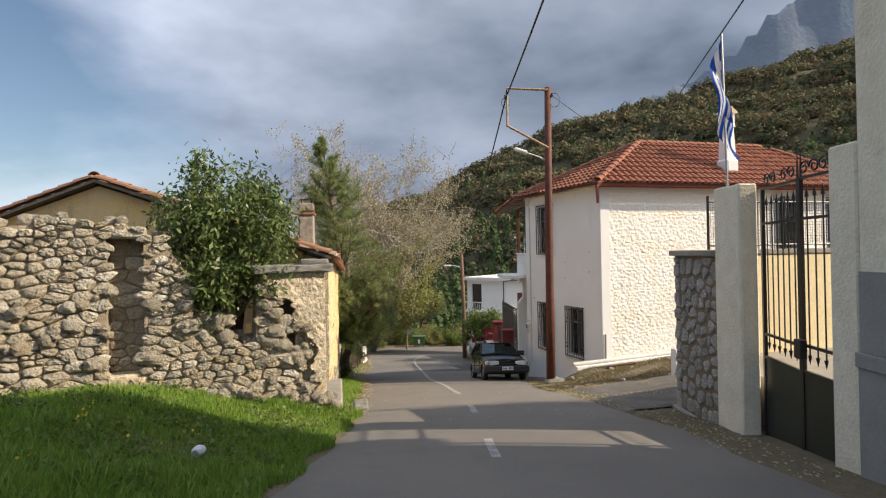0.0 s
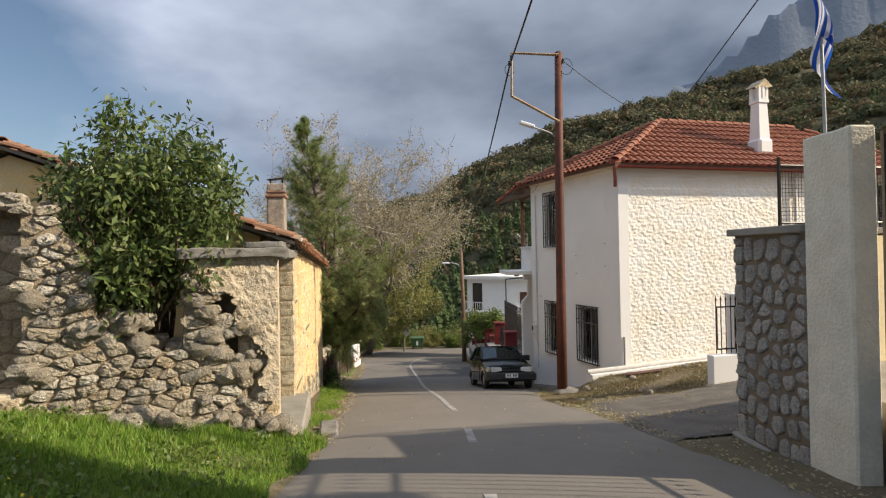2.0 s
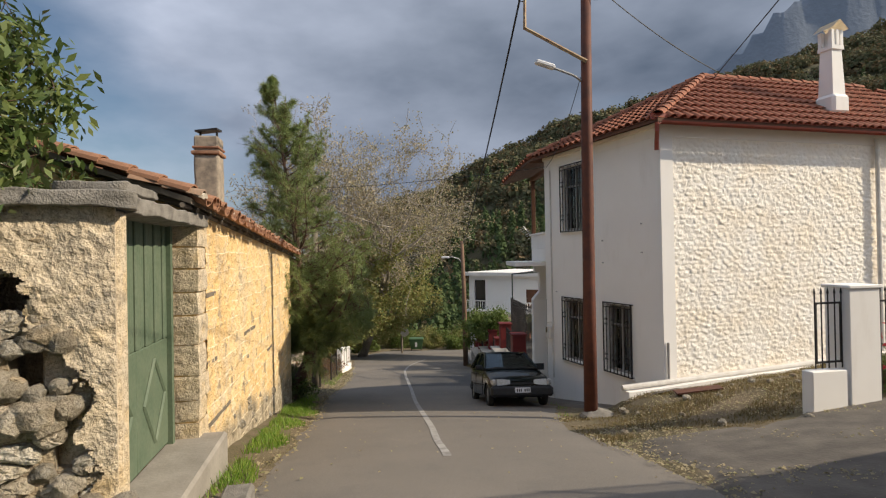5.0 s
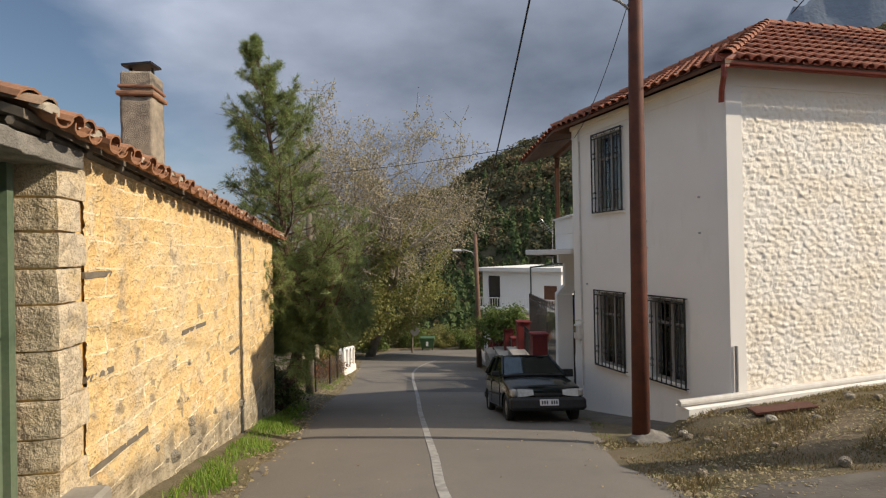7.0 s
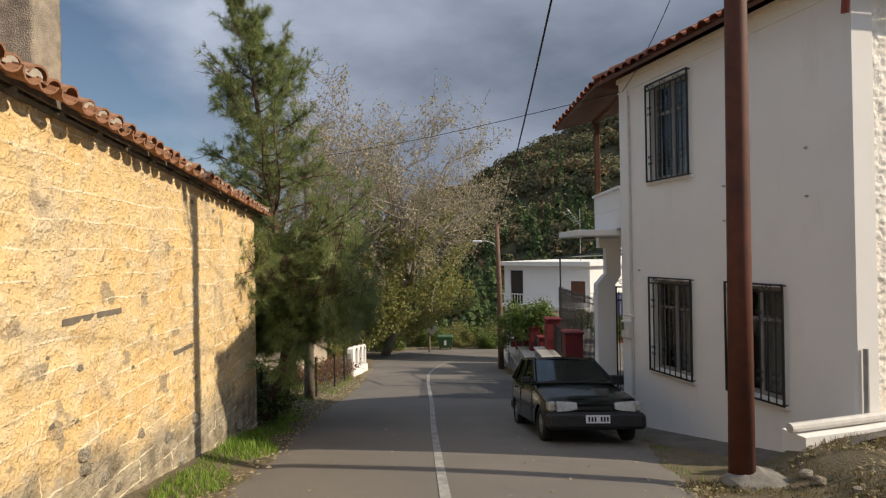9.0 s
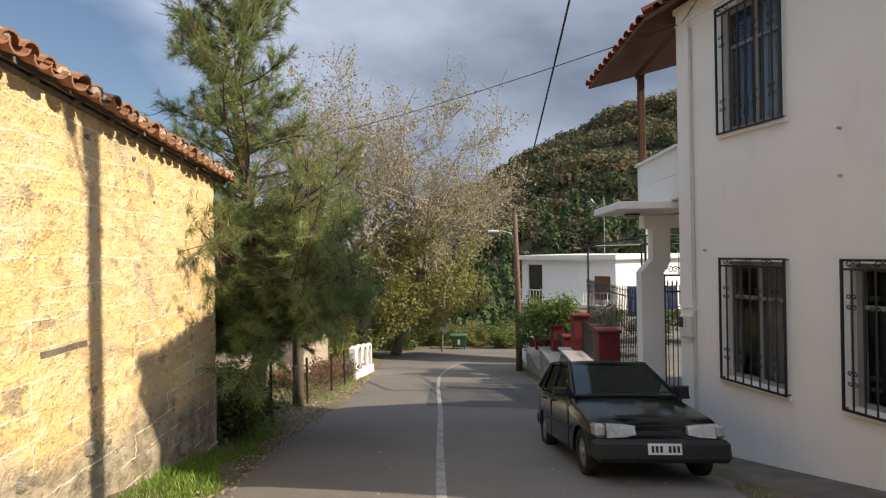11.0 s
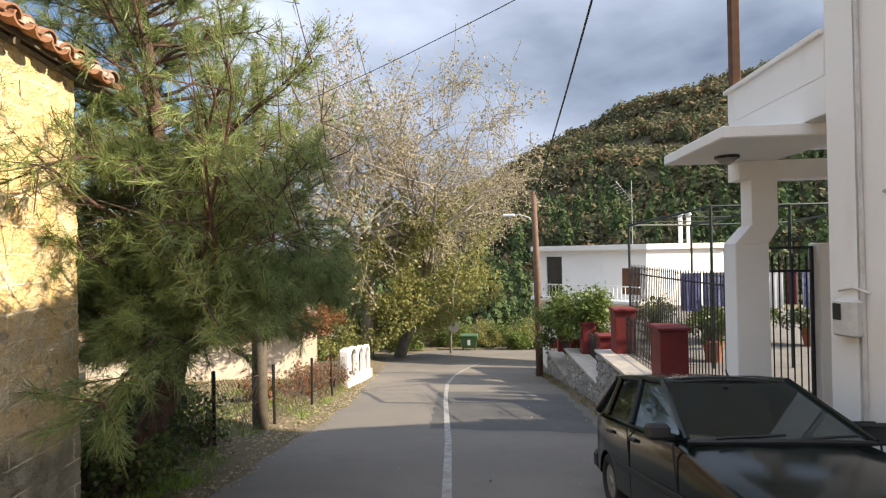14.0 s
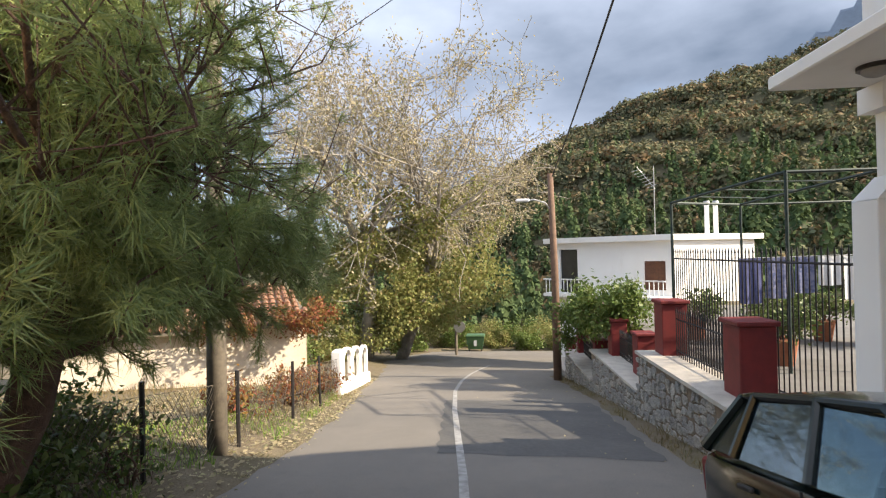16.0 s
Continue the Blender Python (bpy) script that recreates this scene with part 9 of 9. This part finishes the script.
def wood_mat(name, tones, scale):
    m = Mat(name, 0.85, 0, 0.15).world_coords()
    n1, n2 = m.noise(scale, 3, 0.6), m.noise(scale * 6, 3, 0.6)
    c = m.ramp(n1, [(0.3 + 0.4 * i / (len(tones) - 1), t) for i, t in enumerate(tones)])
    c = m.mix(m.ramp(n2, [(0.5, (0, 0, 0)), (0.66, (0.7, 0.7, 0.7))]), c, tones[-2])
    c = m.mix(1.0, c, m.ramp(m.random(True), [(0, (0.88, 0.88, 0.88)), (1, (1.1, 1.09, 1.06))]), "MULTIPLY")
    m.color(c)
    tr, mx = m.n.new("ShaderNodeBsdfTranslucent"), m.n.new("ShaderNodeMixShader")
    mx.inputs["Fac"].default_value = 0.2
    m.l.new(c, tr.inputs["Color"])
    m.l.new(m.b.outputs["BSDF"], mx.inputs[1])
    m.l.new(tr.outputs["BSDF"], mx.inputs[2])
    m.l.new(mx.outputs["Shader"], m.n["Material Output"].inputs["Surface"])
    return m.m


M_WOODS = wood_mat("mixed_autumn_wood", [(0.085, 0.108, 0.056), (0.115, 0.128, 0.07), (0.17, 0.148, 0.085), (0.1, 0.12, 0.062), (0.24, 0.155, 0.085), (0.125, 0.13, 0.075), (0.08, 0.102, 0.058)], 0.16)
M_CONES = wood_mat("dark_conifers", [(0.05, 0.085, 0.04), (0.07, 0.105, 0.045), (0.09, 0.125, 0.05), (0.06, 0.09, 0.045)], 0.3)


def crowns(name, x, y, z, r, material, label, rng, cards, conifer=False):
    """Many distant tree crowns: each a cloud of leafy sprays that face outward from its middle."""
    n = len(x)
    d = rng.normal(size=(n, cards, 3))
    d[..., 2] = np.abs(d[..., 2]) * 1.0 - 0.25
    d /= np.linalg.norm(d, axis=2)[..., None]
    k = rng.uniform(0.7, 1.08, (n, cards, 1))
    lump = 1 + 0.28 * np.sin(d[..., :1] * 4 + rng.uniform(0, 6, (n, 1, 1))) * np.cos(d[..., 1:2] * 5 + rng.uniform(0, 6, (n, 1, 1)))
    off = d * k * lump
    if conifer:
        h = rng.uniform(0, 1, (n, cards, 1)) ** 1.3
        a = rng.uniform(0, 2 * np.pi, (n, cards, 1))
        w = (1 - h) * 0.75 * rng.uniform(0.75, 1.1, (n, cards, 1)) + 0.04
        off = np.concatenate([np.cos(a) * w, np.sin(a) * w, h * 3.2 - 0.4], 2)
        d = np.concatenate([np.cos(a), np.sin(a), 0.5 + 0 * a], 2)
    c = np.stack([x, y, z], -1)[:, None] + off * r[:, None, None]
    nr = d + rng.normal(size=d.shape) * 0.35
    nr /= np.linalg.norm(nr, axis=2)[..., None]
    s = np.cross(nr, rng.normal(size=d.shape))
    s /= np.linalg.norm(s, axis=2)[..., None]
    t = np.cross(nr, s)
    q = (0.19 if not conifer else 0.17) * r[:, None, None] * rng.uniform(0.7, 1.3, (n, cards, 1))
    v = np.stack([c - s * q, c - t * q * 0.8 + nr * q * 0.25, c + s * q, c + t * q * 0.8 - nr * q * 0.2], 2).reshape(-1, 3)
    f = np.arange(n * cards)[:, None] * 4 + np.array([[0, 1, 2, 3]])
    return arrays(name, v, f, material, label=label, kind="stuff")


rng = np.random.RandomState(31)
n = 5600
uu, sv = rng.uniform(-0.6, 1.3, n), rng.uniform(0.0, 1.03, n) ** 0.8
wx, wy, wz = hill_z(uu, sv)
wr = rng.uniform(1.2, 2.8, n) * (0.75 + 0.5 * sv)
crowns("woodland", wx, wy, wz + wr * 0.3, wr, M_WOODS, "mixed autumn woodland covering the hillside", rng, 90)
uu = np.concatenate([rng.uniform(-0.45, 0.6, 520), rng.uniform(-0.1, 1.2, 120)])
sv = np.concatenate([rng.uniform(0.0, 0.36, 520), rng.uniform(0.1, 0.7, 120)])
wx, wy, wz = hill_z(uu, sv)
wr = rng.uniform(1.3, 2.5, len(uu))
crowns("conifers", wx, wy, wz, wr, M_CONES, "dark conifers at the foot of the hill", rng, 110, True)

# rocky mountain beyond, distance haze painted into its blue-grey base colour
us, ts = np.linspace(0.2, 1.6, 70), np.linspace(0, 1, 40)
gu, gt = np.meshgrid(us, ts)
peak = np.interp(gu, (0.2, 0.5, 0.56, 0.63, 0.7, 0.85, 1.1, 1.6), (0.2, 0.33, 0.37, 0.44, 0.48, 0.6, 0.7, 0.7))
my = 900 + 300 * gt
mz = peak * my * np.clip(gt * 1.3, 0, 1) ** 0.8 + 22 * np.sin(gu * 60 + gt * 9) * gt * (1 - gt) + 12 * np.sin(gu * 170 + 3 * gt) * gt
i = np.arange(len(us) - 1)[None] + len(us) * np.arange(len(ts) - 1)[:, None]
M_HAZED_ROCK = plain("haze_tinted_rock", (0.2, 0.235, 0.29), (0.165, 0.2, 0.25), 0.012, 0.95, 0, 0.3, 4.0)
arrays("mountain", np.stack([gu * my, my, mz], -1).reshape(-1, 3), np.stack([i, i + 1, i + len(us) + 1, i + len(us)], -1).reshape(-1, 4), M_HAZED_ROCK, smooth=False, label="distant rocky mountain with haze painted into its blue-grey colour", kind="structure")
